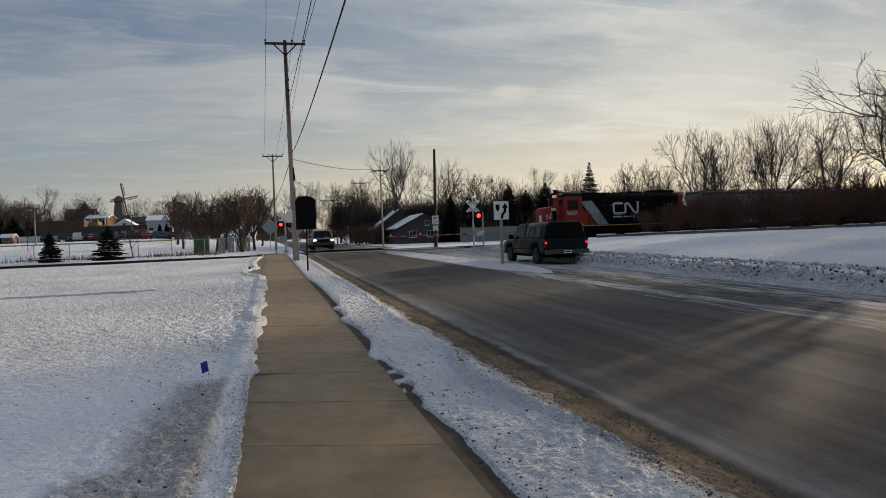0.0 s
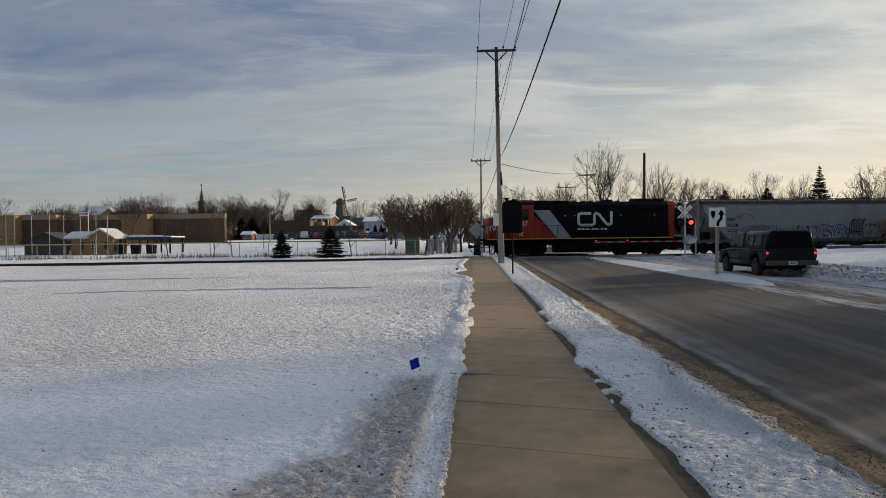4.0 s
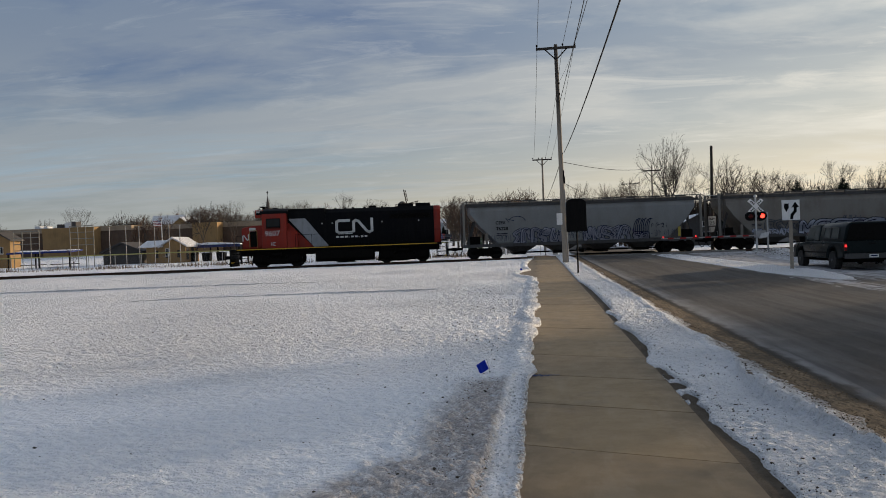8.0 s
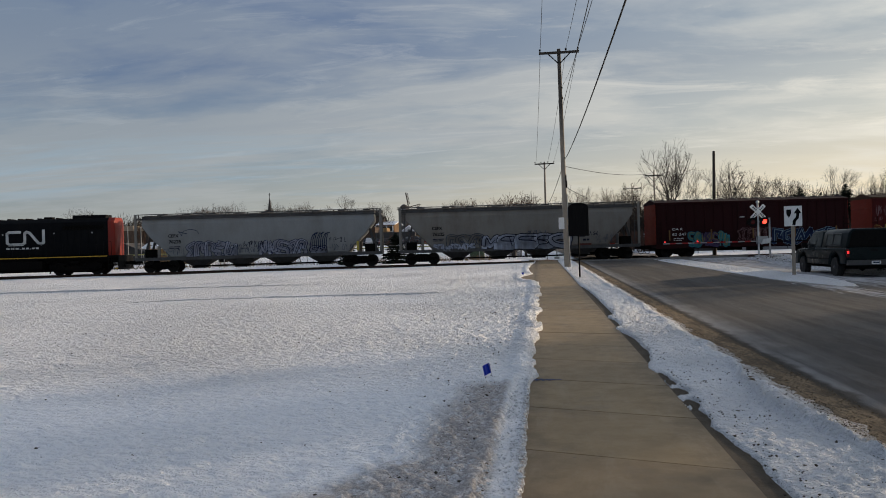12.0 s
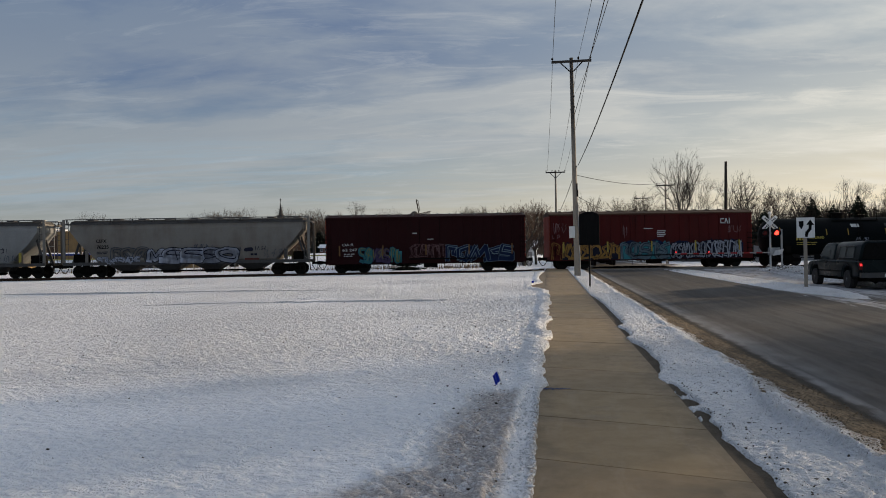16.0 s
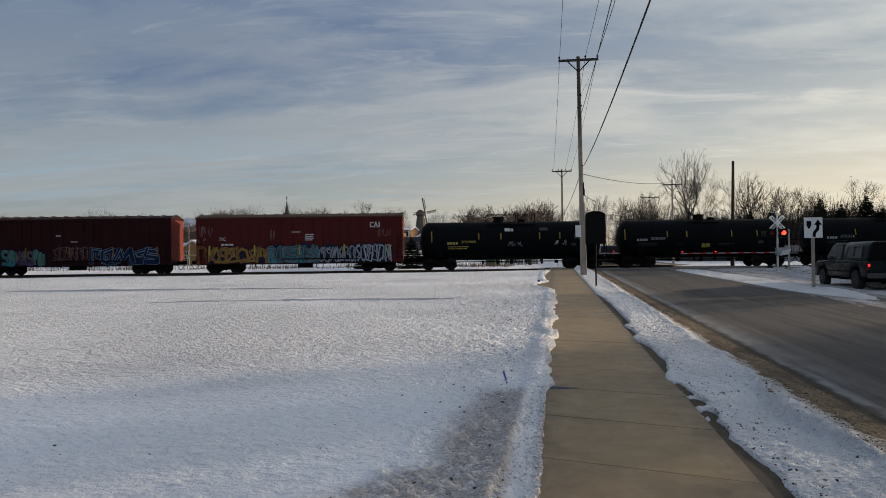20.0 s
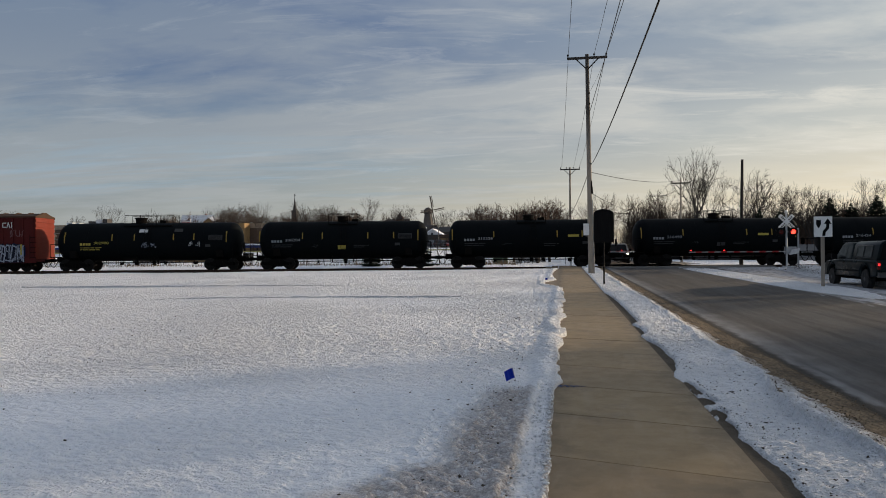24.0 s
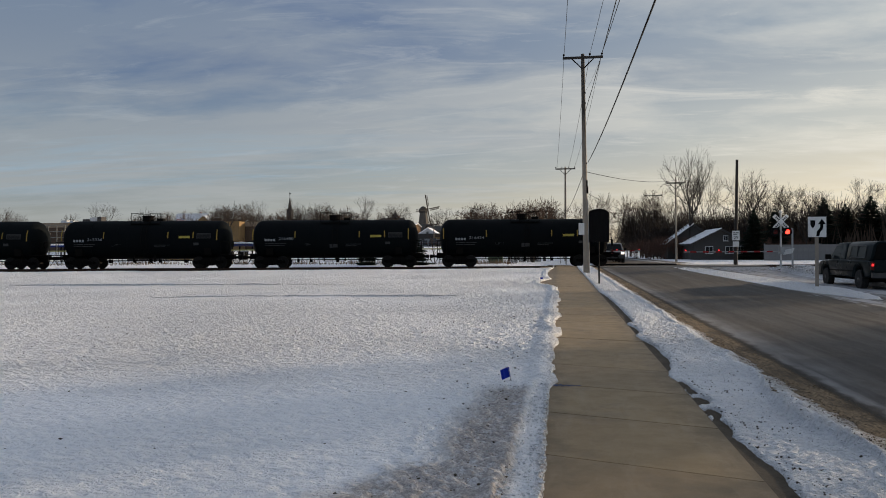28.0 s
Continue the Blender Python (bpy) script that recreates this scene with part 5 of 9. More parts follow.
        part("radiator_louvres", bm, UNDER, L)
    # livery on the sides: red wedge and pale stripe behind the cab
    for s in (-1, 1):
        y = s * 0.925
        a, b = (y - 0.004, y + 0.004)
        part("red_wedge", prism(B(), [(X(4.95), 1.47), (X(6.95), 1.47), (X(5.0), 3.42), (X(4.95), 3.42)], "y", a - 0.012, b + 0.012), RED, L, "red livery wedge")
        part("pale_stripe", prism(B(), [(X(6.97), 1.47), (X(8.15), 1.47), (X(6.35), 3.72), (X(5.02), 3.72)], "y", a - 0.052, b + 0.052), WHITE, L, "pale diagonal livery stripe")
    # emblem on the hood: an open bracket and a folded band, white
    y = -0.945
    bm = B()

    def band(pts, w):
        ribbon(bm, pts, w, y)
    band([(X(9.78), 3.44), (X(8.95), 3.44), (X(8.78), 3.33), (X(8.78), 2.62), (X(8.95), 2.48), (X(9.95), 2.48)], 0.21)
    band([(X(9.95), 2.48), (X(10.12), 2.62), (X(10.12), 3.33), (X(10.28), 3.44), (X(10.5), 3.36), (X(11.15), 2.56), (X(11.35), 2.48), (X(11.55), 2.6), (X(11.55), 3.53)], 0.21)
    part("emblem", bm, CREAM, L, "white looping emblem")
    for k, (u, w) in enumerate(((8.7, 0.25), (9.05, 0.25), (9.4, 0.25), (9.72, 0.07), (9.9, 0.2), (10.2, 0.2), (10.47, 0.07), (10.65, 0.2), (10.95, 0.2))):
        part("emblem_bar", blk(B(), X(u), X(u + w), y - 0.003, y + 0.002, 2.10, 2.10 + (0.13 if w > 0.1 else 0.05)), CREAM, L)
    side_letters("9607", X(3.85), 2.62, 1.14, 0.40, CREAM, L, -1.467, "cab_number")
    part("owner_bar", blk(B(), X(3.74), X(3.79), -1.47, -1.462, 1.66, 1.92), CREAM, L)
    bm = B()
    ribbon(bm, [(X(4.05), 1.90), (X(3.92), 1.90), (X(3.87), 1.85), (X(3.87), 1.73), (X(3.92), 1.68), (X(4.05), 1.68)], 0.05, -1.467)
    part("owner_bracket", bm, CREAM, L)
    for u in (7.6, 8.4, 12.3, 15.2):
        part("number_light", blk(B(), X(u), X(u + 0.10), -0.95, -0.93, 3.22, 3.32), GALV, L)
    # fuel tank, air tanks
    part("fuel_tank", soften(prism(B(), [(-1.1, 0.28), (1.1, 0.28), (1.38, 0.5), (1.38, 1.15), (-1.38, 1.15), (-1.38, 0.5)], "x", X(7.1), X(11.6)), 0.05, 2), UNDER, L, "", True)
    for s in (-1, 1):
        part("air_tank", tube(B(), (X(7.6), s * 1.22, 1.22), (X(11.2), s * 1.22, 1.22), 0.15, n=12), UNDER, L)
    # handrails
    for s in (-1, 1):
        bm = B()
        y = s * 1.44
        for k in range(9):
            u = 5.6 + k * 1.27
            tube(bm, (X(u), y, 1.46), (X(u), y, 2.45), 0.018, n=5)
        tube(bm, (X(5.6), y, 2.45), (X(15.8), y, 2.45), 0.018, n=5)
        for u in (1.05, 16.9):
            tube(bm, (X(u), y, 0.9), (X(u), y, 2.5), 0.02, n=5)
        tube(bm, (X(1.05), y, 2.5), (X(1.5), y, 2.5), 0.02, n=5)
        tube(bm, (X(1.5), y, 1.46), (X(1.5), y, 2.5), 0.018, n=5)
        tube(bm, (X(16.3), y, 2.5), (X(16.9), y, 2.5), 0.018, n=5)
        tube(bm, (X(16.3), y, 1.46), (X(16.3), y, 2.5), 0.018, n=5)
        part("handrail", bm, BLACK, L)
    part("ladder_box", soften(blk(B(), X(4.97), X(5.75), -1.40, -0.95, 1.46, 2.75), 0.03, 1), RED, L, "red battery box")
    for ob in L.children_recursive:
        if ob.type == "MESH":
            for v in ob.data.vertices:
                if v.co.z > 3.86:
                    v.co.z += 0.15
    bogie(L, X(4.12), 2.75, 0.51, "loco")
    bogie(L, X(14.05), 2.85, 0.51, "loco")
    return L


def raise_top(thing_, k):
    """Stretches the upper works of a car to its true height."""
    seen = set()
    for ob in thing_.children_recursive:
        if ob.type == "MESH" and ob.data.name not in seen:
            seen.add(ob.data.name)
            for v in ob.data.vertices:
                if v.co.z > 1.0:
                    v.co.z = 1.0 + (v.co.z - 1.0) * k


def hopper(mid, number, seed):
    """Four-bay covered hopper: flared ends, curved sides, roof walk and side stakes."""
    H = thing("hopper_car", "grey four-bay covered hopper wagon with blue graffiti", "hopper wagon", group="covered hoppers")
    TRAIN.append((H, mid))
    h = 9.5
    prof = [(-1.30, 0.98), (-1.47, 1.25), (-1.50, 2.2), (-1.50, 3.6), (-1.40, 3.98), (1.40, 3.98), (1.50, 3.6), (1.50, 2.2), (1.47, 1.25), (1.30, 0.98)]
    bm = B()
    # body with slope sheets drawn in at both ends
    rings = []
    for x, cut in ((-h + 0.55, 3.45), (-h + 1.25, 2.55), (-h + 2.1, 1.75), (-h + 2.7, 0.98), (h - 2.7, 0.98), (h - 2.1, 1.75), (h - 1.25, 2.55), (h - 0.55, 3.45)):
        rings.append([bm.verts.new((x, y, max(z, cut))) for y, z in prof])
    n = len(prof)
    for a, b in zip(rings, rings[1:]):
        for i in range(n):
            bm.faces.new((a[i], b[i], b[(i + 1) % n], a[(i + 1) % n]))
    bm.faces.new(rings[0])
    bm.faces.new(list(reversed(rings[-1])))
    bmesh.ops.remove_doubles(bm, verts=bm.verts[:], dist=0.002)
    bmesh.ops.recalc_face_normals(bm, faces=bm.faces[:])
    part("body", bm, HOPPER if seed == 1 else HOPPER_BROWN, H, "weathered grey hopper body")
    # top chord and roof
    bm = B()
    for s in (-1, 1):
        blk(bm, -h + 0.15, h - 0.15, s * 1.43 - 0.06, s * 1.43 + 0.06, 3.93, 4.03)
        blk(bm, -h + 0.15, h - 0.15, s * 1.43 - 0.03, s * 1.43 + 0.03, 4.30, 4.36)
        for k in range(12):
            x = -h + 0.3 + k * (2 * h - 0.6) / 11
            blk(bm, x - 0.035, x + 0.035, s * 1.43 - 0.05, s * 1.43 + 0.05, 4.0, 4.34)
    part("top_rail", bm, HOPPER_DARK, H)
    part("roof", prism(B(), [(-1.40, 3.98), (1.40, 3.98), (1.2, 4.18), (0.5, 4.30), (-0.5, 4.30), (-1.2, 4.18)], "x", -h + 0.5, h - 0.5), HOPPER_DARK, H)
    for k in range(9):
        x = -h + 1.4 + k * 2.02
        part("hatch", soften(blk(B(), x, x + 0.55, -0.4, 0.4, 4.28, 4.42), 0.03, 1), HOPPER_DARK, H)
    bm = B()
    for y in (-1.05, 1.05):
        blk(bm, -h + 0.1, h - 0.1, y - 0.2, y + 0.2, 4.33, 4.37)
    part("running_board", bm, GALV, H)
    # side sill, end posts and platforms
    for s in (-1, 1):
        part("side_sill", blk(B(), -h, h, s * 1.46 - 0.07, s * 1.46 + 0.07, 0.92, 1.16), HOPPER_DARK, H)
    for e in (-1, 1):
        bm = B()
        xe = e * (h - 0.05)
        for y in (-1.42, 1.42):
            blk(bm, xe - 0.09, xe + 0.09, y - 0.06, y + 0.06, 1.0, 4.34)
            blk(bm, xe - e * 1.75 - 0.1, xe - e * 1.75 + 0.1, y - 0.07, y + 0.07, 1.0, 2.0)
        blk(bm, xe - 0.06, xe + 0.06, -1.42, 1.42, 3.95, 4.05)
        part("end_post", bm, HOPPER_BROWN, H)
        for y in (-1.40, 1.40):
            bm = tube(B(), (xe - e * 0.35, y, 1.1), (xe - e * 0.35, y, 4.2), 0.02, n=5)
            rungs(bm, min(xe, xe - e * 0.35), max(xe, xe - e * 0.35), y, [1.3 + 0.4 * i for i in range(8)])
            part("ladder", bm, HOPPER_DARK, H)
        part("end_platform", blk(B(), min(xe, xe - e * 2.4), max(xe, xe - e * 2.4), -1.35, 1.35, 0.95, 1.05), UNDER, H)
        for y in (-0.7, 0.7):
            bm = B()
            prism(bm, [(xe - e * 0.25, 1.05), (xe - e * 0.45, 1.05), (xe - e * 1.1, 3.2), (xe - e * 0.95, 3.2)], "y", y - 0.04, y + 0.04)
            part("end_brace", bm, HOPPER_DARK, H)
        part("brake_gear", soften(blk(B(), min(xe - e * 0.5, xe - e * 1.3), max(xe - e * 0.5, xe - e * 1.3), -0.9, 0.2, 1.1, 1.75), 0.05, 1), UNDER, H)
        coupler(H, e * h, e)
    # bays
    for k in range(4):
        cx = -4.95 + 3.3 * k
        bm = B()
        top = [bm.verts.new((cx + dx, dy, 1.0)) for dx, dy in ((-1.35, -1.25), (1.35, -1.25), (1.35, 1.25), (-1.35, 1.25))]
        low = [bm.verts.new((cx + dx, dy, 0.36)) for dx, dy in ((-0.38, -0.45), (0.38, -0.45), (0.38, 0.45), (-0.38, 0.45))]
        for i in range(4):
            bm.faces.new((low[i], low[(i + 1) % 4], top[(i + 1) % 4], top[i]))
        bm.faces.new(top)
        bm.faces.new(list(reversed(low)))
        bmesh.ops.recalc_face_normals(bm, faces=bm.faces[:])
        bay = part("outlet_bay", bm, HOPPER_DARK, H)
        part("outlet_gate", soften(blk(B(), cx - 0.48, cx + 0.48, -0.62, 0.62, 0.26, 0.40), 0.02, 1), UNDER, bay)
    bm = tube(B(), (-5.2, -0.7, 0.42), (6.2, -0.7, 0.42), 0.06, n=6)
    part("air_pipe", bm, UNDER, H)
    # lettering and graffiti
    y = -1.512
    side_letters("CEFX", -6.55, 2.72, 0.80, 0.24, SIGN_BLACK, H, y, bold=0.03)
    side_letters(number, -6.45, 2.28, 0.92, 0.26, SIGN_BLACK, H, y, bold=0.03)
    bars(H, -6.9, 1.88, [[0.3, 0.5], [0.4, 0.3]], 0.06, 0.06, G_DARK, y)
    if seed == 1:
        graffiti(H, -5.6, -1.7, 1.0, 2.25, G_DUST, G_BLUE, 5, y, 31, "pale bubble graffiti with dark edges", 0.045, 0.33, wild=0.09)
        graffiti(H, 0.0, 3.7, 1.0, 2.2, G_DUST, G_BLUE, 5, y, 32, "pale bubble graffiti with dark edges", 0.045, 0.33, wild=0.09)
        graffiti(H, 3.95, 5.2, 1.0, 1.65, G_DUST, G_DARK, 2, y, 33, "pale bubble graffiti with dark edges", 0.06, 0.45, wild=0.06)
        bm = B()
        for k in range(9):
            xa = 4.0 + 0.15 * k
            ribbon(bm, curved([(xa, 1.5), (xa + 0.02, 2.1), (xa + 0.16, 2.45 + 0.08 * (k % 3)), (xa + 0.3, 2.62 + 0.06 * (k % 2))]), 0.055, y - 0.02 - 0.0007 * k)
        part("sprayed_flames", bm, G_BLUE, H, "dark blue sprayed flame strokes")
        tag(H, -7.4, -5.8, 1.3, 1.75, G_GREY, y, 34)
        tag(H, -2.1, 0.1, 1.35, 1.7, G_GREY, y, 35)
        tag(H, -1.2, 0.3, 1.75, 2.15, G_DARK, y, 37, 0.05)
        tag(H, -2.3, -0.9, 1.6, 1.95, G_GREY, y - 0.004, 38, 0.04)
        tag(H, 5.4, 6.7, 1.9, 2.3, G_DARK, y, 36, 0.045)
        tag(H, 3.0, 4.0, 1.7, 2.0, G_VIOLET, y, 39, 0.04)
        tag(H, 5.3, 7.4, 1.35, 1.75, G_GREY, y - 0.005, 40, 0.03)
        bm = B()
        pts = [(-5.9 + 0.65 * (1 - math.cos(a)), 2.78 + 0.38 * math.sin(a)) for a in [i * 0.3 for i in range(11)]]
        ribbon(bm, pts, 0.04, y)
        ribbon(bm, [(-5.9, 2.72), (-6.15, 3.02), (-5.75, 2.9), (-5.5, 2.85)], 0.04, y)
        part("sprayed_figure", bm, G_BLUE, H, "thin blue sprayed figure")
    else:
        graffiti(H, -5.8, -2.9, 1.2, 2.2, HOPPER_BROWN, G_GREY, 3, y, 41, "faded outlined graffiti", 0.05, 0.30)
        graffiti(H, -6.9, -3.6, 0.98, 1.55, G_PALE, G_GREY, 8, y - 0.012, 47, "pale slashed graffiti", 0.03, 0.26, False, None, 0.28)
        graffiti(H, -3.1, 4.0, 0.98, 2.12, G_PALE, G_DARK, 5, y - 0.024, 42, "large pale rounded graffiti with dark edges", 0.055, 0.34, wild=0.06)
        part("sill_fill", blk(B(), -2.9, 3.9, y - 0.016, y + 0.02, 0.99, 1.16), G_PALE, H)
        tag(H, 0.2, 1.9, 2.0, 2.35, G_GREY, y, 44, 0.06)
        tag(H, 3.4, 4.3, 1.5, 2.1, G_GREY, y, 45, 0.05)
        tag(H, 5.2, 6.1, 1.9, 2.15, G_DARK, y, 46, 0.05)
        blob_bm = B()
        blob(blob_bm, 4.85, 1.95, 0.36, 0.17, y, random.Random(4), 12, 0.5)
        part("sprayed_spot", blob_bm, G_DARK, H)
        for xa, xb, za, zb in ((4.5, 5.6, 0.98, 1.3), (6.3, 6.95, 0.98, 1.12)):
            part("red_patch", blk(B(), xa, xb, y - 0.01, y + 0.02, za, zb), G_RED, H, "dull red painted-out patch")
        bars(H, 4.95, 1.5, [[0.22, 0.22]], 0.14, 0.1, G_DARK, y - 0.004)
        tag(H, 5.9, 7.4, 1.3, 1.9, G_GREY, y, 48, 0.03)
    part("reflector", blk(B(), 7.55, 7.75, y - 0.02, y, 1.25, 1.95), DULL_YELLOW if seed == 1 else HOPPER_DARK, H, "yellow reflective strip")
    bogie(H, -7.75, 1.78, 0.46)
    bogie(H, 7.75, 1.78, 0.46)
    raise_top(H, 1.05)
    return H


YELLOW_DIM = paint("dim_yellow", (0.16, 0.085, 0.03), 0.7, amount=0.4, scale=3, bump=0)
HAZE_RED = paint("spray_faded", (0.22, 0.13, 0.13), 0.7, amount=0.4, bump=0)


def boxcar(mid, half, body, second):
    C = thing("boxcar", "red boxcar with bright graffiti along its lower side" if second else "dark maroon boxcar with blue graffiti on its side", "boxcar", group="boxcars")
    TRAIN.append((C, mid))
    h = half
    part("body", soften(blk(B(), -h + 0.06, h - 0.06, -1.42, 1.42, 0.78, 4.05), 0.02, 1), body, C)
    bm = prism(B(), [(-1.50, 4.0), (1.50, 4.0), (1.48, 4.1), (0.2, 4.34), (-0.2, 4.34), (-1.48, 4.1)], "x", -h, h)
    part("roof", bm, RUST if second else BOX_DARK, C)
    bm = B()
    n = 16
    for k in range(n + 1):
        x = -h + 0.1 + k * (2 * h - 0.2) / n
        prism(bm, [(-1.47, 4.08), (1.47, 4.08), (0.2, 4.40), (-0.2, 4.40)], "x", x - 0.05, x + 0.05)
    part("roof_rib_set", bm, RUST if second else HOPPER_DARK, C)
    # side posts and door
    post_mesh = mesh_of(blk(B(), -0.06, 0.06, -0.025, 0.025, 1.0, 4.0), "side_post", body)
    for s in (-1, 1):
        for k in range(21):
            x = -h + 0.25 + k * (2 * h - 0.5) / 20
            if abs(x - 0.3) < 1.65:
                continue
            ob = new("side_post", post_mesh)
            ob.parent = C
            ob.location = (x, s * 1.445, 0)
        part("side_sill", blk(B(), -h, h, min(s * 1.40, s * 1.49), max(s * 1.40, s * 1.49), 0.68, 1.08), body, C)
        part("top_chord", blk(B(), -h, h, min(s * 1.40, s * 1.49), max(s * 1.40, s * 1.49), 3.94, 4.06), body, C)
    for s in (-1, 1):
        door = part("door", soften(blk(B(), -1.2, 1.8, min(s * 1.42, s * 1.475), max(s * 1.42, s * 1.475), 1.10, 3.92), 0.02, 1), body, C)
        bm = B()
        for z in (1.75, 2.4, 3.05, 3.6):
            blk(bm, -1.15, 1.75, min(s * 1.475, s * 1.49), max(s * 1.475, s * 1.49), z, z + 0.06)
        part("door_rib", bm, body, door)
        bm = B()
        for x in (-0.5, 1.1):
            tube(bm, (x, s * 1.495, 1.0), (x, s * 1.495, 3.95), 0.015, n=5)
        part("lock_rod", bm, UNDER, door)
        part("door_track", blk(B(), -1.3, 4.6, min(s * 1.44, s * 1.56), max(s * 1.44, s * 1.56), 0.98, 1.06), UNDER, C)
    for e in (-1, 1):
        end = part("end_wall", blk(B(), min(e * (h - 0.12), e * (h - 0.05)), max(e * (h - 0.12), e * (h - 0.05)), -1.41, 1.41, 1.0, 4.05), BOX_END_LIT, C, "corrugated end painted orange-red for the sun on it")
        for k in range(8):
            z = 1.1 + k * 0.365
            part("end_rib", soften(blk(B(), min(e * (h - 0.06), e * h), max(e * (h - 0.06), e * h), -1.4, 1.4, z, z + 0.24), 0.05, 2), BOX_END_LIT, end)
        bm = B()
        tube(bm, (e * (h - 0.45), -1.50, 1.0), (e * (h - 0.45), -1.50, 2.7), 0.018, n=5)
        rungs(bm, e * h - 0.45 * (e > 0), e * h + 0.45 * (e < 0), -1.50, [1.1 + 0.36 * i for i in range(5)], 0.016)
        part("ladder", bm, UNDER, C)
        coupler(C, e * h, e)
    part("underframe", blk(B(), -h + 0.1, h - 0.1, -0.6, 0.6, 0.62, 0.95), UNDER, C)
    bm = B()
    for k in range(7):
        x = -4.4 + 1.45 * k
        blk(bm, x - 0.05, x + 0.05, -1.35, 1.35, 0.62, 0.95)
        tube(bm, (x, -1.3, 0.25 + 0.2 * (k % 2)), (x, -1.3, 0.9), 0.02, n=5)
    blk(bm, -0.2, 0.9, -1.2, -0.6, 0.35, 0.72)
    part("cross_bearer", bm, UNDER, C)
    y = -1.525
    if second:
        side_letters("SNC", -h + 2.1, 2.52, 0.52, 0.24, CREAM, C, y)
        bars(C, -h + 2.0, 2.05, [[0.22, 0.3, 0.3]], 0.12, 0.1, CREAM, y)
        part("owner_mark", _mark(5.55, 3.45, y), CREAM, C, "white owner emblem")
        bars(C, -0.6, 2.95, [[0.7]], 0.05, 0.05, CREAM, y)
        bars(C, 0.45, 2.75, [[0.7], [0.62], [0.7], [0.55]], 0.06, 0.07, CREAM, y)
        tag(C, -h + 0.15, -h + 1.35, 2.7, 3.4, HAZE_RED, y, 51, 0.035)
        tag(C, -h + 0.2, -h + 0.9, 2.3, 2.6, HAZE_RED, y, 59, 0.025)
        tag(C, -2.25, -1.95, 2.3, 3.1, HAZE_RED, y, 52, 0.04)
        tag(C, 5.9, 7.2, 2.6, 3.1, HAZE_RED, y, 53, 0.035)
        graffiti(C, -h + 0.15, -7.1, 0.75, 1.95, BOX_RED, G_GOLD, 1, y, 60, "thin gold scribble", 0.03, 0.15)
        graffiti(C, -7.1, -2.5, 0.72, 1.98, G_GOLD, G_DARK, 6, y, 54, "gold angular graffiti", 0.03, 0.24, False, None, 0.10, G_DARK, 4)
        graffiti(C, -2.5, 1.5, 0.72, 1.98, G_ICE, G_DARK, 5, y, 55, "ice blue graffiti with dark edges", 0.035, 0.30, True, None, 0.08, G_CYAN)
        graffiti(C, 1.5, 4.4, 0.72, 1.9, G_PALE, SIGN_BLACK, 6, y, 56, "black and white tangled graffiti", 0.04, 0.22, True, None, 0.12, G_DARK, 4)
        graffiti(C, 4.3, 7.2, 0.72, 2.05, G_PALE, SIGN_BLACK, 6, y, 57, "black and white tangled graffiti", 0.045, 0.22, False, None, 0.12, G_DARK, 4)
        hz = B()
        hr = random.Random(58)
        top = [(-2.3 + 0.3 * i, 1.95 + 0.14 * math.sin(i * 0.9) + hr.uniform(-0.08, 0.1)) for i in range(33)]
        for (xa, za), (xb, zb) in zip(top, top[1:]):
            hz.faces.new([hz.verts.new((px, y + 0.004, pz)) for px, pz in ((xa, 1.2), (xb, 1.2), (xb, zb), (xa, za))])
        bmesh.ops.remove_doubles(hz, verts=hz.verts[:], dist=1e-4)
        part("spray_haze", hz, G_BLUE, C, "blue spray haze")
    else:
        side_letters("OA R", -h + 1.75, 2.12, 0.85, 0.19, CREAM, C, y)
        side_letters("62 247", -h + 1.9, 1.74, 1.15, 0.19, CREAM, C, y)
        bars(C, -h + 1.45, 1.42, [[0.16, 0.25, 0.25], [0.1, 0.2, 0.2]], 0.05, 0.09, CREAM, y)
        bars(C, -1.05, 2.86, [[0.38]], 0.06, 0.05, CREAM, y)
        bars(C, 0.1, 2.42, [[0.5]], 0.05, 0.05, CREAM, y)
        graffiti(C, -5.25, -4.2, 0.72, 1.9, G_CYAN, G_BLUE, 2, y, 61, "cyan and lime graffiti", 0.03, 0.5, True, G_LIME, 0.1)
        graffiti(C, -4.3, -2.8, 0.72, 1.85, G_VIOLET, G_DARK, 3, y, 62, "violet and yellow graffiti", 0.03, 0.42, True, G_LIME, 0.14)
        graffiti(C, -2.85, -1.9, 0.72, 1.85, G_CYAN, G_DARK, 2, y, 63, "cyan graffiti", 0.03, 0.48, True, G_LIME, 0.1)
        graffiti(C, -1.3, 1.5, 1.1, 2.1, BOX_DARK, HAZE_RED, 6, y, 64, "thin pale outlined graffiti", 0.016, 0.2, False, None, 0.15)
        graffiti(C, 1.5, 6.9, 0.72, 2.0, G_BLUE, G_ICE, 5, y - 0.003, 65, "dark blue graffiti with pale edges", 0.028, 0.32, False, None, 0.08)
    for k in range(5):
        x = -h + 1.1 + k * (2 * h - 2.2) / 4
        part("reflector", blk(B(), x - 0.05, x + 0.05, y - 0.06, y + 0.03, 1.3, 2.05), DULL_YELLOW if second else YELLOW_DIM, C, "yellow reflective strip")
    bogie(C, -h + 2.0, 1.78, 0.46)
    bogie(C, h - 2.0, 1.78, 0.46)
    raise_top(C, 1.078)
    return C


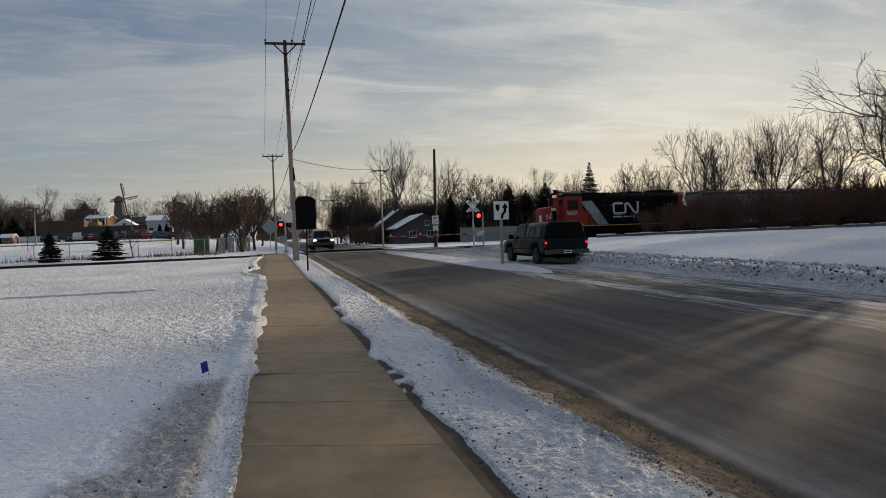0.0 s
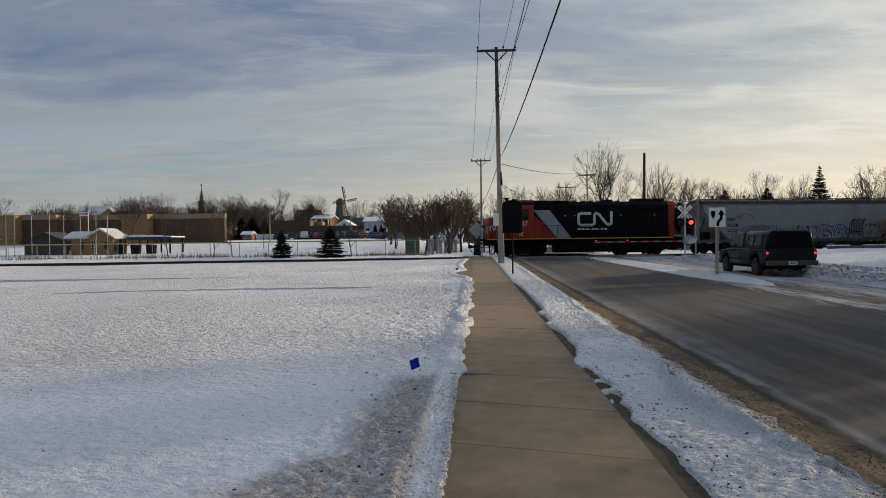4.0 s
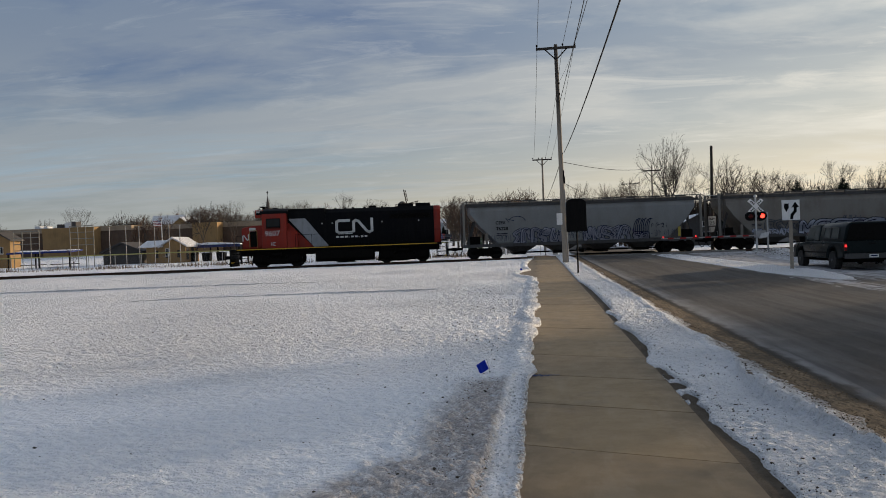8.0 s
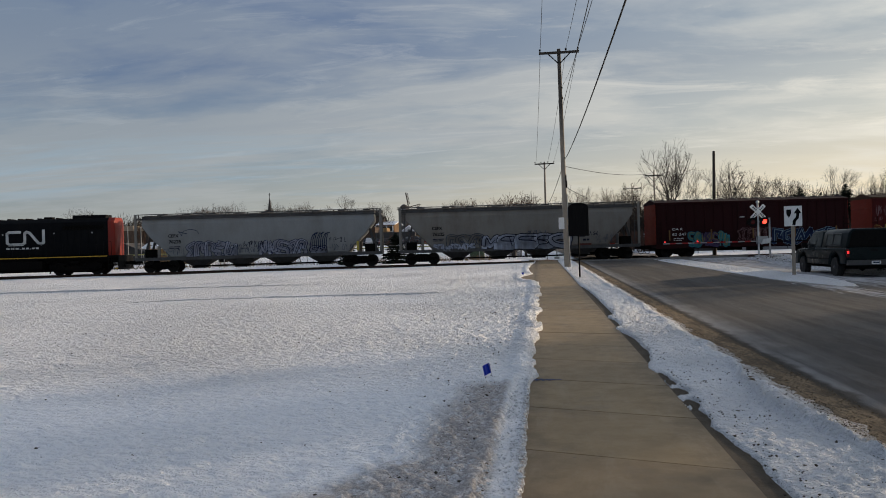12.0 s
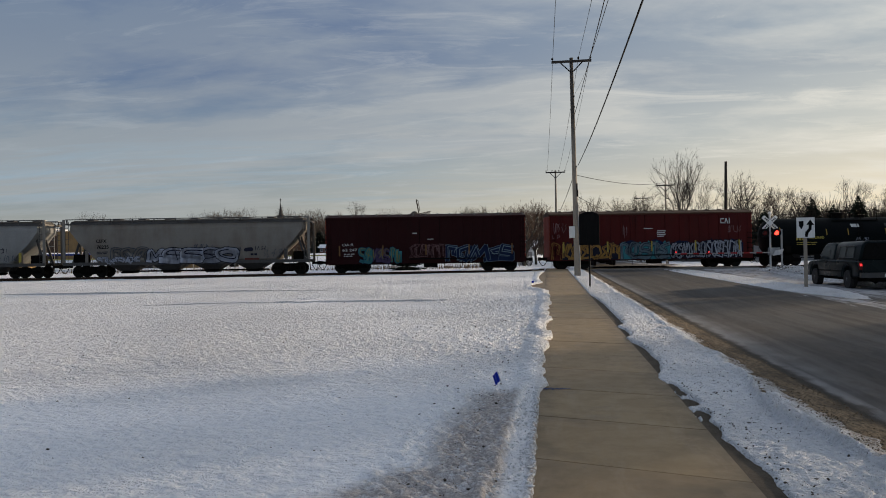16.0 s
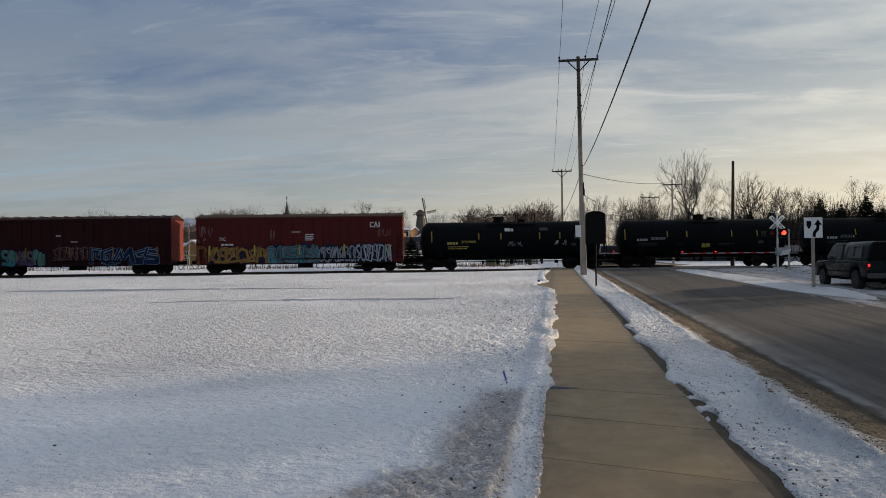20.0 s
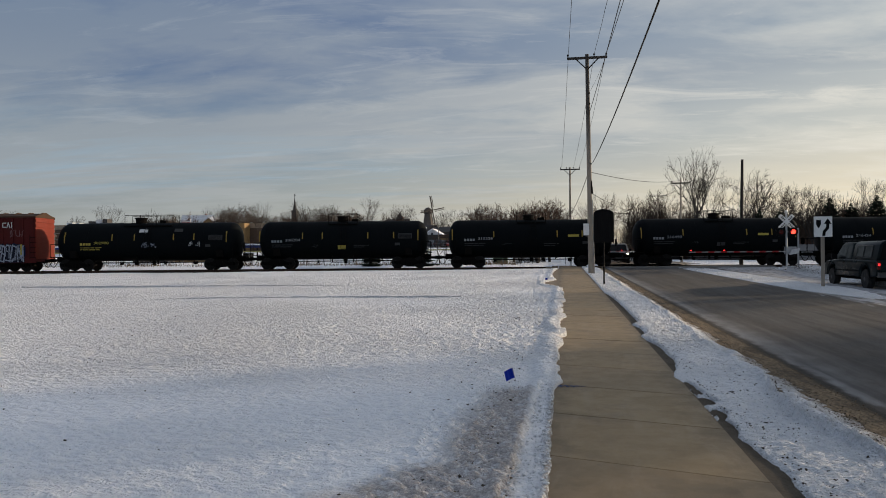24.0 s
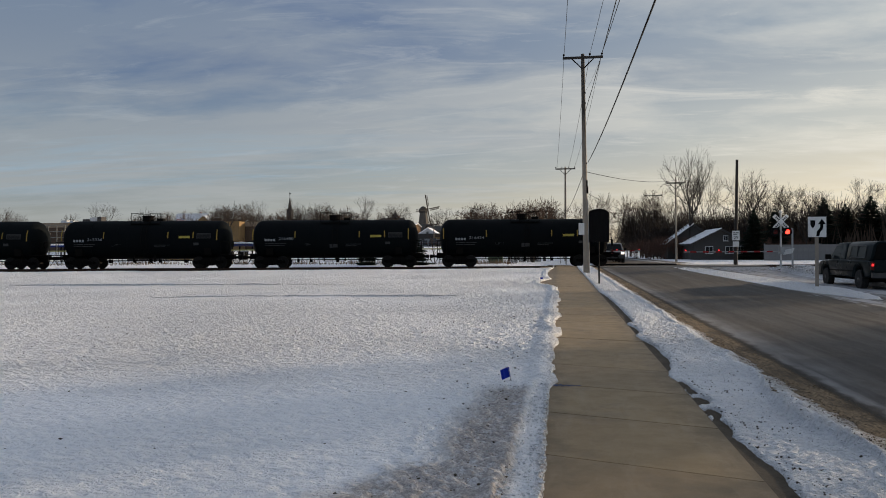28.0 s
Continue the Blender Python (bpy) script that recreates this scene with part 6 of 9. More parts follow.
def _mark(x, z, y):
    bm = B()
    ribbon(bm, [(x + 0.24, z + 0.15), (x, z + 0.15), (x, z - 0.15), (x + 0.24, z - 0.15)], 0.07, y)
    ribbon(bm, [(x + 0.32, z - 0.18), (x + 0.42, z + 0.18), (x + 0.55, z - 0.18)], 0.07, y)
    ribbon(bm, [(x + 0.68, z + 0.18), (x + 0.68, z - 0.18)], 0.08, y)
    return bm


TANK_TEXT = paint("tank_stencil_grey", (0.26, 0.265, 0.275), 0.7, amount=0.3, bump=0)
TANK_STRIP = paint("tank_reflector", (0.30, 0.20, 0.03), 0.6, amount=0.4, scale=3, bump=0)
TANK_DIM = paint("tank_dim_stencil", (0.045, 0.045, 0.045), 0.8, amount=0.4, bump=0)


def tankcar(mid, half, yellow_text, number, seed, last=False):
    C = thing("tank_car", "black tank wagon with yellow reflective strips" if not yellow_text else "long black tank wagon with yellow lettering and sprayed tags", "tank wagon", group="tank wagons")
    TRAIN.append((C, mid))
    h, r, zc = half, 1.52, 2.27
    part("tank", lathe(B(), [(0.02, -h), (0.55, -h + 0.06), (1.05, -h + 0.20), (1.36, -h + 0.42), (r, -h + 0.72), (r, -h + 0.74), (r + 0.006, -0.9), (r + 0.006, 0.9), (r, h - 0.74), (r, h - 0.72), (1.36, h - 0.42), (1.05, h - 0.20), (0.55, h - 0.06), (0.02, h)], 40, "x", (0, 0, zc)), TANK_BLACK, C, "glossy black cylindrical tank", True)
    for x in (-h * 0.62, -h * 0.3, 0.02, h * 0.32, h * 0.62):
        bm = B()
        lathe(bm, [(r + 0.002, x - 0.03), (r + 0.012, x - 0.02), (r + 0.012, x + 0.02), (r + 0.002, x + 0.03)], 40, "x", (0, 0, zc))
        part("weld_seam", bm, TANK_BLACK, C)
    # saddles and stub sills
    for e in (-1, 1):
        xb = e * (h - 1.55)
        prism_pts = [(-1.35, 1.05), (1.35, 1.05), (1.45, 1.6), (1.1, 1.25), (0, 0.95), (-1.1, 1.25), (-1.45, 1.6)]
        part("saddle", prism(B(), prism_pts, "x", xb - 0.25, xb + 0.25), UNDER, C)
        part("stub_sill", blk(B(), min(xb - e * 1.2, e * (h + 0.25)), max(xb - e * 1.2, e * (h + 0.25)), -0.3, 0.3, 0.68, 1.08), UNDER, C)
        part("end_platform", blk(B(), min(e * (h - 0.55), e * (h + 0.25)), max(e * (h - 0.55), e * (h + 0.25)), -1.45, 1.45, 1.05, 1.12), UNDER, C)
        bm = B()
        for y in (-1.42, 1.42):
            tube(bm, (e * (h + 0.2), y, 1.1), (e * (h + 0.2), y, 2.1), 0.02, n=5)
            tube(bm, (e * (h - 0.5), y, 0.55), (e * (h - 0.5), y, 2.1), 0.02, n=5)
            tube(bm, (e * (h - 0.5), y, 2.1), (e * (h + 0.2), y, 2.1), 0.02, n=5)
            rungs(bm, min(e * (h - 0.5), e * (h + 0.05)), max(e * (h - 0.5), e * (h + 0.05)), y, [0.6, 0.9])
        tube(bm, (e * (h + 0.2), -1.42, 2.1), (e * (h + 0.2), 1.42, 2.1), 0.02, n=5)
        part("end_rail", bm, UNDER, C)
        coupler(C, e * (h + 0.1), e)
    part("brake_wheel", tube(B(), (h + 0.2, -0.6, 1.9), (h + 0.25, -0.6, 1.9), 0.28, n=14), UNDER, C)
    # manway, valves and top platform
    wide = 1.9 if yellow_text else 1.15
    part("manway", lathe(B(), [(0.42, r - 0.05), (0.42, r + 0.32), (0.50, r + 0.33), (0.50, r + 0.40), (0.2, r + 0.44)], 16, "z", (-0.1 if not yellow_text else -0.9, 0, zc)), UNDER, C)
    part("valve_cover", soften(blk(B(), 0.65, 1.15, -0.25, 0.25, zc + r - 0.05, zc + r + 0.18), 0.04, 1), UNDER, C)
    for y in (-0.75, 0.75):
        for posts, xa, xb in (((-wide, -wide * 0.35), -wide, -0.2 if not yellow_text else wide * 0.25), ((wide * 0.3, wide), 0.35 if not yellow_text else wide * 0.3, wide)):
            bm = B()
            for x in posts:
                tube(bm, (x, y, zc + r - 0.25), (x, y, zc + r + 0.58), 0.022, n=5)
            tube(bm, (xa, y, zc + r + 0.58), (xb, y, zc + r + 0.58), 0.022, n=5)
            part("platform_rail", bm, UNDER, C)
    for y0, y1 in ((-1.0, -0.55), (0.55, 1.0)):
        part("top_platform", blk(B(), -wide, wide, y0, y1, zc + r - 0.28, zc + r - 0.24), UNDER, C)
    for s in (-1, 1):
        bm = B()
        for x in (-0.2, 0.2):
            last_p = None
            for i in range(8):
                a = radians(-25 + 85 * i / 7)
                p = (x + 0.1, s * (r + 0.10) * math.cos(a), zc + (r + 0.10) * math.sin(a))
                if last_p:
                    tube(bm, last_p, p, 0.018, n=5)
                last_p = p
        for i in range(8):
            a = radians(-25 + 85 * i / 7)
            tube(bm, (-0.1, s * (r + 0.1) * math.cos(a), zc + (r + 0.1) * math.sin(a)), (0.3, s * (r + 0.1) * math.cos(a), zc + (r + 0.1) * math.sin(a)), 0.014, n=5)
        part("side_ladder", bm, UNDER, C)
    # pipes below
    bm = tube(B(), (-h + 2.2, -0.55, 0.62), (h - 2.2, -0.55, 0.62), 0.04, n=6)
    rng = random.Random(seed)
    for k in range(9):
        x = -h + 2.6 + k * (2 * h - 5.2) / 8
        tube(bm, (x, -0.55, 0.62), (x, -0.5, 0.95), 0.03, n=5)
        if rng.random() < 0.6:
            blk(bm, x, x + rng.uniform(0.08, 0.3), -0.75, -0.4, 0.45, 0.7)
    part("brake_pipe", bm, UNDER, C)
    bm = tube(B(), (0.1, 0, 0.42), (0.1, 0, 0.8), 0.14, n=10)
    blk(bm, -0.9, 0.9, -1.2, -0.9, 0.5, 0.54)
    blk(bm, -0.85, -0.8, -1.2, -0.9, 0.5, 1.05)
    blk(bm, 0.8, 0.85, -1.2, -0.9, 0.5, 1.05)
    part("bottom_outlet", bm, UNDER, C)
    # markings, bent to the tank's side
    def on_side(dz):
        return -math.sqrt(max(0.05, (r + 0.016) ** 2 - dz * dz))

    def plate(x0, x1, dz0, dz1, mat, name, label=""):
        bm_ = B()
        steps = 4
        prev = None
        for i in range(steps + 1):
            dz = dz0 + (dz1 - dz0) * i / steps
            pair = [bm_.verts.new((x, on_side(dz), zc + dz)) for x in (x0, x1)]
            if prev:
                bm_.faces.new((prev[0], prev[1], pair[1], pair[0]))
            prev = pair
        return part(name, bm_, mat, C, label)

    strips = [-h + 0.28, -h * 0.46, -h * 0.23, h * 0.30, h * 0.60, h - 0.78] if not yellow_text else [-h + 0.95, -h * 0.36, -h * 0.12, h * 0.30, h * 0.52, h - 0.95]
    for i, x in enumerate(strips):
        if number in ("215336", "216490", "216424") and i == 2:
            continue
        tall = 0.42 if i in (0, 5) else 0.25
        plate(x - 0.04, x + 0.04, 0.35 - tall, 0.35 + tall, TANK_STRIP, "reflector", "yellow reflective strip")
    tmat = DULL_YELLOW if yellow_text else TANK_TEXT
    text_z = 0.02 if not yellow_text else -0.08
    x0 = -h + 1.15 if not yellow_text else -h + 2.1
    bars(C, x0 + 0.06, zc + text_z - 0.19, ((0.16, 0.16, 0.16, 0.16),), 0.18, 0.05, tmat, -1.545, "owner_bar")
    side_letters(number, x0 + 1.72, zc + text_z, 1.16, 0.20, tmat, C, -1.545)
    bars(C, x0 + 0.1, zc + text_z - 0.40, [[0.15, 0.5, 0.3, 0.5], [0.12, 0.4, 0.5, 0.3]], 0.05, 0.10, TANK_DIM if not yellow_text else DULL_YELLOW, -1.54)
    if yellow_text:
        plate(-0.55, 0.12, 0.72, 0.98, CREAM, "data_plate")
        plate(2.2, 2.85, 0.75, 1.0, TANK_DIM, "data_plate")
        tag(C, -0.4, 0.9, zc - 0.45, zc - 0.1, G_PALE, -1.56, 71, 0.03)
        tag(C, 3.2, 4.2, zc - 0.4, zc - 0.05, CREAM, -1.56, 72, 0.03)
    else:
        plate(h * 0.43, h * 0.56, 0.10, 0.28, DULL_YELLOW if number != "208204" else TANK_BLACK, "data_plate")
        if number != "215336":
            plate(-0.35, 0.30, -0.72, -0.42, TANK_DIM if number != "208204" else DULL_YELLOW, "data_plate")
        bars(C, 0.9, zc - 0.45, [[0.3, 0.6, 0.2], [0.5, 0.3]], 0.04, 0.09, TANK_DIM, -1.55)
        tag(C, -h * 0.38, -h * 0.26, zc - 0.55, zc - 0.35, TANK_DIM, -1.56, 80 + seed, 0.02)
    plate(h - 2.35, h - 1.25, 0.08, 0.48, TANK_DIM, "stencil_panel", "grey stencilled panel")
    for k in range(4):
        part("stencil_bar", blk(B(), h - 2.3, h - 1.3, -1.545, -1.52, zc + 0.12 + 0.09 * k, zc + 0.15 + 0.09 * k), TANK_BLACK, C)
    plate(h - 2.6, h - 2.2, -0.45, -0.25, TANK_DIM, "data_plate")
    bogie(C, -h + 1.55, 1.78, 0.46)
    bogie(C, h - 1.55, 1.78, 0.46)
    if last:
        part("end_marker", blk(B(), h + 0.3, h + 0.42, -0.2, 0.2, 0.95, 1.3), RED_DARK, C, "end-of-train marker")
    return C


locomotive(5.51)
hopper(24.78, "76228", 1)
hopper(45.2, "76225", 2)
boxcar(63.81, 7.85, BOX_DARK, False)
boxcar(81.61, 8.08, BOX_RED, True)
tankcar(98.25, 7.25, True, "302980", 1)
tankcar(113.6, 6.72, False, "208204", 2)
tankcar(128.5, 6.55, False, "215336", 3)
tankcar(143.4, 6.6, False, "216490", 4)
tankcar(158.45, 6.75, False, "216424", 5, True)

# ---- street furniture ----
def utility_pole(x, y, z0, z1, r, lean=(0, 0), arm=1.1, arm_z=None, label="weathered wooden utility pole with a crossarm", extra=True, mat=None, three=False):
    P = thing("utility_pole", label, "utility pole", Matrix.Translation((x, y, z0)), group="utility poles")
    mat = mat or POLE_WOOD
    h = z1 - z0
    bm = tube(B(), (0, 0, -0.5), (lean[0], lean[1], h), r, r * 0.62, 12)
    part("shaft", bm, mat, P, "", True)
    if arm:
        az = (arm_z or z1 - 0.15) - z0
        cx = lean[0] * az / h
        part("crossarm", soften(blk(B(), cx - arm, cx + arm, lean[1] - 0.16, lean[1] - 0.06, az - 0.06, az + 0.07), 0.01, 1), DARK_WOOD, P)
        bm = B()
        for s in (-1, 1):
            tube(bm, (cx + s * 0.05, lean[1] - 0.14, az - 0.62), (cx + s * 0.62, lean[1] - 0.14, az - 0.05), 0.034, n=5)
        part("brace", bm, UNDER, P)
        for k in (-0.95, -0.35, 0.35, 0.95):
            if (not extra and abs(k) < 0.5) or (three and k == -0.35):
                continue
            bm = tube(B(), (cx + k * arm, lean[1] - 0.11, az + 0.06), (cx + k * arm, lean[1] - 0.11, az + 0.17), 0.022, n=6)
            lathe(bm, [(0.03, 0.13), (0.065, 0.15), (0.05, 0.18), (0.06, 0.21), (0.03, 0.25)], 8, "z", (cx + k * arm, lean[1] - 0.11, az))
            part("insulator", bm, UNDER, P)
    return P


P1 = utility_pole(1.53, 43.0, 0.33, 12.78, 0.165, (-0.13, 0), 1.12, 12.55, mat=POLE_BACKLIT, three=True)
bm = soften(blk(B(), -0.42, -0.10, -0.20, -0.17, 2.20, 2.86), 0.01, 1)
part("pole_sign", bm, SIGN_WHITE, P1, "pale sign plate on the pole")
part("pole_sign", soften(blk(B(), 0.13, 0.2, -0.2, -0.16, 2.2, 2.8), 0.01, 1), SIGN_WHITE, P1)
bm = B()
for z, w in ((4.55, 0.10), (4.9, 0.07), (6.2, 0.06), (9.6, 0.05), (10.2, 0.05)):
    blk(bm, 0.08 - 0.13 * z / 12.4, 0.08 - 0.13 * z / 12.4 + w, -0.12, 0.04, z, z + 0.3 * (z < 5) + 0.08)
part("cable_clamp", bm, UNDER, P1)
bm = tube(B(), (0.17, -0.06, 0.0), (0.10, -0.06, 4.2), 0.03, n=6)
part("conduit", bm, GALV, P1)
utility_pole(0.80, 85.0, 0.45, 11.1, 0.15, (0.02, 0), 1.1, 10.85)
utility_pole(1.9, -1.5, -0.05, 12.7, 0.165, (0, 0), 1.35, 12.5)
P3 = utility_pole(14.75, 66.0, 0.5, 9.25, 0.17, (0.18, 0), 0, None, "bare brown wooden pole with a speed sign", False, DARK_WOOD)
utility_pole(12.05, 80.0, 0.5, 9.2, 0.12, (-0.02, 0), 0.95, 8.6, extra=False)
utility_pole(15.85, 130.0, 0.6, 11.3, 0.15, (0, 0), 1.5, 10.9, extra=False)
utility_pole(15.0, 190.0, 0.6, 11.5, 0.15, (0, 0), 1.4, 11.0, extra=False)
# speed sign on the brown pole
bm = soften(blk(B(), -0.30, 0.30, -0.21, -0.19, 1.95, 2.75), 0.02, 1)
ss = part("speed_sign", bm, SIGN_WHITE, P3, "white speed limit sign")
lettering("25", 0.36, 0.26, SIGN_BLACK, ss, Matrix.Translation((0, -0.215, 2.18)) @ NEAR)
bars(ss, -0.22, 2.55, [[0.16, 0.22], [0.3]], 0.06, 0.06, SIGN_BLACK, -0.213)
part("lower_sign", soften(blk(B(), -0.25, 0.25, -0.21, -0.19, 1.4, 1.85), 0.02, 1), SIGN_WHITE, P3)


def cable(name, a, b, sag, r, label, n=18):
    a, b = Vector(a), Vector(b)
    bm = B()
    pts = [a.lerp(b, i / n) - Vector((0, 0, sag * 4 * (i / n) * (1 - i / n))) for i in range(n + 1)]
    side = (b - a).cross(Vector((0, 0, 1))).normalized() * r
    rise = Vector((0, 0, r))
    rings = [[bm.verts.new(p + o) for o in (side, rise, -side, -rise)] for p in pts]
    for p, q in zip(rings, rings[1:]):
        for i in range(4):
            bm.faces.new((p[i], p[(i + 1) % 4], q[(i + 1) % 4], q[i]))
    bm.faces.new(rings[0])
    bm.faces.new(rings[-1])
    bmesh.ops.recalc_face_normals(bm, faces=bm.faces[:])
    solid(name, bm, SIGN_BLACK, label, "overhead cable", group="overhead cables")


for xa, xb, xc in ((0.36, 0.62, -0.1), (1.80, 2.37, 1.2), (2.46, 3.18, 1.85)):
    cable("power_line", (xa, 42.9, 12.75), (xb, -1.6, 12.72), 0.55, 0.011 if xa < 2 else 0.016, "thin black power conductor between poles")
    cable("power_line", (xa, 42.9, 12.75), (xc, 84.9, 11.05), 0.5, 0.011, "thin black power conductor between poles")
cable("telephone_cable", (1.66, 42.9, 6.62), (1.78, -1.6, 6.6), 0.45, 0.020, "thick black telephone cable hung below the conductors")
cable("telephone_cable", (1.55, 43.1, 9.6), (1.95, -1.6, 9.5), 0.4, 0.015, "black neutral cable between poles")
cable("telephone_cable", (1.6, 43.1, 6.6), (0.85, 84.9, 6.0), 0.4, 0.02, "thick black telephone cable hung below the conductors")
cable("service_cable", (1.6, 43.1, 6.1), (12.0, 79.9, 8.9), 0.35, 0.016, "service cable crossing the road")
cable("service_cable", (1.6, 43.1, 4.9), (15.8, 129.9, 8.6), 0.9, 0.016, "service cable crossing the road")
for xo in (-0.9, 0.9):
    cable("power_line", (12.0 + xo, 80, 8.75), (15.85 + xo, 130, 11.1), 0.4, 0.012, "thin power conductor over the far street")
    cable("power_line", (15.85 + xo, 130, 11.1), (15.0 + xo, 190, 11.2), 0.5, 0.014, "thin power conductor over the far street")


# black arched sign seen from behind
S = thing("arched_sign", "black arched sign on a slim black post, seen from behind", "sign", Matrix.Translation((1.60, 31.0, 0.22)))
arc = [(-0.41 , 1.75), (0.41, 1.75), (0.41, 2.92)] + [(0.41 * math.cos(a), 2.92 + 0.19 * math.sin(a)) for a in [math.pi * i / 10 for i in range(1, 10)]] + [(-0.41, 2.92)]
part("panel", soften(prism(B(), arc, "y", -0.02, 0.02), 0.008, 1), SIGN_BLACK, S)
part("post", tube(B(), (0, 0.05, -0.4), (0, 0.05, 2.8), 0.034, n=10), SIGN_BLACK, S)
part("bracket", blk(B(), -0.3, 0.3, 0.02, 0.06, 1.95, 2.0), SIGN_BLACK, S)

# keep-right sign on the island
cable("jumper", (2.40, 42.95, 12.5), (1.56, 43.0, 10.7), 0.12, 0.014, "short drooping jumper wire from the crossarm", 8)
K = thing("traffic_sign", "white traffic sign with a black bent arrow on timber post", "road sign", Matrix.Translation((10.14, 31.6, 0.16)))
part("post", soften(blk(B(), -0.055, 0.055, 0.0, 0.11, -0.3, 2.2), 0.01, 1), POLE_WOOD, K)
part("panel", soften(blk(B(), -0.34, 0.34, -0.03, 0.0, 1.95, 2.76), 0.012, 1), SIGN_WHITE, K)
bm = B()
bm.faces.new([bm.verts.new((x, -0.034, z)) for x, z in ((-0.26, 2.62), (-0.26, 2.45), (-0.17, 2.28), (-0.08, 2.45), (-0.08, 2.62))])
part("shield", bm, SIGN_BLACK, K, "black island symbol")
bm = B()
ribbon(bm, [(0.02, 2.02), (0.04, 2.16), (0.16, 2.30), (0.17, 2.46)], 0.115, -0.034)
bm.faces.new([bm.verts.new((x, -0.034, z)) for x, z in ((0.02, 2.46), (0.32, 2.46), (0.17, 2.68))])
part("arrow", bm, SIGN_BLACK, K, "black bent arrow")


GATE_RED = paint("gate_red", (0.30, 0.016, 0.016), 0.4, amount=0.2, bump=0)


ARM_WHITE = paint("gate_arm_white", (0.34, 0.33, 0.32), 0.7, amount=0.4, scale=2, bump=0)


def crossing_signal(m, flip, arm_len, lit):
    """Mast with crossbuck, a pair of flashers each way, and a striped gate arm lowered across the lane."""
    S_ = thing("crossing_signal", "silver railway crossing signal with crossbuck and lowered gate", "crossing signal", m, group="crossing signals")
    part("mast", tube(B(), (0, 0, -0.3), (0, 0, 3.75), 0.06, n=12), SILVER, S_)
    part("base", soften(blk(B(), -0.22, 0.22, -0.22, 0.22, -0.3, 0.16), 0.03, 1), SILVER, S_)
    for s in (1, -1):
        bm = B()
        blk(bm, -0.60, 0.60, -0.10, -0.075, -0.11, 0.11)
        bmesh.ops.transform(bm, matrix=Matrix.Translation((0, -0.012 * s, 3.12)) @ pose(0, 0, 0, 0, 45 * s, 0), verts=bm.verts[:])
        board = part("crossbuck_board", soften(bm, 0.008, 1), SIGN_WHITE, S_, "white crossbuck board")
        for k in (-0.44, -0.32, -0.2, 0.2, 0.32, 0.44):
            bm = blk(B(), k - 0.035, k + 0.035, -0.105, -0.10, -0.055, 0.055)
            bmesh.ops.transform(bm, matrix=Matrix.Translation((0, -0.012 * s - 0.003, 3.12)) @ pose(0, 0, 0, 0, 45 * s, 0), verts=bm.verts[:])
            part("board_letter", bm, SIGN_BLACK, board)
        bm = B()
        blk(bm, -0.60, 0.60, 0.075, 0.10, -0.11, 0.11)
        bmesh.ops.transform(bm, matrix=Matrix.Translation((0, 0.012 * s, 3.12)) @ pose(0, 0, 0, 0, 45 * s, 0), verts=bm.verts[:])
        part("rear_board", soften(bm, 0.008, 1), SIGN_WHITE, S_, "white crossbuck board facing back")
    part("lamp_bar", tube(B(), (-0.42, 0, 2.44), (0.42, 0, 2.44), 0.035, n=8), SILVER, S_)
    for s in (-1, 1):
        lamp = part("flasher", tube(B(), (s * 0.38, -0.16, 2.44), (s * 0.38, -0.13, 2.44), 0.30, n=24), SIGN_BLACK, S_, "round black flasher backing")
        part("housing", tube(B(), (s * 0.38, -0.13, 2.44), (s * 0.38, 0.14, 2.44), 0.14, n=14), SIGN_BLACK, lamp)
        bm = B()
        for i in range(9):
            a0, a1 = math.pi * i / 9, math.pi * (i + 1) / 9
            p = [(s * 0.38 + 0.17 * math.cos(a), y, 2.44 + 0.17 * math.sin(a)) for a, y in ((a0, -0.16), (a1, -0.16), (a1, -0.42), (a0, -0.42))]
            bm.faces.new([bm.verts.new(q) for q in p])
        part("hood", bm, SIGN_BLACK, lamp)
        part("lens", tube(B(), (s * 0.38, -0.185, 2.44), (s * 0.38, -0.16, 2.44), 0.15, n=20), RED_LAMP if s == lit else RED_DARK, lamp, "lit red flasher lens" if s == lit else "dark red flasher lens")
        part("rear_backing", tube(B(), (s * 0.38, 0.14, 2.44), (s * 0.38, 0.17, 2.44), 0.30, n=24), SIGN_BLACK, lamp)
    part("mechanism", soften(blk(B(), -0.1, 0.55, -0.28, 0.22, 0.95, 1.45), 0.03, 1), GALV, S_, "grey gate mechanism box")
    bm = prism(B(), [(0.05, 0.9), (0.6, 1.0), (0.75, 1.35), (0.2, 1.25)], "y", -0.42, -0.32)
    part("counterweight", soften(bm, 0.02, 1), SILVER, S_)
    part("relay_case", soften(blk(B(), 0.80, 0.90, 0.35, 0.45, -0.2, 2.7), 0.02, 1), GALV, S_, "grey side mast")
    part("bell", lathe(B(), [(0.05, 3.7), (0.13, 3.75), (0.1, 3.85), (0.03, 3.89)], 12, "z"), SILVER, S_)
    arm = part("gate_arm", soften(blk(B(), -arm_len, -0.1, -0.365, -0.335, 1.095, 1.165), 0.006, 1), ARM_WHITE, S_, "grimy white gate arm with red bands")
    k = 0.6
    while k < arm_len - 0.3:
        part("red_band", blk(B(), -k - 0.4, -k, -0.374, -0.326, 1.082, 1.178), GATE_RED, arm)
        k += 0.82
    for i, u in enumerate((0.98, 0.64)):
        part("arm_light", tube(B(), (-arm_len * u, -0.40, 1.24), (-arm_len * u, -0.30, 1.24), 0.045, n=10), RED_TAIL, arm, "small red gate lamp")
    return S_


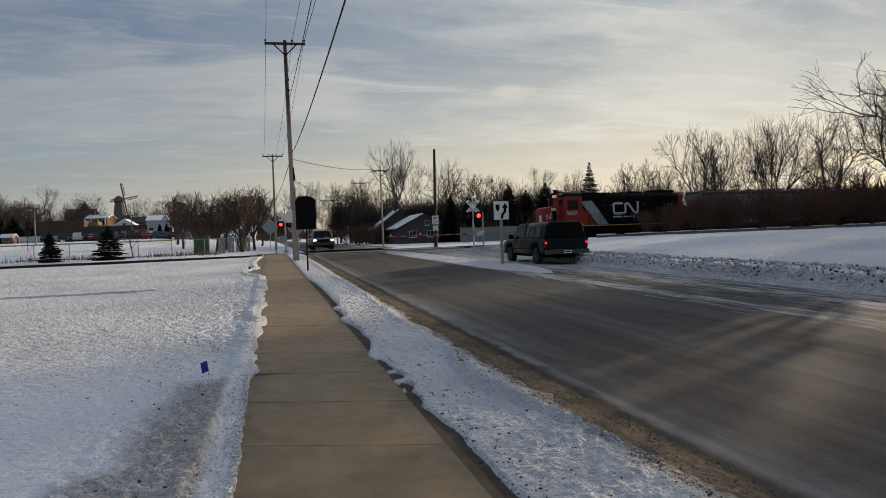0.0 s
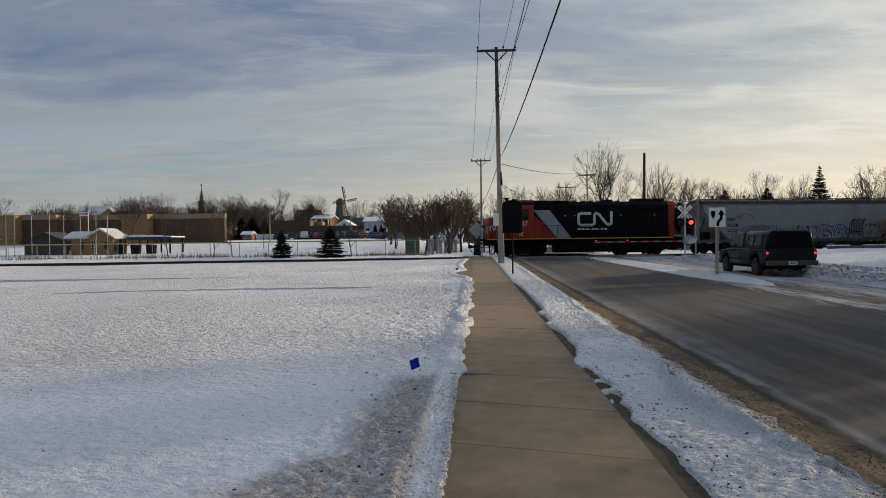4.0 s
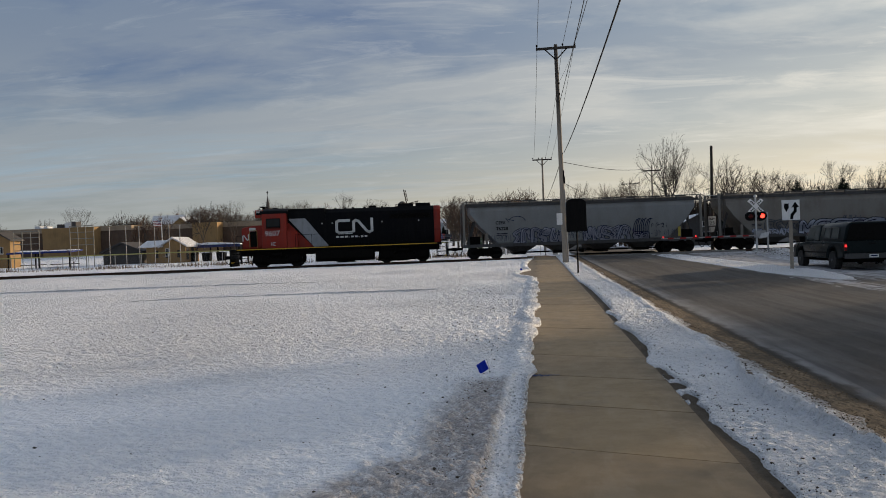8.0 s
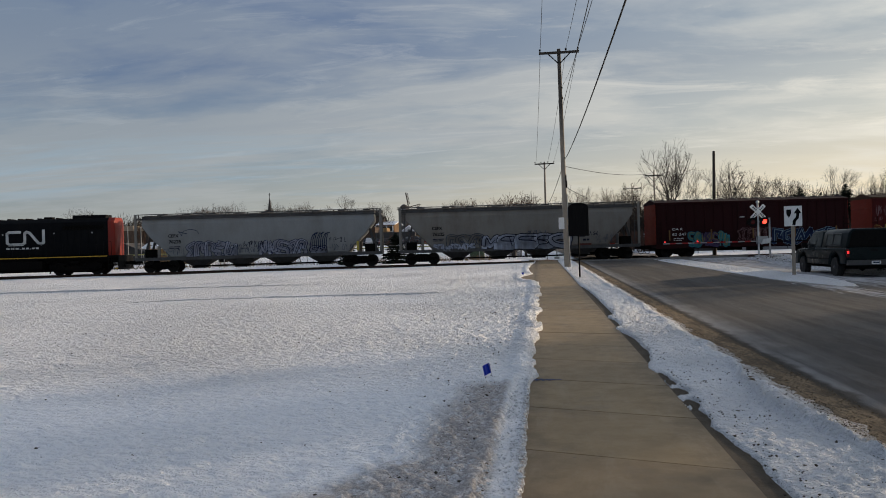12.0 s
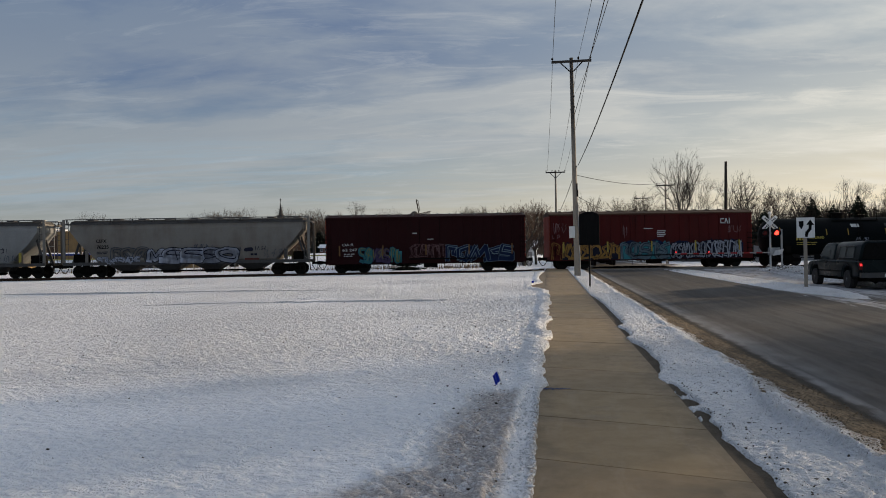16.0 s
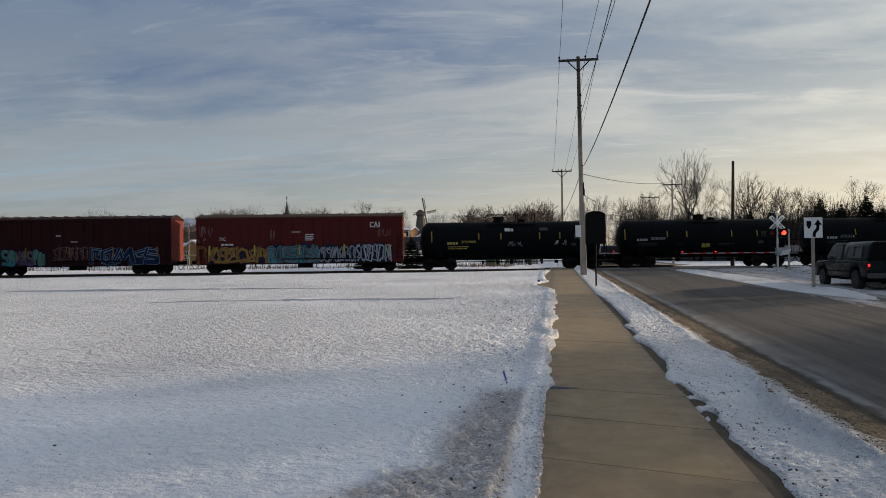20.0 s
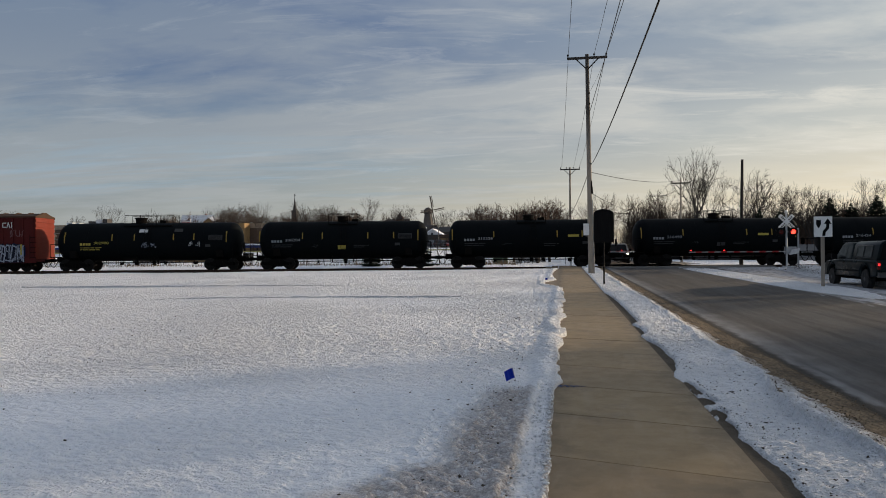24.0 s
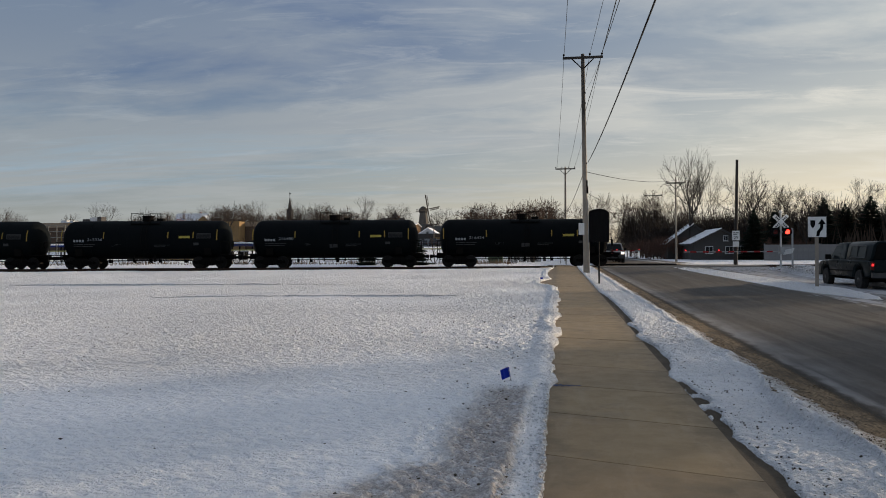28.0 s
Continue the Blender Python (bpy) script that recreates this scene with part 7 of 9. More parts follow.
crossing_signal(pose(14.75, 53.0, 0.38, 0, 0, 0), False, 6.35, 1)
crossing_signal(pose(1.50, 67.0, 0.48, 0, 0, 180), True, 5.6, -1)
# rear lamps of the far signal show their own face towards the walk
R = thing("rear_flasher", "round black flasher facing the walk with a red lens lit", "signal lamp", Matrix.Translation((1.50, 66.75, 0.48)))
for s in (-1, 1):
    lamp = part("backing", tube(B(), (s * 0.38, 0.02, 2.44), (s * 0.38, 0.06, 2.44), 0.30, n=24), SIGN_BLACK, R)
    part("lens", tube(B(), (s * 0.38, -0.01, 2.44), (s * 0.38, 0.02, 2.44), 0.15, n=20), RED_LAMP if s < 0 else RED_DARK, lamp)
    part("hood", tube(B(), (s * 0.38, -0.2, 2.58), (s * 0.38, 0.02, 2.60), 0.07, n=8), SIGN_BLACK, lamp)
# square sign backs by the far signal
for x, y, z, w in ((0.2, 70.0, 2.3, 0.55), (2.6, 72.0, 2.0, 0.5)):
    q = thing("sign_back", "bare metal back of a road sign", "road sign", Matrix.Translation((x, y, gz(x, y))), group="sign backs")
    part("post", tube(B(), (0, 0, -0.3), (0, 0, z + 0.4), 0.03, n=6), GALV, q)
    bm = soften(blk(B(), -w, w, -0.015, 0.0, -w, w), 0.02, 1)
    bmesh.ops.transform(bm, matrix=Matrix.Translation((0, 0, z)) @ pose(0, 0, 0, 0, 45, 0), verts=bm.verts[:])
    part("panel", bm, GALV, q)

# blue marker flag in the snow
FLAG = thing("marker_flag", "small blue utility flag on a wire stuck in snow", "marker flag", pose(-0.59, 8.62, 0.10, 0, -16, 0))
part("wire", tube(B(), (0, 0, -0.1), (0, 0, 0.18), 0.0025, n=5), GALV, FLAG)
bm = B()
grid = [[bm.verts.new((-0.002 - 0.115 * i / 4, 0.012 * math.sin(i * 1.4), 0.06 + 0.115 * j - 0.015 * i / 4)) for i in range(5)] for j in range(2)]
for i in range(4):
    bm.faces.new((grid[0][i], grid[0][i + 1], grid[1][i + 1], grid[1][i]))
bmesh.ops.solidify(bm, geom=bm.faces[:], thickness=0.0015)
FLAG_SHEET = part("flag", bm, BLUE, FLAG, "bright blue plastic flag")

FLAG_FAR = thing("marker_flag", "small blue utility flag lying bent in the snow", "marker flag", pose(-0.82, 33.0, gz(-0.8, 33) + 0.05), group="utility flags")
part("wire", tube(B(), (0, 0, -0.1), (0.02, 0, 0.2), 0.003, n=5), GALV, FLAG_FAR)
part("flag", soften(blk(B(), 0.0, 0.10, -0.01, 0.01, 0.06, 0.15), 0.004, 1), BLUE, FLAG_FAR, "bright blue plastic flag")


# ---- vehicles ----
def wheel(parent, x, y, r, w, mat_rim):
    t_ = part("wheel", lathe(B(), [(r * 0.6, -w / 2), (r * 0.93, -w / 2), (r, -w / 2 + 0.04), (r, w / 2 - 0.04), (r * 0.93, w / 2), (r * 0.6, w / 2)], 22, "x", (x, y, r)), TYRE, parent, "", True)
    s = 1 if x > 0 else -1
    part("rim", lathe(B(), [(r * 0.6, -0.02), (r * 0.5, s * 0.03), (r * 0.2, s * 0.05), (r * 0.1, s * 0.07)], 16, "x", (x + s * (w / 2 - 0.05), y, r)), mat_rim, t_)
    return t_


def pickup(name, label, m, body, shell=True, head=False, brake=True, group=""):
    """Extended-cab pickup; its nose points along +y."""
    V = thing(name, label, "pickup truck", m, group)
    L2, W2 = 2.80, 0.97
    # lower body in side profile (y, z), carried across the width
    low = [(-L2 + 0.08, 0.52), (-L2, 0.72), (-L2, 1.10), (-0.25, 1.12), (1.05, 1.12), (2.35, 1.06), (2.66, 0.98), (2.72, 0.70), (2.62, 0.48), (2.26, 0.46), (2.16, 0.80), (1.86, 0.93), (1.56, 0.80), (1.46, 0.46), (-1.24, 0.46), (-1.34, 0.80), (-1.64, 0.93), (-1.94, 0.80), (-2.04, 0.46)]
    part("body", soften(prism(B(), low, "x", -W2, W2), 0.05, 3), body, V, "", True)
    # cab
    bm = B()
    prof = [(-0.28, 1.10), (-0.22, 1.74), (-0.05, 1.80), (0.78, 1.79), (0.98, 1.72), (1.62, 1.12)]
    lo = [bm.verts.new((-W2 + 0.03 + (0.14 if z > 1.3 else 0), y, z)) for y, z in prof]
    hi = [bm.verts.new((W2 - 0.03 - (0.14 if z > 1.3 else 0), y, z)) for y, z in prof]
    fs = [bm.faces.new(lo), bm.faces.new(list(reversed(hi)))]
    fs += [bm.faces.new((lo[(i + 1) % 6], lo[i], hi[i], hi[(i + 1) % 6])) for i in range(6)]
    bmesh.ops.recalc_face_normals(bm, faces=bm.faces[:])
    part("cab", soften(bm, 0.05, 3), body, V, "", True)
    for s in (-1, 1):
        for y0, y1, top in ((-0.16, 0.30, 1.70), (0.36, 1.02, 1.68)):
            bm = B()
            xa, xb = s * (W2 - 0.045), s * (W2 - 0.165)
            slant = 0.34 if y1 > 0.9 else 0.0
            v = [bm.verts.new(p) for p in ((xa + s * 0.012, y0, 1.16), (xa + s * 0.012, y1 + slant, 1.16), (xb + s * 0.012, y1 - 0.05, top), (xb + s * 0.012, y0 + 0.03, top))]
            bm.faces.new(v)
            bmesh.ops.solidify(bm, geom=bm.faces[:], thickness=0.01)
            part("side_window", bm, CAB_GLASS, V)
        part("mirror", soften(blk(B(), min(s * 0.98, s * 1.20), max(s * 0.98, s * 1.20), 1.12, 1.22, 1.12, 1.32), 0.03, 2), SIGN_BLACK, V)
        part("door_handle", blk(B(), min(s * 0.965, s * 0.99), max(s * 0.965, s * 0.99), 0.42, 0.56, 0.98, 1.01), SIGN_BLACK, V)
        part("side_moulding", blk(B(), min(s * 0.96, s * 0.985), max(s * 0.96, s * 0.985), -1.2, 1.4, 0.66, 0.72), SIGN_BLACK, V)
        for yc in (-1.64, 1.86):
            bm = B()
            for i in range(8):
                a0, a1 = math.pi * i / 8, math.pi * (i + 1) / 8
                p = [(x, yc + 0.46 * k * math.cos(a), 0.46 + 0.50 * k * math.sin(a)) for a, x, k in ((a0, s * 0.965, 0.95), (a1, s * 0.965, 0.95), (a1, s * 1.0, 1.08), (a0, s * 1.0, 1.08))]
                bm.faces.new([bm.verts.new(q) for q in p])
            part("wheel_arch", bm, body, V)
    bm = B()
    v = [bm.verts.new(p) for p in ((-0.80, 1.625, 1.15), (0.80, 1.625, 1.15), (0.70, 1.03, 1.70), (-0.70, 1.03, 1.70))]
    bm.faces.new(v)
    bmesh.ops.solidify(bm, geom=bm.faces[:], thickness=0.01)
    part("windshield", bm, GLASS, V)
    if shell:
        sh = [(-W2 + 0.02, 1.10), (W2 - 0.02, 1.10), (W2 - 0.16, 1.70), (W2 - 0.30, 1.82), (-W2 + 0.30, 1.82), (-W2 + 0.16, 1.70)]
        cap = part("bed_cap", soften(prism(B(), sh, "y", -2.72, -0.30), 0.05, 3), SHELL_GREEN, V, "dark fibreglass bed cap", True)
        rear = [(-W2 + 0.14, 1.16), (W2 - 0.14, 1.16), (W2 - 0.25, 1.66), (W2 - 0.36, 1.75), (-W2 + 0.36, 1.75), (-W2 + 0.25, 1.66)]
        part("rear_window", prism(B(), rear, "y", -2.745, -2.715), TINTED, cap, "black tinted rear window")
        for s in (-1, 1):
            for y0, y1 in ((-2.2, -1.45), (-1.4, -0.75)):
                bm = B()
                v = [bm.verts.new(p) for p in ((s * (W2 - 0.038), y0, 1.24), (s * (W2 - 0.038), y1, 1.24), (s * (W2 - 0.125), y1 - 0.04, 1.62), (s * (W2 - 0.125), y0 + 0.04, 1.62))]
                bm.faces.new(v)
                bmesh.ops.solidify(bm, geom=bm.faces[:], thickness=0.02)
                part("cap_window", bm, CAB_GLASS if s < 0 else GLASS, cap)
                bm = B()
                xa, xb = s * (W2 - 0.024), s * (W2 - 0.112)
                ring = [(xa, y0 - 0.02, 1.21), (xa, y1 + 0.02, 1.21), (xb, y1 - 0.02, 1.645), (xb, y0 + 0.02, 1.645)]
                for i in range(4):
                    tube(bm, ring[i], ring[(i + 1) % 4], 0.012, n=5)
                part("window_frame", bm, CHROME, cap, "thin pale window frame")
        part("roof_frost", blk(B(), -0.62, 0.62, -2.6, -0.4, 1.818, 1.828), paint("frost", (0.13, 0.14, 0.15), 0.7, amount=0.3, bump=0), cap)
    # tail, bumpers, lamps
    part("tailgate", soften(blk(B(), -0.86, 0.86, -L2 - 0.02, -L2 + 0.05, 0.68, 1.12), 0.02, 2), body, V)
    part("tailgate_handle", blk(B(), -0.12, 0.12, -L2 - 0.03, -L2 - 0.018, 0.98, 1.04), SIGN_BLACK, V)
    bumper = part("rear_bumper", soften(blk(B(), -0.95, 0.95, -L2 - 0.17, -L2 + 0.02, 0.47, 0.66), 0.04, 2), CHROME, V, "dull chrome step bumper")
    part("plate", blk(B(), -0.16, 0.16, -L2 - 0.182, -L2 - 0.17, 0.50, 0.62), SIGN_WHITE, bumper, "pale plate with a plain bar")
    part("plate_bar", blk(B(), -0.12, 0.12, -L2 - 0.186, -L2 - 0.182, 0.54, 0.59), G_BLUE, bumper)
    for s in (-1, 1):
        part("tail_lamp", soften(blk(B(), s * 0.90 - 0.065, s * 0.90 + 0.065, -L2 - 0.015, -L2 + 0.06, 0.76, 1.06), 0.015, 1), RED_DARK, V)
        if brake:
            part("brake_light", blk(B(), s * 0.905 - 0.04, s * 0.905 + 0.04, -L2 - 0.022, -L2 - 0.012, 0.90, 0.99), RED_TAIL, V, "lit red brake light")
        part("head_lamp", soften(blk(B(), s * 0.76 - 0.13, s * 0.76 + 0.13, 2.62, 2.735, 0.82, 0.96), 0.02, 1), HEAD if head else GLASS, V, "lit headlamp" if head else "")
    part("grille", soften(blk(B(), -0.5, 0.5, 2.64, 2.735, 0.72, 0.98), 0.02, 1), SIGN_BLACK, V)
    part("front_bumper", soften(blk(B(), -0.96, 0.96, 2.62, 2.82, 0.44, 0.64), 0.04, 2), CHROME, V)
    part("chassis", blk(B(), -0.5, 0.5, -2.6, 2.5, 0.32, 0.52), UNDER, V)
    bm = tube(B(), (-0.75, -1.64, 0.36), (0.75, -1.64, 0.36), 0.06, n=8)
    lathe(bm, [(0.05, -0.16), (0.16, 0), (0.05, 0.16)], 10, "x", (0.05, -1.64, 0.36))
    tube(bm, (0.55, -2.75, 0.42), (0.55, -1.5, 0.42), 0.035, n=6)
    part("rear_axle", bm, UNDER, V)
    for y in (-1.64, 1.86):
        for s in (-1, 1):
            wheel(V, s * 0.84, y, 0.375, 0.25, CHROME)
    return V


pickup("pickup_truck", "dark green pickup with a bed cap waiting, brake lights lit", pose(12.9, 33.95, 0.0, 0, 0.2, 0) @ Matrix.Scale(1.06, 4), CAR_GREEN)
CAR_SILVER = paint("silver_car_paint", (0.11, 0.11, 0.115), 0.35, 0.5, amount=0.3, bump=0, coat=0.5)
CAR_WHITE = paint("white_car_paint", (0.62, 0.62, 0.62), 0.35, amount=0.2, bump=0, coat=0.5)
CAR_DARK = paint("black_car_paint", (0.02, 0.02, 0.024), 0.3, amount=0.2, bump=0, coat=0.5)
CAR_RED = paint("red_car_paint", (0.25, 0.03, 0.025), 0.3, amount=0.2, bump=0, coat=0.5)
CAR_BLUE = paint("blue_car_paint", (0.04, 0.07, 0.16), 0.3, amount=0.2, bump=0, coat=0.5)
pickup("pickup_truck", "silver pickup waiting beyond the crossing, headlights on", pose(4.75, 69.2, 0.52, 0, 0, 180), CAR_SILVER, False, True, False)


def car(label, m, body, tall=1.48, head=False, group="parked cars"):
    V = thing("car", label, "car", m, group)
    low = [(-2.2, 0.42), (-2.24, 0.85), (-1.7, 0.95), (1.2, 0.93), (2.05, 0.80), (2.2, 0.62), (2.15, 0.32), (1.72, 0.30), (1.62, 0.58), (1.35, 0.68), (1.08, 0.58), (0.98, 0.30), (-0.98, 0.30), (-1.08, 0.58), (-1.35, 0.68), (-1.62, 0.58), (-1.72, 0.30)]
    part("body", soften(prism(B(), low, "x", -0.88, 0.88), 0.05, 2), body, V, "", True)
    bm = B()
    prof = [(-1.75, 0.92), (-1.35, tall - 0.05), (-0.9, tall), (0.25, tall - 0.02), (1.15, 0.92)]
    lo = [bm.verts.new((-0.84 + (0.16 if z > 1.1 else 0), y, z)) for y, z in prof]
    hi = [bm.verts.new((0.84 - (0.16 if z > 1.1 else 0), y, z)) for y, z in prof]
    bm.faces.new(lo)
    bm.faces.new(list(reversed(hi)))
    for i in range(5):
        bm.faces.new((lo[(i + 1) % 5], lo[i], hi[i], hi[(i + 1) % 5]))
    bmesh.ops.recalc_face_normals(bm, faces=bm.faces[:])
    part("cabin", soften(bm, 0.04, 2), body, V, "", True)
    for nm, y0, y1, y2, y3 in (("windshield", 1.12, 0.30, 0, 0), ("rear_window", -1.72, -1.36, 0, 0)):
        bm = B()
        bm.faces.new([bm.verts.new(q) for q in ((-0.72, y0, 0.97), (0.72, y0, 0.97), (0.60, y1, tall - 0.09), (-0.60, y1, tall - 0.09))])
        bmesh.ops.solidify(bm, geom=bm.faces[:], thickness=0.03)
        part(nm, bm, GLASS, V)
    for s in (-1, 1):
        for ya, yb, yc, yd in ((-1.45, -0.42, -0.42, -1.18), (-0.34, 0.88, 0.16, -0.34)):
            bm = B()
            bm.faces.new([bm.verts.new(q) for q in ((s * 0.845, ya, 0.97), (s * 0.845, yb, 0.97), (s * 0.71, yc, tall - 0.09), (s * 0.71, yd, tall - 0.09))])
            bmesh.ops.solidify(bm, geom=bm.faces[:], thickness=0.03)
            part("side_window", bm, GLASS, V)
    part("roof", soften(blk(B(), -0.66, 0.66, -1.3, 0.22, tall - 0.03, tall + 0.02), 0.02, 1), SNOW_ROOF if body is CAR_WHITE else body, V)
    for s in (-1, 1):
        part("head_lamp", blk(B(), s * 0.66 - 0.14, s * 0.66 + 0.14, 2.08, 2.2, 0.62, 0.76), HEAD if head else CHROME, V)
        part("tail_lamp", blk(B(), s * 0.70 - 0.12, s * 0.70 + 0.12, -2.25, -2.2, 0.68, 0.84), RED_DARK, V)
        for y in (-1.35, 1.35):
            wheel(V, s * 0.76, y, 0.32, 0.2, CHROME)
    return V


car("dark car waiting in line with headlights on", pose(5.0, 76.4, 0.55, 0, 0, 180), CAR_DARK, 1.62, True, "cars waiting")
car("pale car waiting in line with headlights on", pose(5.1, 84.0, 0.55, 0, 0, 180), CAR_SILVER, 1.5, True, "cars waiting")

# ---- trees ----
def branch_mesh(seed, top, levels=7, forks=3, tilt=(16, 40), first=0.26, ratio=(0.68, 0.90), trunk_r=0.24, up=0.05, stems=1, lean=(0.15, 0.5), side=0.6, least=0.013):
    """Grows a bare tree that forks again and again, then fits it to its height: (thick wood, thin twigs) as vertices and faces."""
    rng = random.Random(seed)
    wood, twigs = ([], []), ([], [])

    def limb(p, q, r0, r1, n, store):
        d = (q - p)
        if d.length < 1e-5:
            return
        d.normalize()
        a = d.orthogonal().normalized()
        b = d.cross(a)
        vs, fs = store
        c = len(vs)
        for o, r in ((p, r0), (q, r1)):
            for i in range(n):
                an = 2 * math.pi * i / n
                vs.append(tuple(o + (a * math.cos(an) + b * math.sin(an)) * r))
        for i in range(n):
            fs.append((c + i, c + (i + 1) % n, c + n + (i + 1) % n, c + n + i))

    def turned(d, an, az):
        ax = d.orthogonal().normalized()
        ax.rotate(Matrix.Rotation(az, 3, d))
        return (d * math.cos(an) + ax * math.sin(an)).normalized()

    def grow(p, d, length, r, level):
        steps = 4 if level == 0 else (3 if level < 4 else 2)
        pts, way = [p], d
        bend = 0.05 if level == 0 else 0.11 + 0.02 * level
        for i in range(steps):
            way = (way + Vector((rng.gauss(0, bend), rng.gauss(0, bend), rng.gauss(0, bend))) + Vector((0, 0, up))).normalized()
            pts.append(pts[-1] + way * length / steps)
        thin = r < 0.035
        for i in range(steps):
            ra, rb = r * (1 - 0.25 * i / steps), r * (1 - 0.25 * (i + 1) / steps)
            limb(pts[i], pts[i + 1], max(least, ra), max(least * 0.8, rb), 3 if thin else (8 if level == 0 else 5), twigs if thin else wood)
        if level >= levels:
            return
        n = forks if level == 0 else (3 if rng.random() < 0.3 else 2)
        az = rng.random() * 6.283
        for k in range(n):
            leader = 0.45 if k == 0 and level > 0 else 1.0
            an = radians(rng.uniform(*tilt)) * leader
            grow(pts[-1], turned(way, an, az + 6.283 * k / n + rng.gauss(0, 0.35)), length * rng.uniform(*ratio), r * (0.74 if leader < 1 else rng.uniform(0.55, 0.66)), level + 1)
        if level >= 1:
            for i in range(1, steps):
                if rng.random() < side:
                    grow(pts[i], turned(way, radians(rng.uniform(28, 60)), rng.random() * 6.283), length * rng.uniform(0.45, 0.7), r * 0.4, min(levels, level + 2))

    for s in range(stems):
        a = 2 * math.pi * s / stems + rng.random()
        off = rng.uniform(*lean) if stems > 1 else 0.02
        o = 0.16 if stems > 1 else 0.0
        grow(Vector((o * math.cos(a), o * math.sin(a), -0.2)), Vector((off * math.cos(a), off * math.sin(a), 1)).normalized(), top * first * (1 if stems == 1 else rng.uniform(0.8, 1.1)), trunk_r, 0)
    k = top / max(v[2] for v in wood[0] + twigs[0])
    return [([(x * k, y * k, z * k) for x, y, z in vs], fs) for vs, fs in (wood, twigs)]


def tree_proto(name, label, category, seed, twig_mat, group, **grow):
    T = thing(name, label, category, group=group)
    wood, twigs = branch_mesh(seed, **grow)
    for nm, (v, f), mt in (("trunk", wood, BARK), ("crown", twigs, twig_mat)):
        if v:
            ob = new(nm, raw(nm, v, f, mt, False))
            ob.parent = T
    return T


def dense_tree(label, seed, top, reach, twig_mat):
    """A bare tree whose crown is a rounded haze of fine twigs on rising limbs."""
    rng = random.Random(seed)
    T = thing("bare_tree", label, "tree", group="bare trees")
    bm = tube(B(), (0, 0, -0.3), (0.1, 0, top * 0.34), top * 0.016, top * 0.012, 6)
    vs, fs = [], []
    mid, tall = Vector((0, 0, top * 0.56)), top * 0.44
    lobes = [(Vector((rng.uniform(-0.5, 0.5) * reach, rng.uniform(-0.5, 0.5) * reach, rng.uniform(-0.25, 0.25) * tall)), rng.uniform(0.5, 0.75)) for _ in range(7)]
    for _ in range(13):
        an, out = rng.random() * 6.283, rng.uniform(0.25, 0.8)
        knee = Vector((0.35 * out * reach * math.cos(an), 0.35 * out * reach * math.sin(an), top * rng.uniform(0.38, 0.55)))
        end = Vector((out * reach * math.cos(an), out * reach * math.sin(an), top * (0.90 - 0.25 * out)))
        root = Vector((0.05, 0, top * rng.uniform(0.2, 0.34)))
        tube(bm, root, knee, top * 0.008, top * 0.005, 4)
        tube(bm, knee, end, top * 0.005, top * 0.0015, 3)
    for _ in range(2400):
        at_, size = rng.choice(lobes)
        d = Vector((rng.gauss(0, 1), rng.gauss(0, 1), rng.gauss(0.15, 1))).normalized()
        f = size * rng.random() ** 0.45
        tip = mid + at_ + Vector((d.x * reach * f, d.y * reach * f, d.z * tall * f))
        if tip.z < top * 0.14:
            continue
        way = (d * 0.7 + Vector((0, 0, 0.8)) + Vector((rng.gauss(0, 0.35), rng.gauss(0, 0.35), 0))).normalized()
        root = tip - way * top * rng.uniform(0.06, 0.16)
        wide = way.orthogonal().normalized()
        wide.rotate(Matrix.Rotation(rng.random() * 6.283, 3, way))
        w = top * rng.uniform(0.002, 0.0048)
        c = len(vs)
        vs += [tuple(root - wide * w), tuple(root + wide * w), tuple(tip)]
        fs.append((c, c + 1, c + 2))
    part("trunk", bm, BARK, T)
    crown = new("crown", raw("crown", vs, fs, twig_mat, False))
    crown.parent = T
    return T


def spruce(name, label, height, base_r, seed, group, dense=1.0, gap=0.0):
    rng = random.Random(seed)
    T = thing(name, label, "spruce tree", group=group)
    part("trunk", tube(B(), (0, 0, -0.2), (0, 0, height * 0.97), 0.035 * height * 0.5, 0.01, 7), BARK, T)
    vs, fs = [], []
    layers = int((18 + height * 1.5) * dense)
    for k in range(layers):
        u = (k + rng.random() * 0.7) / layers
        z = height * (0.03 + 0.95 * u)
        reach = base_r * (1 - u) ** 0.85 * rng.uniform(0.72, 1.12) + 0.05
        arms = max(5, int(13 * (1 - u) + 5))
        for a_ in range(arms):
            if rng.random() < gap:
                continue
            an = 6.283 * (a_ + rng.random()) / arms
            ln = reach * rng.uniform(0.6, 1.1)
            c, s = math.cos(an), math.sin(an)
            drop = 0.30 - 0.5 * u
            # a branch as several short sprays on a falling spine
            sprays = 3 + int(ln * 2.2)
            for j in range(sprays):
                f = (j + 0.6) / sprays
                px, pz = ln * f, z - drop * ln * f + 0.12 * ln * f * f
                w = (0.10 + 0.16 * ln * (1 - 0.55 * f)) * rng.uniform(0.7, 1.3)
                le = ln / sprays * 1.9
                for sgn in (-1, 1):
                    i0 = len(vs)
                    x0, x1 = px - le * 0.4, px + le * 0.6
                    for (qx, qy, qz) in ((x0, 0, pz + 0.02), (x1, 0, pz - 0.03), (px + le * rng.uniform(0.4, 0.8), sgn * w, pz - rng.uniform(0.04, 0.16)), (px - 0.05, sgn * w * 0.75, pz - rng.uniform(0.02, 0.12))):
                        vs.append((qx * c - qy * s, qx * s + qy * c, qz))
                    fs.append((i0, i0 + 1, i0 + 2, i0 + 3))
    ob = new("needles", raw("needles", vs, fs, NEEDLE, False))
    ob.parent = T
    return T


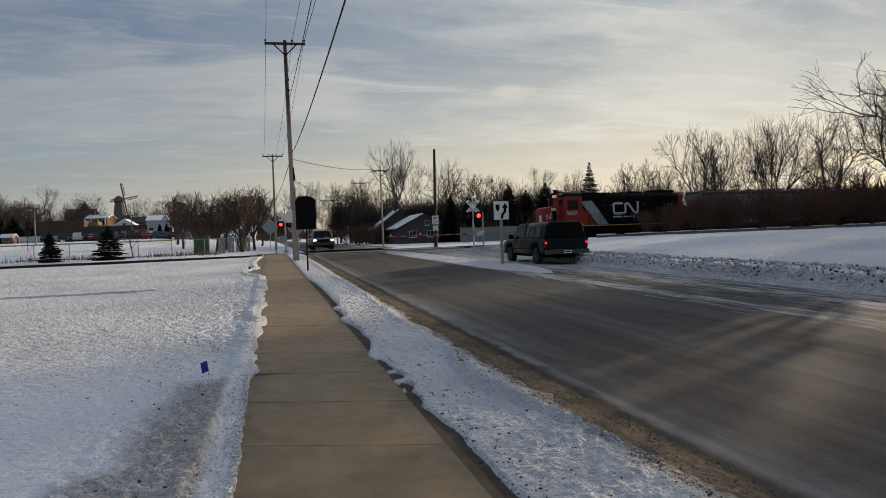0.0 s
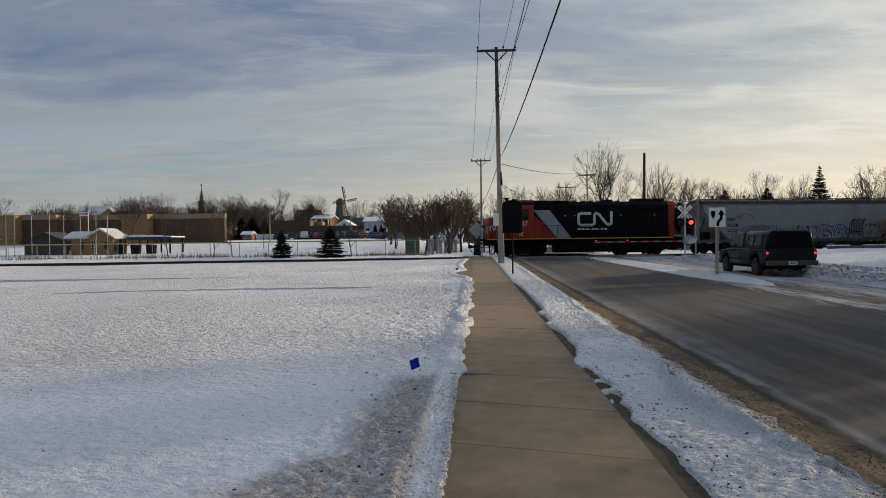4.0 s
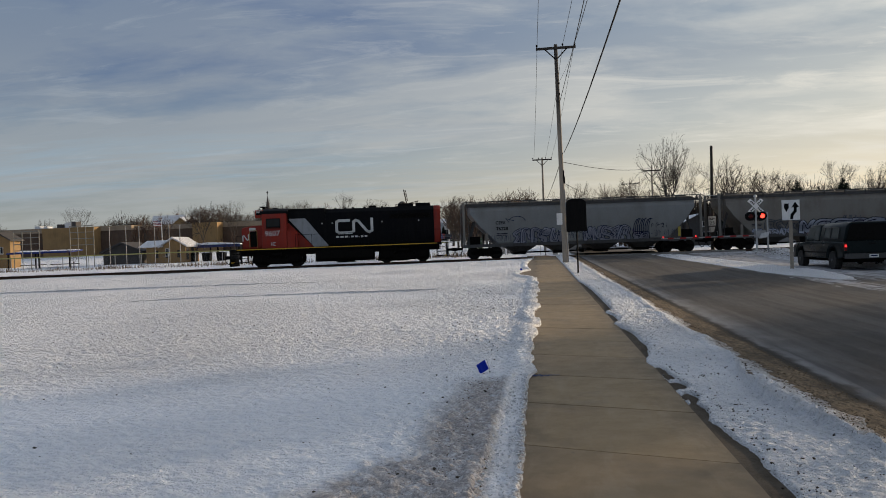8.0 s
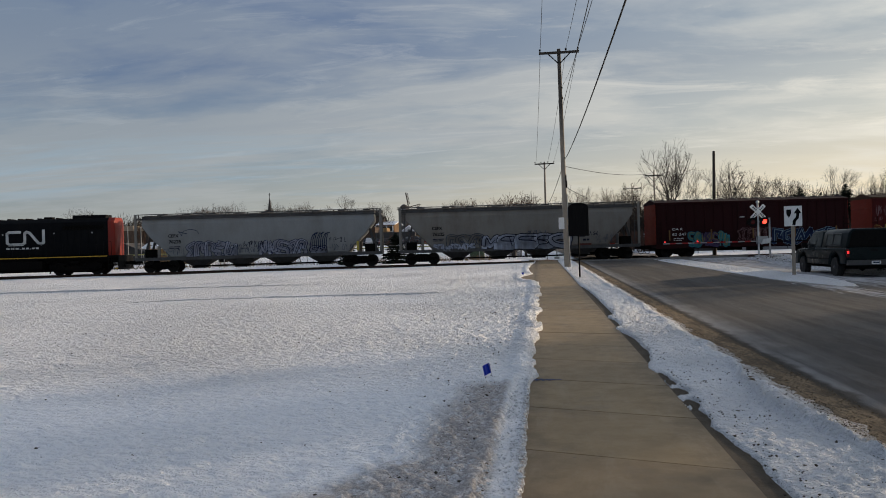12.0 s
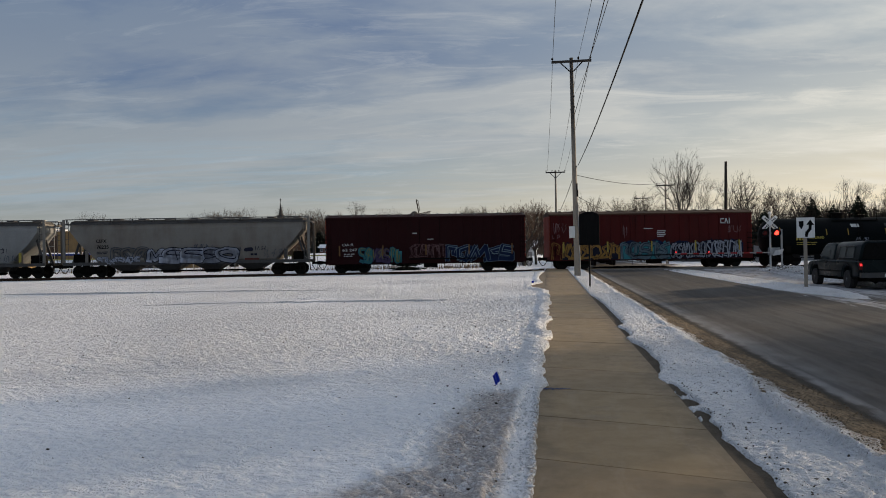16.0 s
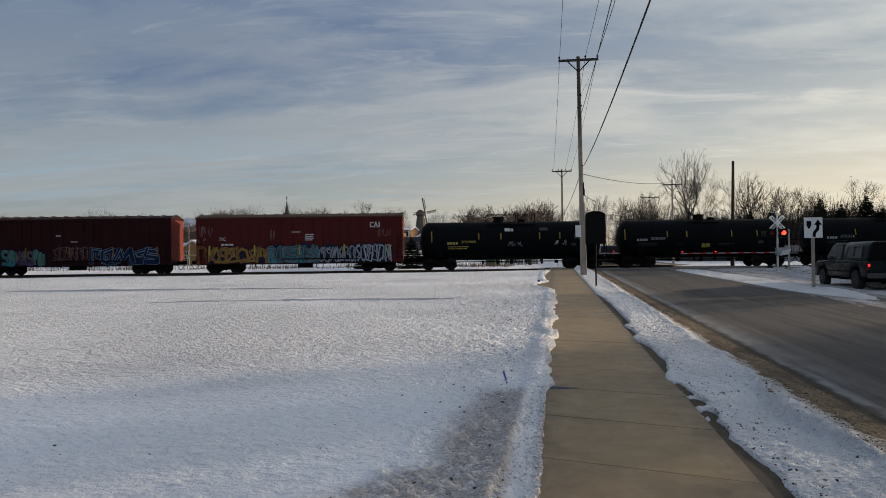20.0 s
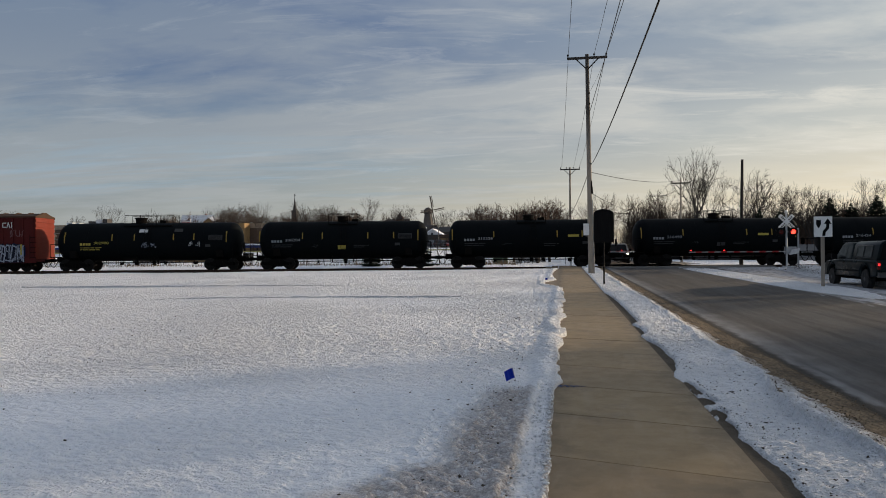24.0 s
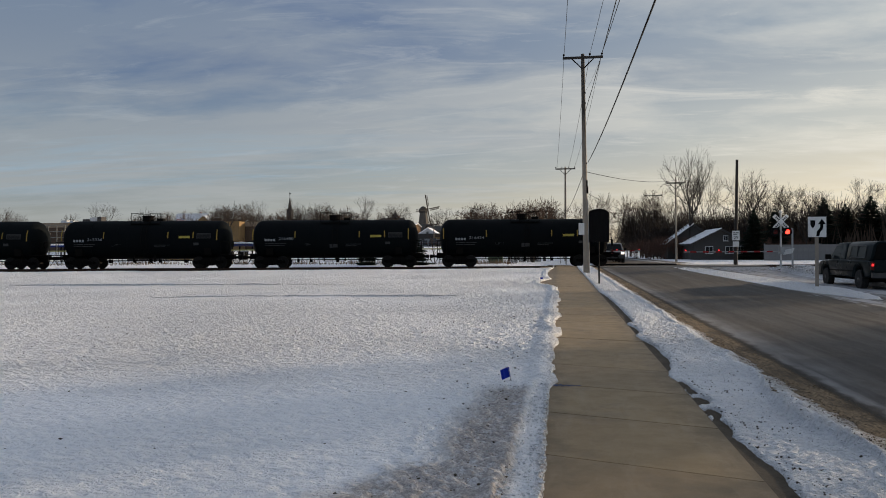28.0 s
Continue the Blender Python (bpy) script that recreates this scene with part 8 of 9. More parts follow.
protos = [
    tree_proto("bare_tree", "tall leafless deciduous tree with a wide crown", "tree", 3, TWIG, "bare trees", top=15.1, forks=4, tilt=(18, 40)),
    tree_proto("bare_tree", "tall leafless deciduous tree with upright limbs", "tree", 11, TWIG, "bare trees", top=15.4, forks=4, tilt=(12, 30), up=0.07),
    tree_proto("bare_tree", "leafless tree with dense fine twigs", "tree", 17, TWIG_FAR, "bare trees", top=11.6, forks=4, tilt=(18, 38), first=0.2, trunk_r=0.2, side=0.8),
    tree_proto("bare_tree", "rounded leafless tree with reddish twigs", "tree", 23, TWIG_RED, "bare trees", top=8.8, forks=5, tilt=(18, 38), first=0.18, levels=6, trunk_r=0.17, side=0.7, up=0.08),
    tree_proto("bare_tree", "many-stemmed leafless tree with spreading limbs", "tree", 29, TWIG, "bare trees", top=11.5, stems=4, forks=2, tilt=(12, 32), first=0.24, levels=6, trunk_r=0.15),
    tree_proto("bare_tree", "slender leafless tree with a thin crown", "tree", 37, TWIG, "bare trees", top=15.6, forks=3, tilt=(10, 28), levels=6, first=0.3, trunk_r=0.16, up=0.07),
    tree_proto("bare_tree", "leafless tree with heavy open limbs", "tree", 53, TWIG, "bare trees", top=13.7, forks=3, tilt=(20, 42), trunk_r=0.28, first=0.27, side=0.45, least=0.010),
    dense_tree("round-crowned leafless tree with a haze of brown twigs", 81, 10.0, 4.2, TWIG_FAR),
    dense_tree("broad leafless tree thick with fine dark twigs", 83, 10.0, 4.9, TWIG),
]
shrub_protos = [
    tree_proto("shrub", "dense leafless brown brush", "shrub", 41, BRUSH, "lineside brush", top=4.3, stems=11, forks=3, levels=4, tilt=(10, 28), first=0.30, trunk_r=0.034, lean=(0.1, 0.55), side=0.8, least=0.008),
    tree_proto("shrub", "thick leafless thicket beside the railway", "shrub", 43, BRUSH, "lineside brush", top=3.9, stems=13, forks=3, levels=4, tilt=(12, 32), first=0.30, trunk_r=0.03, lean=(0.1, 0.7), side=0.8, least=0.008),
]
USED = set()


def set_tree(i, x, y, scale, turn=None, z=None, wide=1.0):
    rng = random.Random(int(x * 131 + y * 17))
    p = protos[i]
    m = Matrix.Translation((x, y, (gz(x, y) if z is None else z))) @ Euler((0, 0, turn if turn is not None else rng.random() * 6.28)).to_matrix().to_4x4()
    if i not in USED:
        USED.add(i)
        t_ = p
        t_.matrix_basis = m
    else:
        t_ = copy_thing(p, m)
    wide *= 0.74
    t_.scale = (scale * wide, scale * wide, scale)
    return t_


HEIGHTS = [max(v.co.z for c in p.children for v in c.data.vertices) for p in protos]


def tree_to(i, x, y, top, wide=1.0, turn=None):
    """A tree grown to a given height of its crown."""
    return set_tree(i, x, y, (top - gz(x, y)) / HEIGHTS[i], turn, None, wide)


# trees by the far pavement
for i, x, y, s, w in ((3, -2.6, 78, 0.78, 1.3), (3, -1.5, 84, 0.84, 1.2), (4, -4.8, 90, 0.62, 1.4), (3, -8.2, 96, 0.84, 1.45), (3, -3.2, 100, 0.9, 1.25), (2, -11, 104, 0.66, 1.5), (3, -6, 112, 0.98, 1.3), (2, -1, 118, 0.8, 1.2), (3, -14, 124, 0.95, 1.4), (3, -5.5, 84, 0.72, 1.4)):
    set_tree(i, x, y, s, wide=w)
# right of the road beyond the crossing
# y below 71: added trees, mostly out of view, that shade road and lawn
for i, x, y, s, w in ((0, 31, 100, 0.62, 1.2), (2, 10.5, 190, 1.4, 1.2), (5, 22, 118, 0.85, 1.1), (2, 37, 112, 0.85, 1.0), (5, 43, 115, 0.75, 1.2), (1, 46, 108, 0.68, 1.0), (2, 52, 118, 0.85, 1.1), (0, 62, 108, 0.72, 1.2), (2, 70, 104, 0.85, 1.1),
                      (4, 90, 82, 1.1, 1.2), (1, 63.5, 65.0, 1.1, 1.2), (0, 66.5, 67.5, 1.12, 1.2), (2, 68.5, 64.5, 1.38, 1.1), (1, 70.5, 61.5, 1.05, 1.3), (2, 56.1, 46.8, 1.7, 0.5), (2, 61.5, 50.5, 1.75, 0.5), (8, 66.0, 51.4, 2.0, 0.28), (8, 72.0, 55.4, 2.15, 0.27), (8, 63.0, 50.6, 1.95, 0.48), (8, 69.5, 55.1, 2.1, 0.46), (8, 62.0, 42.0, 1.9, 0.40), (8, 68.0, 46.2, 2.1, 0.40), (2, 54.0, 36.3, 1.5, 0.62), (2, 52.0, 30.3, 1.4, 1.2), (2, 60.0, 32.0, 1.55, 1.2), (0, 67.6, 7, 1.2, 1.2), (2, 74, 14, 1.6, 1.2), (0, 76, 45, 1.5, 1.2), (2, 74, 69, 1.4, 1.2), (0, 80, 77, 1.15, 1.2), (4, 86, 70, 1.4, 1.2), (2, 100, 84, 1.2, 1.1), (5, 72, 96, 1.1, 1.1), (2, 14, 150, 1.1, 1.2), (2, 20, 160, 1.25, 1.2), (4, 16, 132, 0.9, 1.1), (2, 9, 240, 1.5, 1.2)):
    set_tree(i, x, y, s, wide=w)
# the large bare tree beside the road
set_tree(6, 31.2, 27.6, 0.82, 0.950, None, 1.55)
for i, x, y, top, w in ((6, 16.9, 102, 15.6, 0.85), (6, 24.5, 104, 12.6, 1.15), (1, 60.5, 79, 14.4, 1.25), (0, 66.5, 78, 15.6, 1.2), (1, 62.0, 84, 14.0, 1.2), (0, 50.6, 80, 13.5, 1.15), (2, 54.0, 82, 13.0, 1.1), (6, 57.6, 100, 11.2, 1.2), (2, 28.9, 105, 10.4, 1.2), (0, 13.5, 120, 10.0, 1.2), (2, 53.8, 105, 12.0, 1.3), (5, 30.7, 110, 11.0, 1.2), (2, 82, 97, 12.5, 1.2), (5, 69, 98, 13.0, 1.3)):
    tree_to(i, x, y, top, w)
# skyline round the town
rng = random.Random(77)
for k in range(120):
    a = -52 + 110 * (k + 1.6 * rng.random()) / 120
    dist = rng.uniform(230, 420) if a < 8 else rng.uniform(150, 300)
    if -2 < a < 7:
        dist = rng.uniform(330, 480)
    x, y = dist * math.sin(radians(a)), dist * math.cos(radians(a))
    z = gz(x, y)
    tall = (13.5 if a < 5 else 15.0) * dist / 300 * rng.uniform(0.55, 1.12)
    i = rng.choice((0, 2, 7, 7, 8, 5))
    base = {0: 13.5, 2: 10.5, 5: 12.5, 7: 10.0, 8: 10.0}[i]
    set_tree(i, x, y, max(0.5, tall / base), z=z, wide=rng.uniform(1.0, 1.5))
# trees nearer the town's buildings
for i, x, y, s in ((2, -66, 150, 0.85), (3, -63.5, 120, 0.85), (5, -54, 128, 0.6), (3, -47, 132, 0.62), (5, -41, 118, 0.5), (2, -58, 190, 0.9), (5, -53, 200, 0.95), (0, -33, 205, 0.7), (2, -27, 195, 0.7), (5, -22, 215, 0.85), (5, -12.5, 120, 0.55), (3, -17, 150, 0.8), (3, -20, 100, 0.35), (5, -30, 105, 0.42)):
    set_tree(i, x, y, s)
for i, x, y, top, w in ((3, -93.8, 200, 15.6, 1.8), (2, -90, 196, 15.5, 1.6), (3, -86, 204, 14.6, 1.7), (2, -83, 200, 12.5, 1.6), (3, -77, 200, 14.0, 1.6), (2, -73, 205, 15.0, 1.4), (6, -69, 200, 16.5, 1.3), (2, -66.3, 204, 16.0, 1.5), (3, -56.7, 200, 14.6, 1.7), (2, -54, 204, 13.0, 1.5), (6, -47, 205, 13.6, 1.2), (6, -43, 200, 14.3, 1.1), (4, -2.7, 80, 7.4, 1.3), (3, -62.5, 112, 7.8, 1.2), (3, -47.5, 120, 6.4, 1.1)):
    tree_to(i, x, y, top, w)
# dense crowns behind the school and the town
for i, x, y, top, w in ((8, -117.7, 201, 15.3, 1.2), (7, -113.5, 203, 14.4, 1.1), (7, -108.8, 200, 13.3, 1.2), (7, -103.5, 205, 11.5, 1.2), (7, -95.0, 200, 15.4, 1.25), (8, -87.5, 202, 14.5, 1.35), (7, -81.5, 204, 12.0, 1.1), (7, -77.1, 201, 14.2, 0.9), (8, -71.2, 203, 14.6, 1.0), (7, -65.1, 200, 15.2, 0.95), (8, -58.4, 201, 14.3, 1.0), (7, -53.5, 206, 10.5, 1.0), (7, -49.1, 222, 14.0, 0.6), (7, -44.0, 226, 11.0, 1.0), (8, -38.5, 222, 10.2, 1.1), (7, -33.5, 226, 10.8, 1.0), (8, -27.0, 222, 10.5, 1.1), (7, -21.0, 224, 11.0, 1.1), (8, -15.0, 190, 10.0, 1.1), (7, -9.5, 170, 9.2, 1.2)):
    tree_to(i, x, y, top, w)
# dense dark growth beyond the crossing
for i, x, y, top, w in ((8, 11.6, 116, 9.2, 0.75), (8, 15.6, 118, 8.9, 1.0), (7, 19.1, 117, 9.8, 1.0), (8, 23.8, 119, 8.8, 1.1), (7, 28.3, 118, 9.3, 1.0), (8, 33.0, 118, 8.6, 1.1), (7, 37.5, 117, 10.0, 1.0), (8, 42.1, 119, 10.4, 1.1), (8, 13.2, 108, 6.6, 1.3), (8, 16.8, 106, 6.4, 1.3), (8, 21.2, 106, 6.6, 1.3), (8, 25.8, 108, 6.6, 1.3), (7, 48.0, 118, 9.6, 1.1), (8, 53.0, 116, 9.6, 1.1), (8, 11.2, 126, 6.5, 1.3), (7, 30.5, 107, 6.4, 1.3), (8, 22.4, 112, 8.4, 1.2), (8, 26.2, 113, 8.7, 1.2), (8, 34.0, 109, 8.3, 1.3), (7, 38.6, 110, 8.6, 1.3), (8, 43.5, 110, 8.8, 1.3), (7, 47.8, 111, 9.0, 1.2), (8, 56.5, 110, 9.2, 1.3), (7, 61.5, 112, 10.0, 1.2)):
    tree_to(i, x, y, top, w)
for i, p in enumerate(protos):
    if i not in USED:
        set_tree(i, 90 + 5 * i, 100, 1.0)

# brush along the line on the far side of the road
rng = random.Random(55)
for k in range(46):
    q = 43.4 + 62 * (k + rng.random() * 0.8) / 46
    d = rng.uniform(-7.2, -4.2)
    p = on_track(q, d, 0.42)
    sc = rng.uniform(0.85, 1.25) * (0.75 if q < 47 else 1)
    m = Matrix.Translation(p) @ pose(0, 0, 0, 0, 0, rng.uniform(0, 360))
    t_ = shrub_protos[k % 2]
    if k >= 2:
        t_ = copy_thing(t_, m)
    else:
        t_.matrix_basis = m
    t_.scale = (sc * 1.15, sc * 1.15, sc)

for k in range(16):
    x, y = 10.2 + 1.35 * k, 98.0 + 5.0 * rng.random()
    sc = rng.uniform(0.55, 0.85)
    t_ = copy_thing(shrub_protos[k % 2], pose(x, y, gz(x, y), 0, 0, 37 * k))
    t_.scale = (sc * 1.5, sc * 1.5, sc)
for k in range(6):
    p = on_track(63 + 6.0 * k, -5.0 + 1.5 * (k % 3), 0)
    tree_to((3, 2)[k % 2], p.x, p.y, 6.8 + 0.6 * (k % 4), 1.2)

# conifers
sp_a = spruce("spruce_tree", "small dark green spruce growing beyond the tracks", 2.55, 0.95, 61, "spruces by the fence")
sp_a.matrix_basis = pose(-17.2, 66.0, 0.45)
sp_b = spruce("spruce_tree", "broad dark green spruce growing beyond the tracks", 2.85, 1.5, 62, "spruces by the fence")
sp_b.matrix_basis = pose(-12.85, 66.2, 0.45)
sp_c = spruce("spruce_tree", "tall dark spruce behind a privacy fence", 9.0, 2.9, 63, "tall spruces", 2.0, 0.22)
sp_c.matrix_basis = pose(22.7, 92.0, 0.48)
sp_c.scale = (0.72, 0.72, 0.68)
for x, y, s, w in ((35.0, 106, 0.92, 1.2), (38.4, 108, 0.84, 1.3), (41.2, 107, 0.95, 1.25), (27.5, 101, 0.76, 1.1)):
    t_ = copy_thing(sp_c, pose(x, y, 0.48, 0, 0, x * 40))
    t_.scale = (s * w, s * w, s)
sp_d = spruce("spruce_tree", "ragged open spruce standing above the train", 13.0, 3.0, 64, "tall spruces", 1.9, 0.28)
sp_d.matrix_basis = pose(47.1, 104.0, 0.48)
sp_d.scale = (0.87, 0.87, 0.87)


def far_woods():
    """Thin upright stems and twig bundles that close the skyline."""
    r = random.Random(88)
    vs, fs = [], []
    for k in range(42000):
        a = r.uniform(-56, 64)
        dist = r.uniform(380, 520) if a < 9 else r.uniform(170, 330)
        if 1 < a < 7:
            dist = r.uniform(520, 640)
        if a > 6 and r.random() < 0.62:
            dist = r.uniform(108, 150)
        x, y = dist * math.sin(radians(a)), dist * math.cos(radians(a))
        swell = 0.75 + 0.35 * noise.noise((a * 0.35, dist * 0.004, 1)) + 0.15 * noise.noise((a * 1.7, 3, 2))
        h = (0.030 if a < 8 else 0.050) * dist * swell * r.uniform(0.35, 1.0)
        if a < -34:
            h *= 0.8
        if dist < 160:
            h = 7.8 * swell * r.uniform(0.35, 1.0)
        z = gz(x, y)
        w = h * r.uniform(0.008, 0.03)
        lx = h * r.uniform(-0.22, 0.22)
        c, s = math.cos(radians(a)), -math.sin(radians(a))
        i0 = len(vs)
        zb = z + h * r.uniform(0.0, 0.5)
        vs += [(x - w * c, y - w * s, zb), (x + w * c, y + w * s, zb), (x + lx * c, y + lx * s, z + h)]
        fs.append((i0, i0 + 1, i0 + 2))
    tagged(new("far_woods", raw("far_woods", vs, fs, TWIG_FAR, False)), "distant leafless woods along the skyline", "woods", kind="stuff")


far_woods()


# thin saplings by the ball field's fence
sapling = tree_proto("sapling", "thin leafless sapling leaning by the chain-link fence", "tree", 71, TWIG_RED, "saplings", top=3.3, levels=4, forks=3, tilt=(14, 34), first=0.36, trunk_r=0.06, least=0.008)
sapling.matrix_basis = pose(-11.9, 72.0, 0.3, 0, -9, 20)
for x_, y_, turn_, k in ((-23.8, 72.4, 140, 1.0), (-27.6, 78.0, 60, 0.9), (-33.0, 79.0, 200, 1.15), (-36.5, 76.0, 10, 1.0), (-50.8, 76.5, 90, 0.8)):
    t_ = copy_thing(sapling, pose(x_, y_, gz(x_, y_) - 0.1, 0, 4, turn_))
    t_.scale = (k, k, k)


# ---- low wall beside the line ----
W = tagged(new("low_wall"), "low dark stone wall with snow on its coping", "wall", kind="structure")
STONE = paint("wall_stone", (0.16, 0.15, 0.14), 0.9, amount=0.5, scale=1.5, bump=0.5, spread=0.3)
rng = random.Random(4)
W.matrix_basis = Matrix.Translation(on_track(0, -9.0, 0.35)) @ TURN
part("core", blk(B(), 35.0, 120.0, -0.16, 0.3, -0.4, 0.66), STONE, W)
stone_mesh = mesh_of(soften(blk(B(), -0.74, 0.74, -0.06, 0.06, -0.16, 0.16), 0.03, 1), "block", STONE)
for row in range(2):
    for k in range(42):
        ob = new("block", stone_mesh)
        ob.parent = W
        ob.location = (36.0 + 1.52 * k + 0.76 * row, -0.19 + rng.uniform(-0.02, 0.02), 0.17 + 0.34 * row)
bm = B()
for k in range(60):
    x = 35 + 1.4 * k
    if rng.random() < 0.8:
        blk(bm, x, x + rng.uniform(0.8, 1.5), -0.24, 0.32, 0.66, 0.70 + 0.05 * rng.random())
part("snow_cap", soften(bm, 0.02, 1), SNOW_ROOF, W)
# privacy fence behind the crossing
PF = thing("privacy_fence", "grey board privacy fence behind the crossing", "fence", pose(0, 0, 0.45))
FENCE_GREY = make_wood("grey_fence_board", (0.17, 0.165, 0.16), (0.26, 0.25, 0.24))
board_mesh = mesh_of(soften(blk(B(), -0.29, 0.29, -0.02, 0.02, 0, 1.75), 0.008, 1), "board", FENCE_GREY)
for k in range(46):
    ob = new("board", board_mesh)
    ob.parent = PF
    ob.location = (22.6 + 0.6 * k, 86 + 0.10 * k, 0)
for k in range(10):
    ob = part("post", blk(B(), -0.06, 0.06, -0.06, 0.06, 0, 1.85), FENCE_GREY, PF)
    ob.location = (22.3 + 3.0 * k, 86.1 + 0.5 * k, 0)


# ---- ball field: chain-link fence, utility boxes ----
CL = thing("chain_link_fence", "galvanized chain-link fence with a yellow top guard", "fence", pose(0, 0, 0.42))
MESHWIRE = paint("fence_wire", (0.22, 0.225, 0.23), 0.5, 0.5, amount=0.2, bump=0)
GUARD = paint("fence_guard", (0.36, 0.34, 0.12), 0.6, amount=0.4, scale=2, bump=0)


def fence_point(k):
    return Vector((-62 + 2.95 * k, 73.5 + 0.05 * k, 0))


for k in range(-4, 21):
    p = fence_point(k)
    ob = part("post", tube(B(), (0, 0, -0.2), (0, 0, 1.52), 0.035, n=6), GALV, CL)
    ob.location = p
    if k < 20:
        q = fence_point(k + 1)
        if k < 18:
            part("top_guard", tube(B(), p + Vector((0, 0, 1.5)), q + Vector((0, 0, 1.5)), 0.06, n=6), GUARD, CL)
        else:
            part("top_rail", tube(B(), p + Vector((0, 0, 1.5)), q + Vector((0, 0, 1.5)), 0.03, n=6), GALV, CL)
        bm = B()
        n = 10
        for i in range(n):
            for s0, s1 in ((0, 1), (1, 0)):
                a = p.lerp(q, i / n) + Vector((0, 0, 1.48 * s0))
                b_ = p.lerp(q, min(1, (i + 5) / n)) + Vector((0, 0, 1.48 * (s1 if i + 5 <= n else s0 + (s1 - s0) * (n - i) / 5)))
                tube(bm, a, b_, 0.003, n=3)
        part("mesh_wire", bm, MESHWIRE, CL)
for x, y, h in ((-46.6, 80, 4.5), (-45.0, 80, 4.5), (-43.4, 80.5, 4.5), (-41.9, 81, 4.5), (-40.6, 81, 4.4), (-48.6, 80, 4.5)):
    q = thing("net_pole", "tall grey steel backstop pole", "pole", pose(x, y, gz(x, y)), group="backstop poles")
    part("shaft", tube(B(), (0, 0, -0.2), (0, 0, h), 0.04, n=8), MESHWIRE, q)
    part("cap", tube(B(), (0, 0, h), (0, 0, h + 0.06), 0.07, n=8), GALV, q)
BX = thing("utility_box", "green metal utility cabinet beside the fence", "cabinet", pose(-6.2, 75.2, 0.45))
BOX_GREEN = paint("cabinet_green", (0.075, 0.11, 0.065), 0.6, amount=0.4, scale=2)
part("body", soften(blk(B(), -0.75, 0.65, -0.5, 0.5, 0, 1.72), 0.03, 2), BOX_GREEN, BX)
part("lid", soften(blk(B(), -0.8, 0.7, -0.55, 0.55, 1.70, 1.78), 0.02, 1), BOX_GREEN, BX)
for x in (-0.72, -0.02):
    part("door", soften(blk(B(), x, x + 0.66, -0.52, -0.49, 0.12, 1.62), 0.01, 1), BOX_GREEN, BX)
for k in range(4):
    q = thing("fence_panel", "grey slatted enclosure panel in the snow", "fence panel", pose(-4.5 + 0.75 * k, 77 + 1.7 * k, 0.45), group="enclosure panels")
    for i in range(5):
        part("slat", blk(B(), -0.34 + 0.14 * i, -0.22 + 0.14 * i, -0.02, 0.02, 0, 1.5), FENCE_GREY, q)
    part("rail", blk(B(), -0.36, 0.38, 0.02, 0.06, 1.2, 1.28), GALV, q)
# weeds by the fence
bm = B()
rng = random.Random(31)
for k in range(4200):
    x = rng.uniform(-75, -4)
    y = 72.4 + 0.02 * (x + 62) + (rng.uniform(-0.8, 0.6) if k % 3 else rng.uniform(-6.0, -0.5))
    h = rng.uniform(0.15, 0.6) * (1.0 if noise.noise((x * 0.2, 0, 0)) > -0.1 else 0.35)
    a, b_ = rng.uniform(-0.1, 0.1), rng.uniform(-0.1, 0.1)
    bm.faces.new([bm.verts.new(p) for p in ((x - 0.02, y, 0.42), (x + 0.02, y, 0.42), (x + a, y + b_, 0.45 + h))])
solid("dry_weeds", bm, paint("dry_weed", (0.22, 0.15, 0.09), 0.9, amount=0.3, bump=0), "dry brown weeds along the fence", "weeds", kind="stuff")


# ---- buildings ----
BRICK_BROWN = make_brick("brown_brick", (0.072, 0.041, 0.024), (0.096, 0.056, 0.033), (0.10, 0.08, 0.062))
BRICK_RED = make_brick("red_brick", (0.17, 0.065, 0.045), (0.21, 0.085, 0.055), (0.2, 0.17, 0.15))
TAN = paint("tan_siding", (0.27, 0.17, 0.075), 0.8, amount=0.3, scale=0.6)
TAN_BLOCK = paint("pale_fascia", (0.30, 0.23, 0.16), 0.8, amount=0.3, scale=0.6)
GREY_SIDING = paint("grey_siding", (0.07, 0.064, 0.058), 0.8, amount=0.3, scale=0.8)
WHITE_SIDING = paint("white_siding", (0.60, 0.60, 0.60), 0.7, amount=0.25, scale=0.8)
BACKSTOP = paint("backstop_pipe", (0.24, 0.23, 0.20), 0.6, 0.3, amount=0.3, scale=2, bump=0)
DUGOUT_BLUE = paint("dugout_blue", (0.012, 0.03, 0.16), 0.6, amount=0.2)
SHINGLE = paint("roof_shingle", (0.07, 0.065, 0.062), 0.9, amount=0.4, scale=2)
TRIM = paint("white_trim", (0.55, 0.55, 0.54), 0.6, amount=0.2, bump=0)


INN_BROWN = paint("inn_brick", (0.17, 0.10, 0.05), 0.85, amount=0.3, scale=0.8)


def windows_on(parent, xs, y, z0, z1, w, sill=True, lit=None):
    for x in xs:
        wn = part("window", blk(B(), x - w / 2 - 0.06, x + w / 2 + 0.06, y - 0.05, y + 0.06, z0 - 0.06, z1 + 0.06), TRIM, parent)
        part("pane", blk(B(), x - w / 2, x + w / 2, y - 0.062, y - 0.045, z0, z1), GLASS, wn)
        part("glazing_bar", blk(B(), x - 0.02, x + 0.02, y - 0.07, y - 0.06, z0, z1), TRIM, wn)
        if sill:
            part("sill", blk(B(), x - w / 2 - 0.1, x + w / 2 + 0.1, y - 0.14, y - 0.05, z0 - 0.12, z0 - 0.06), TRIM, wn)


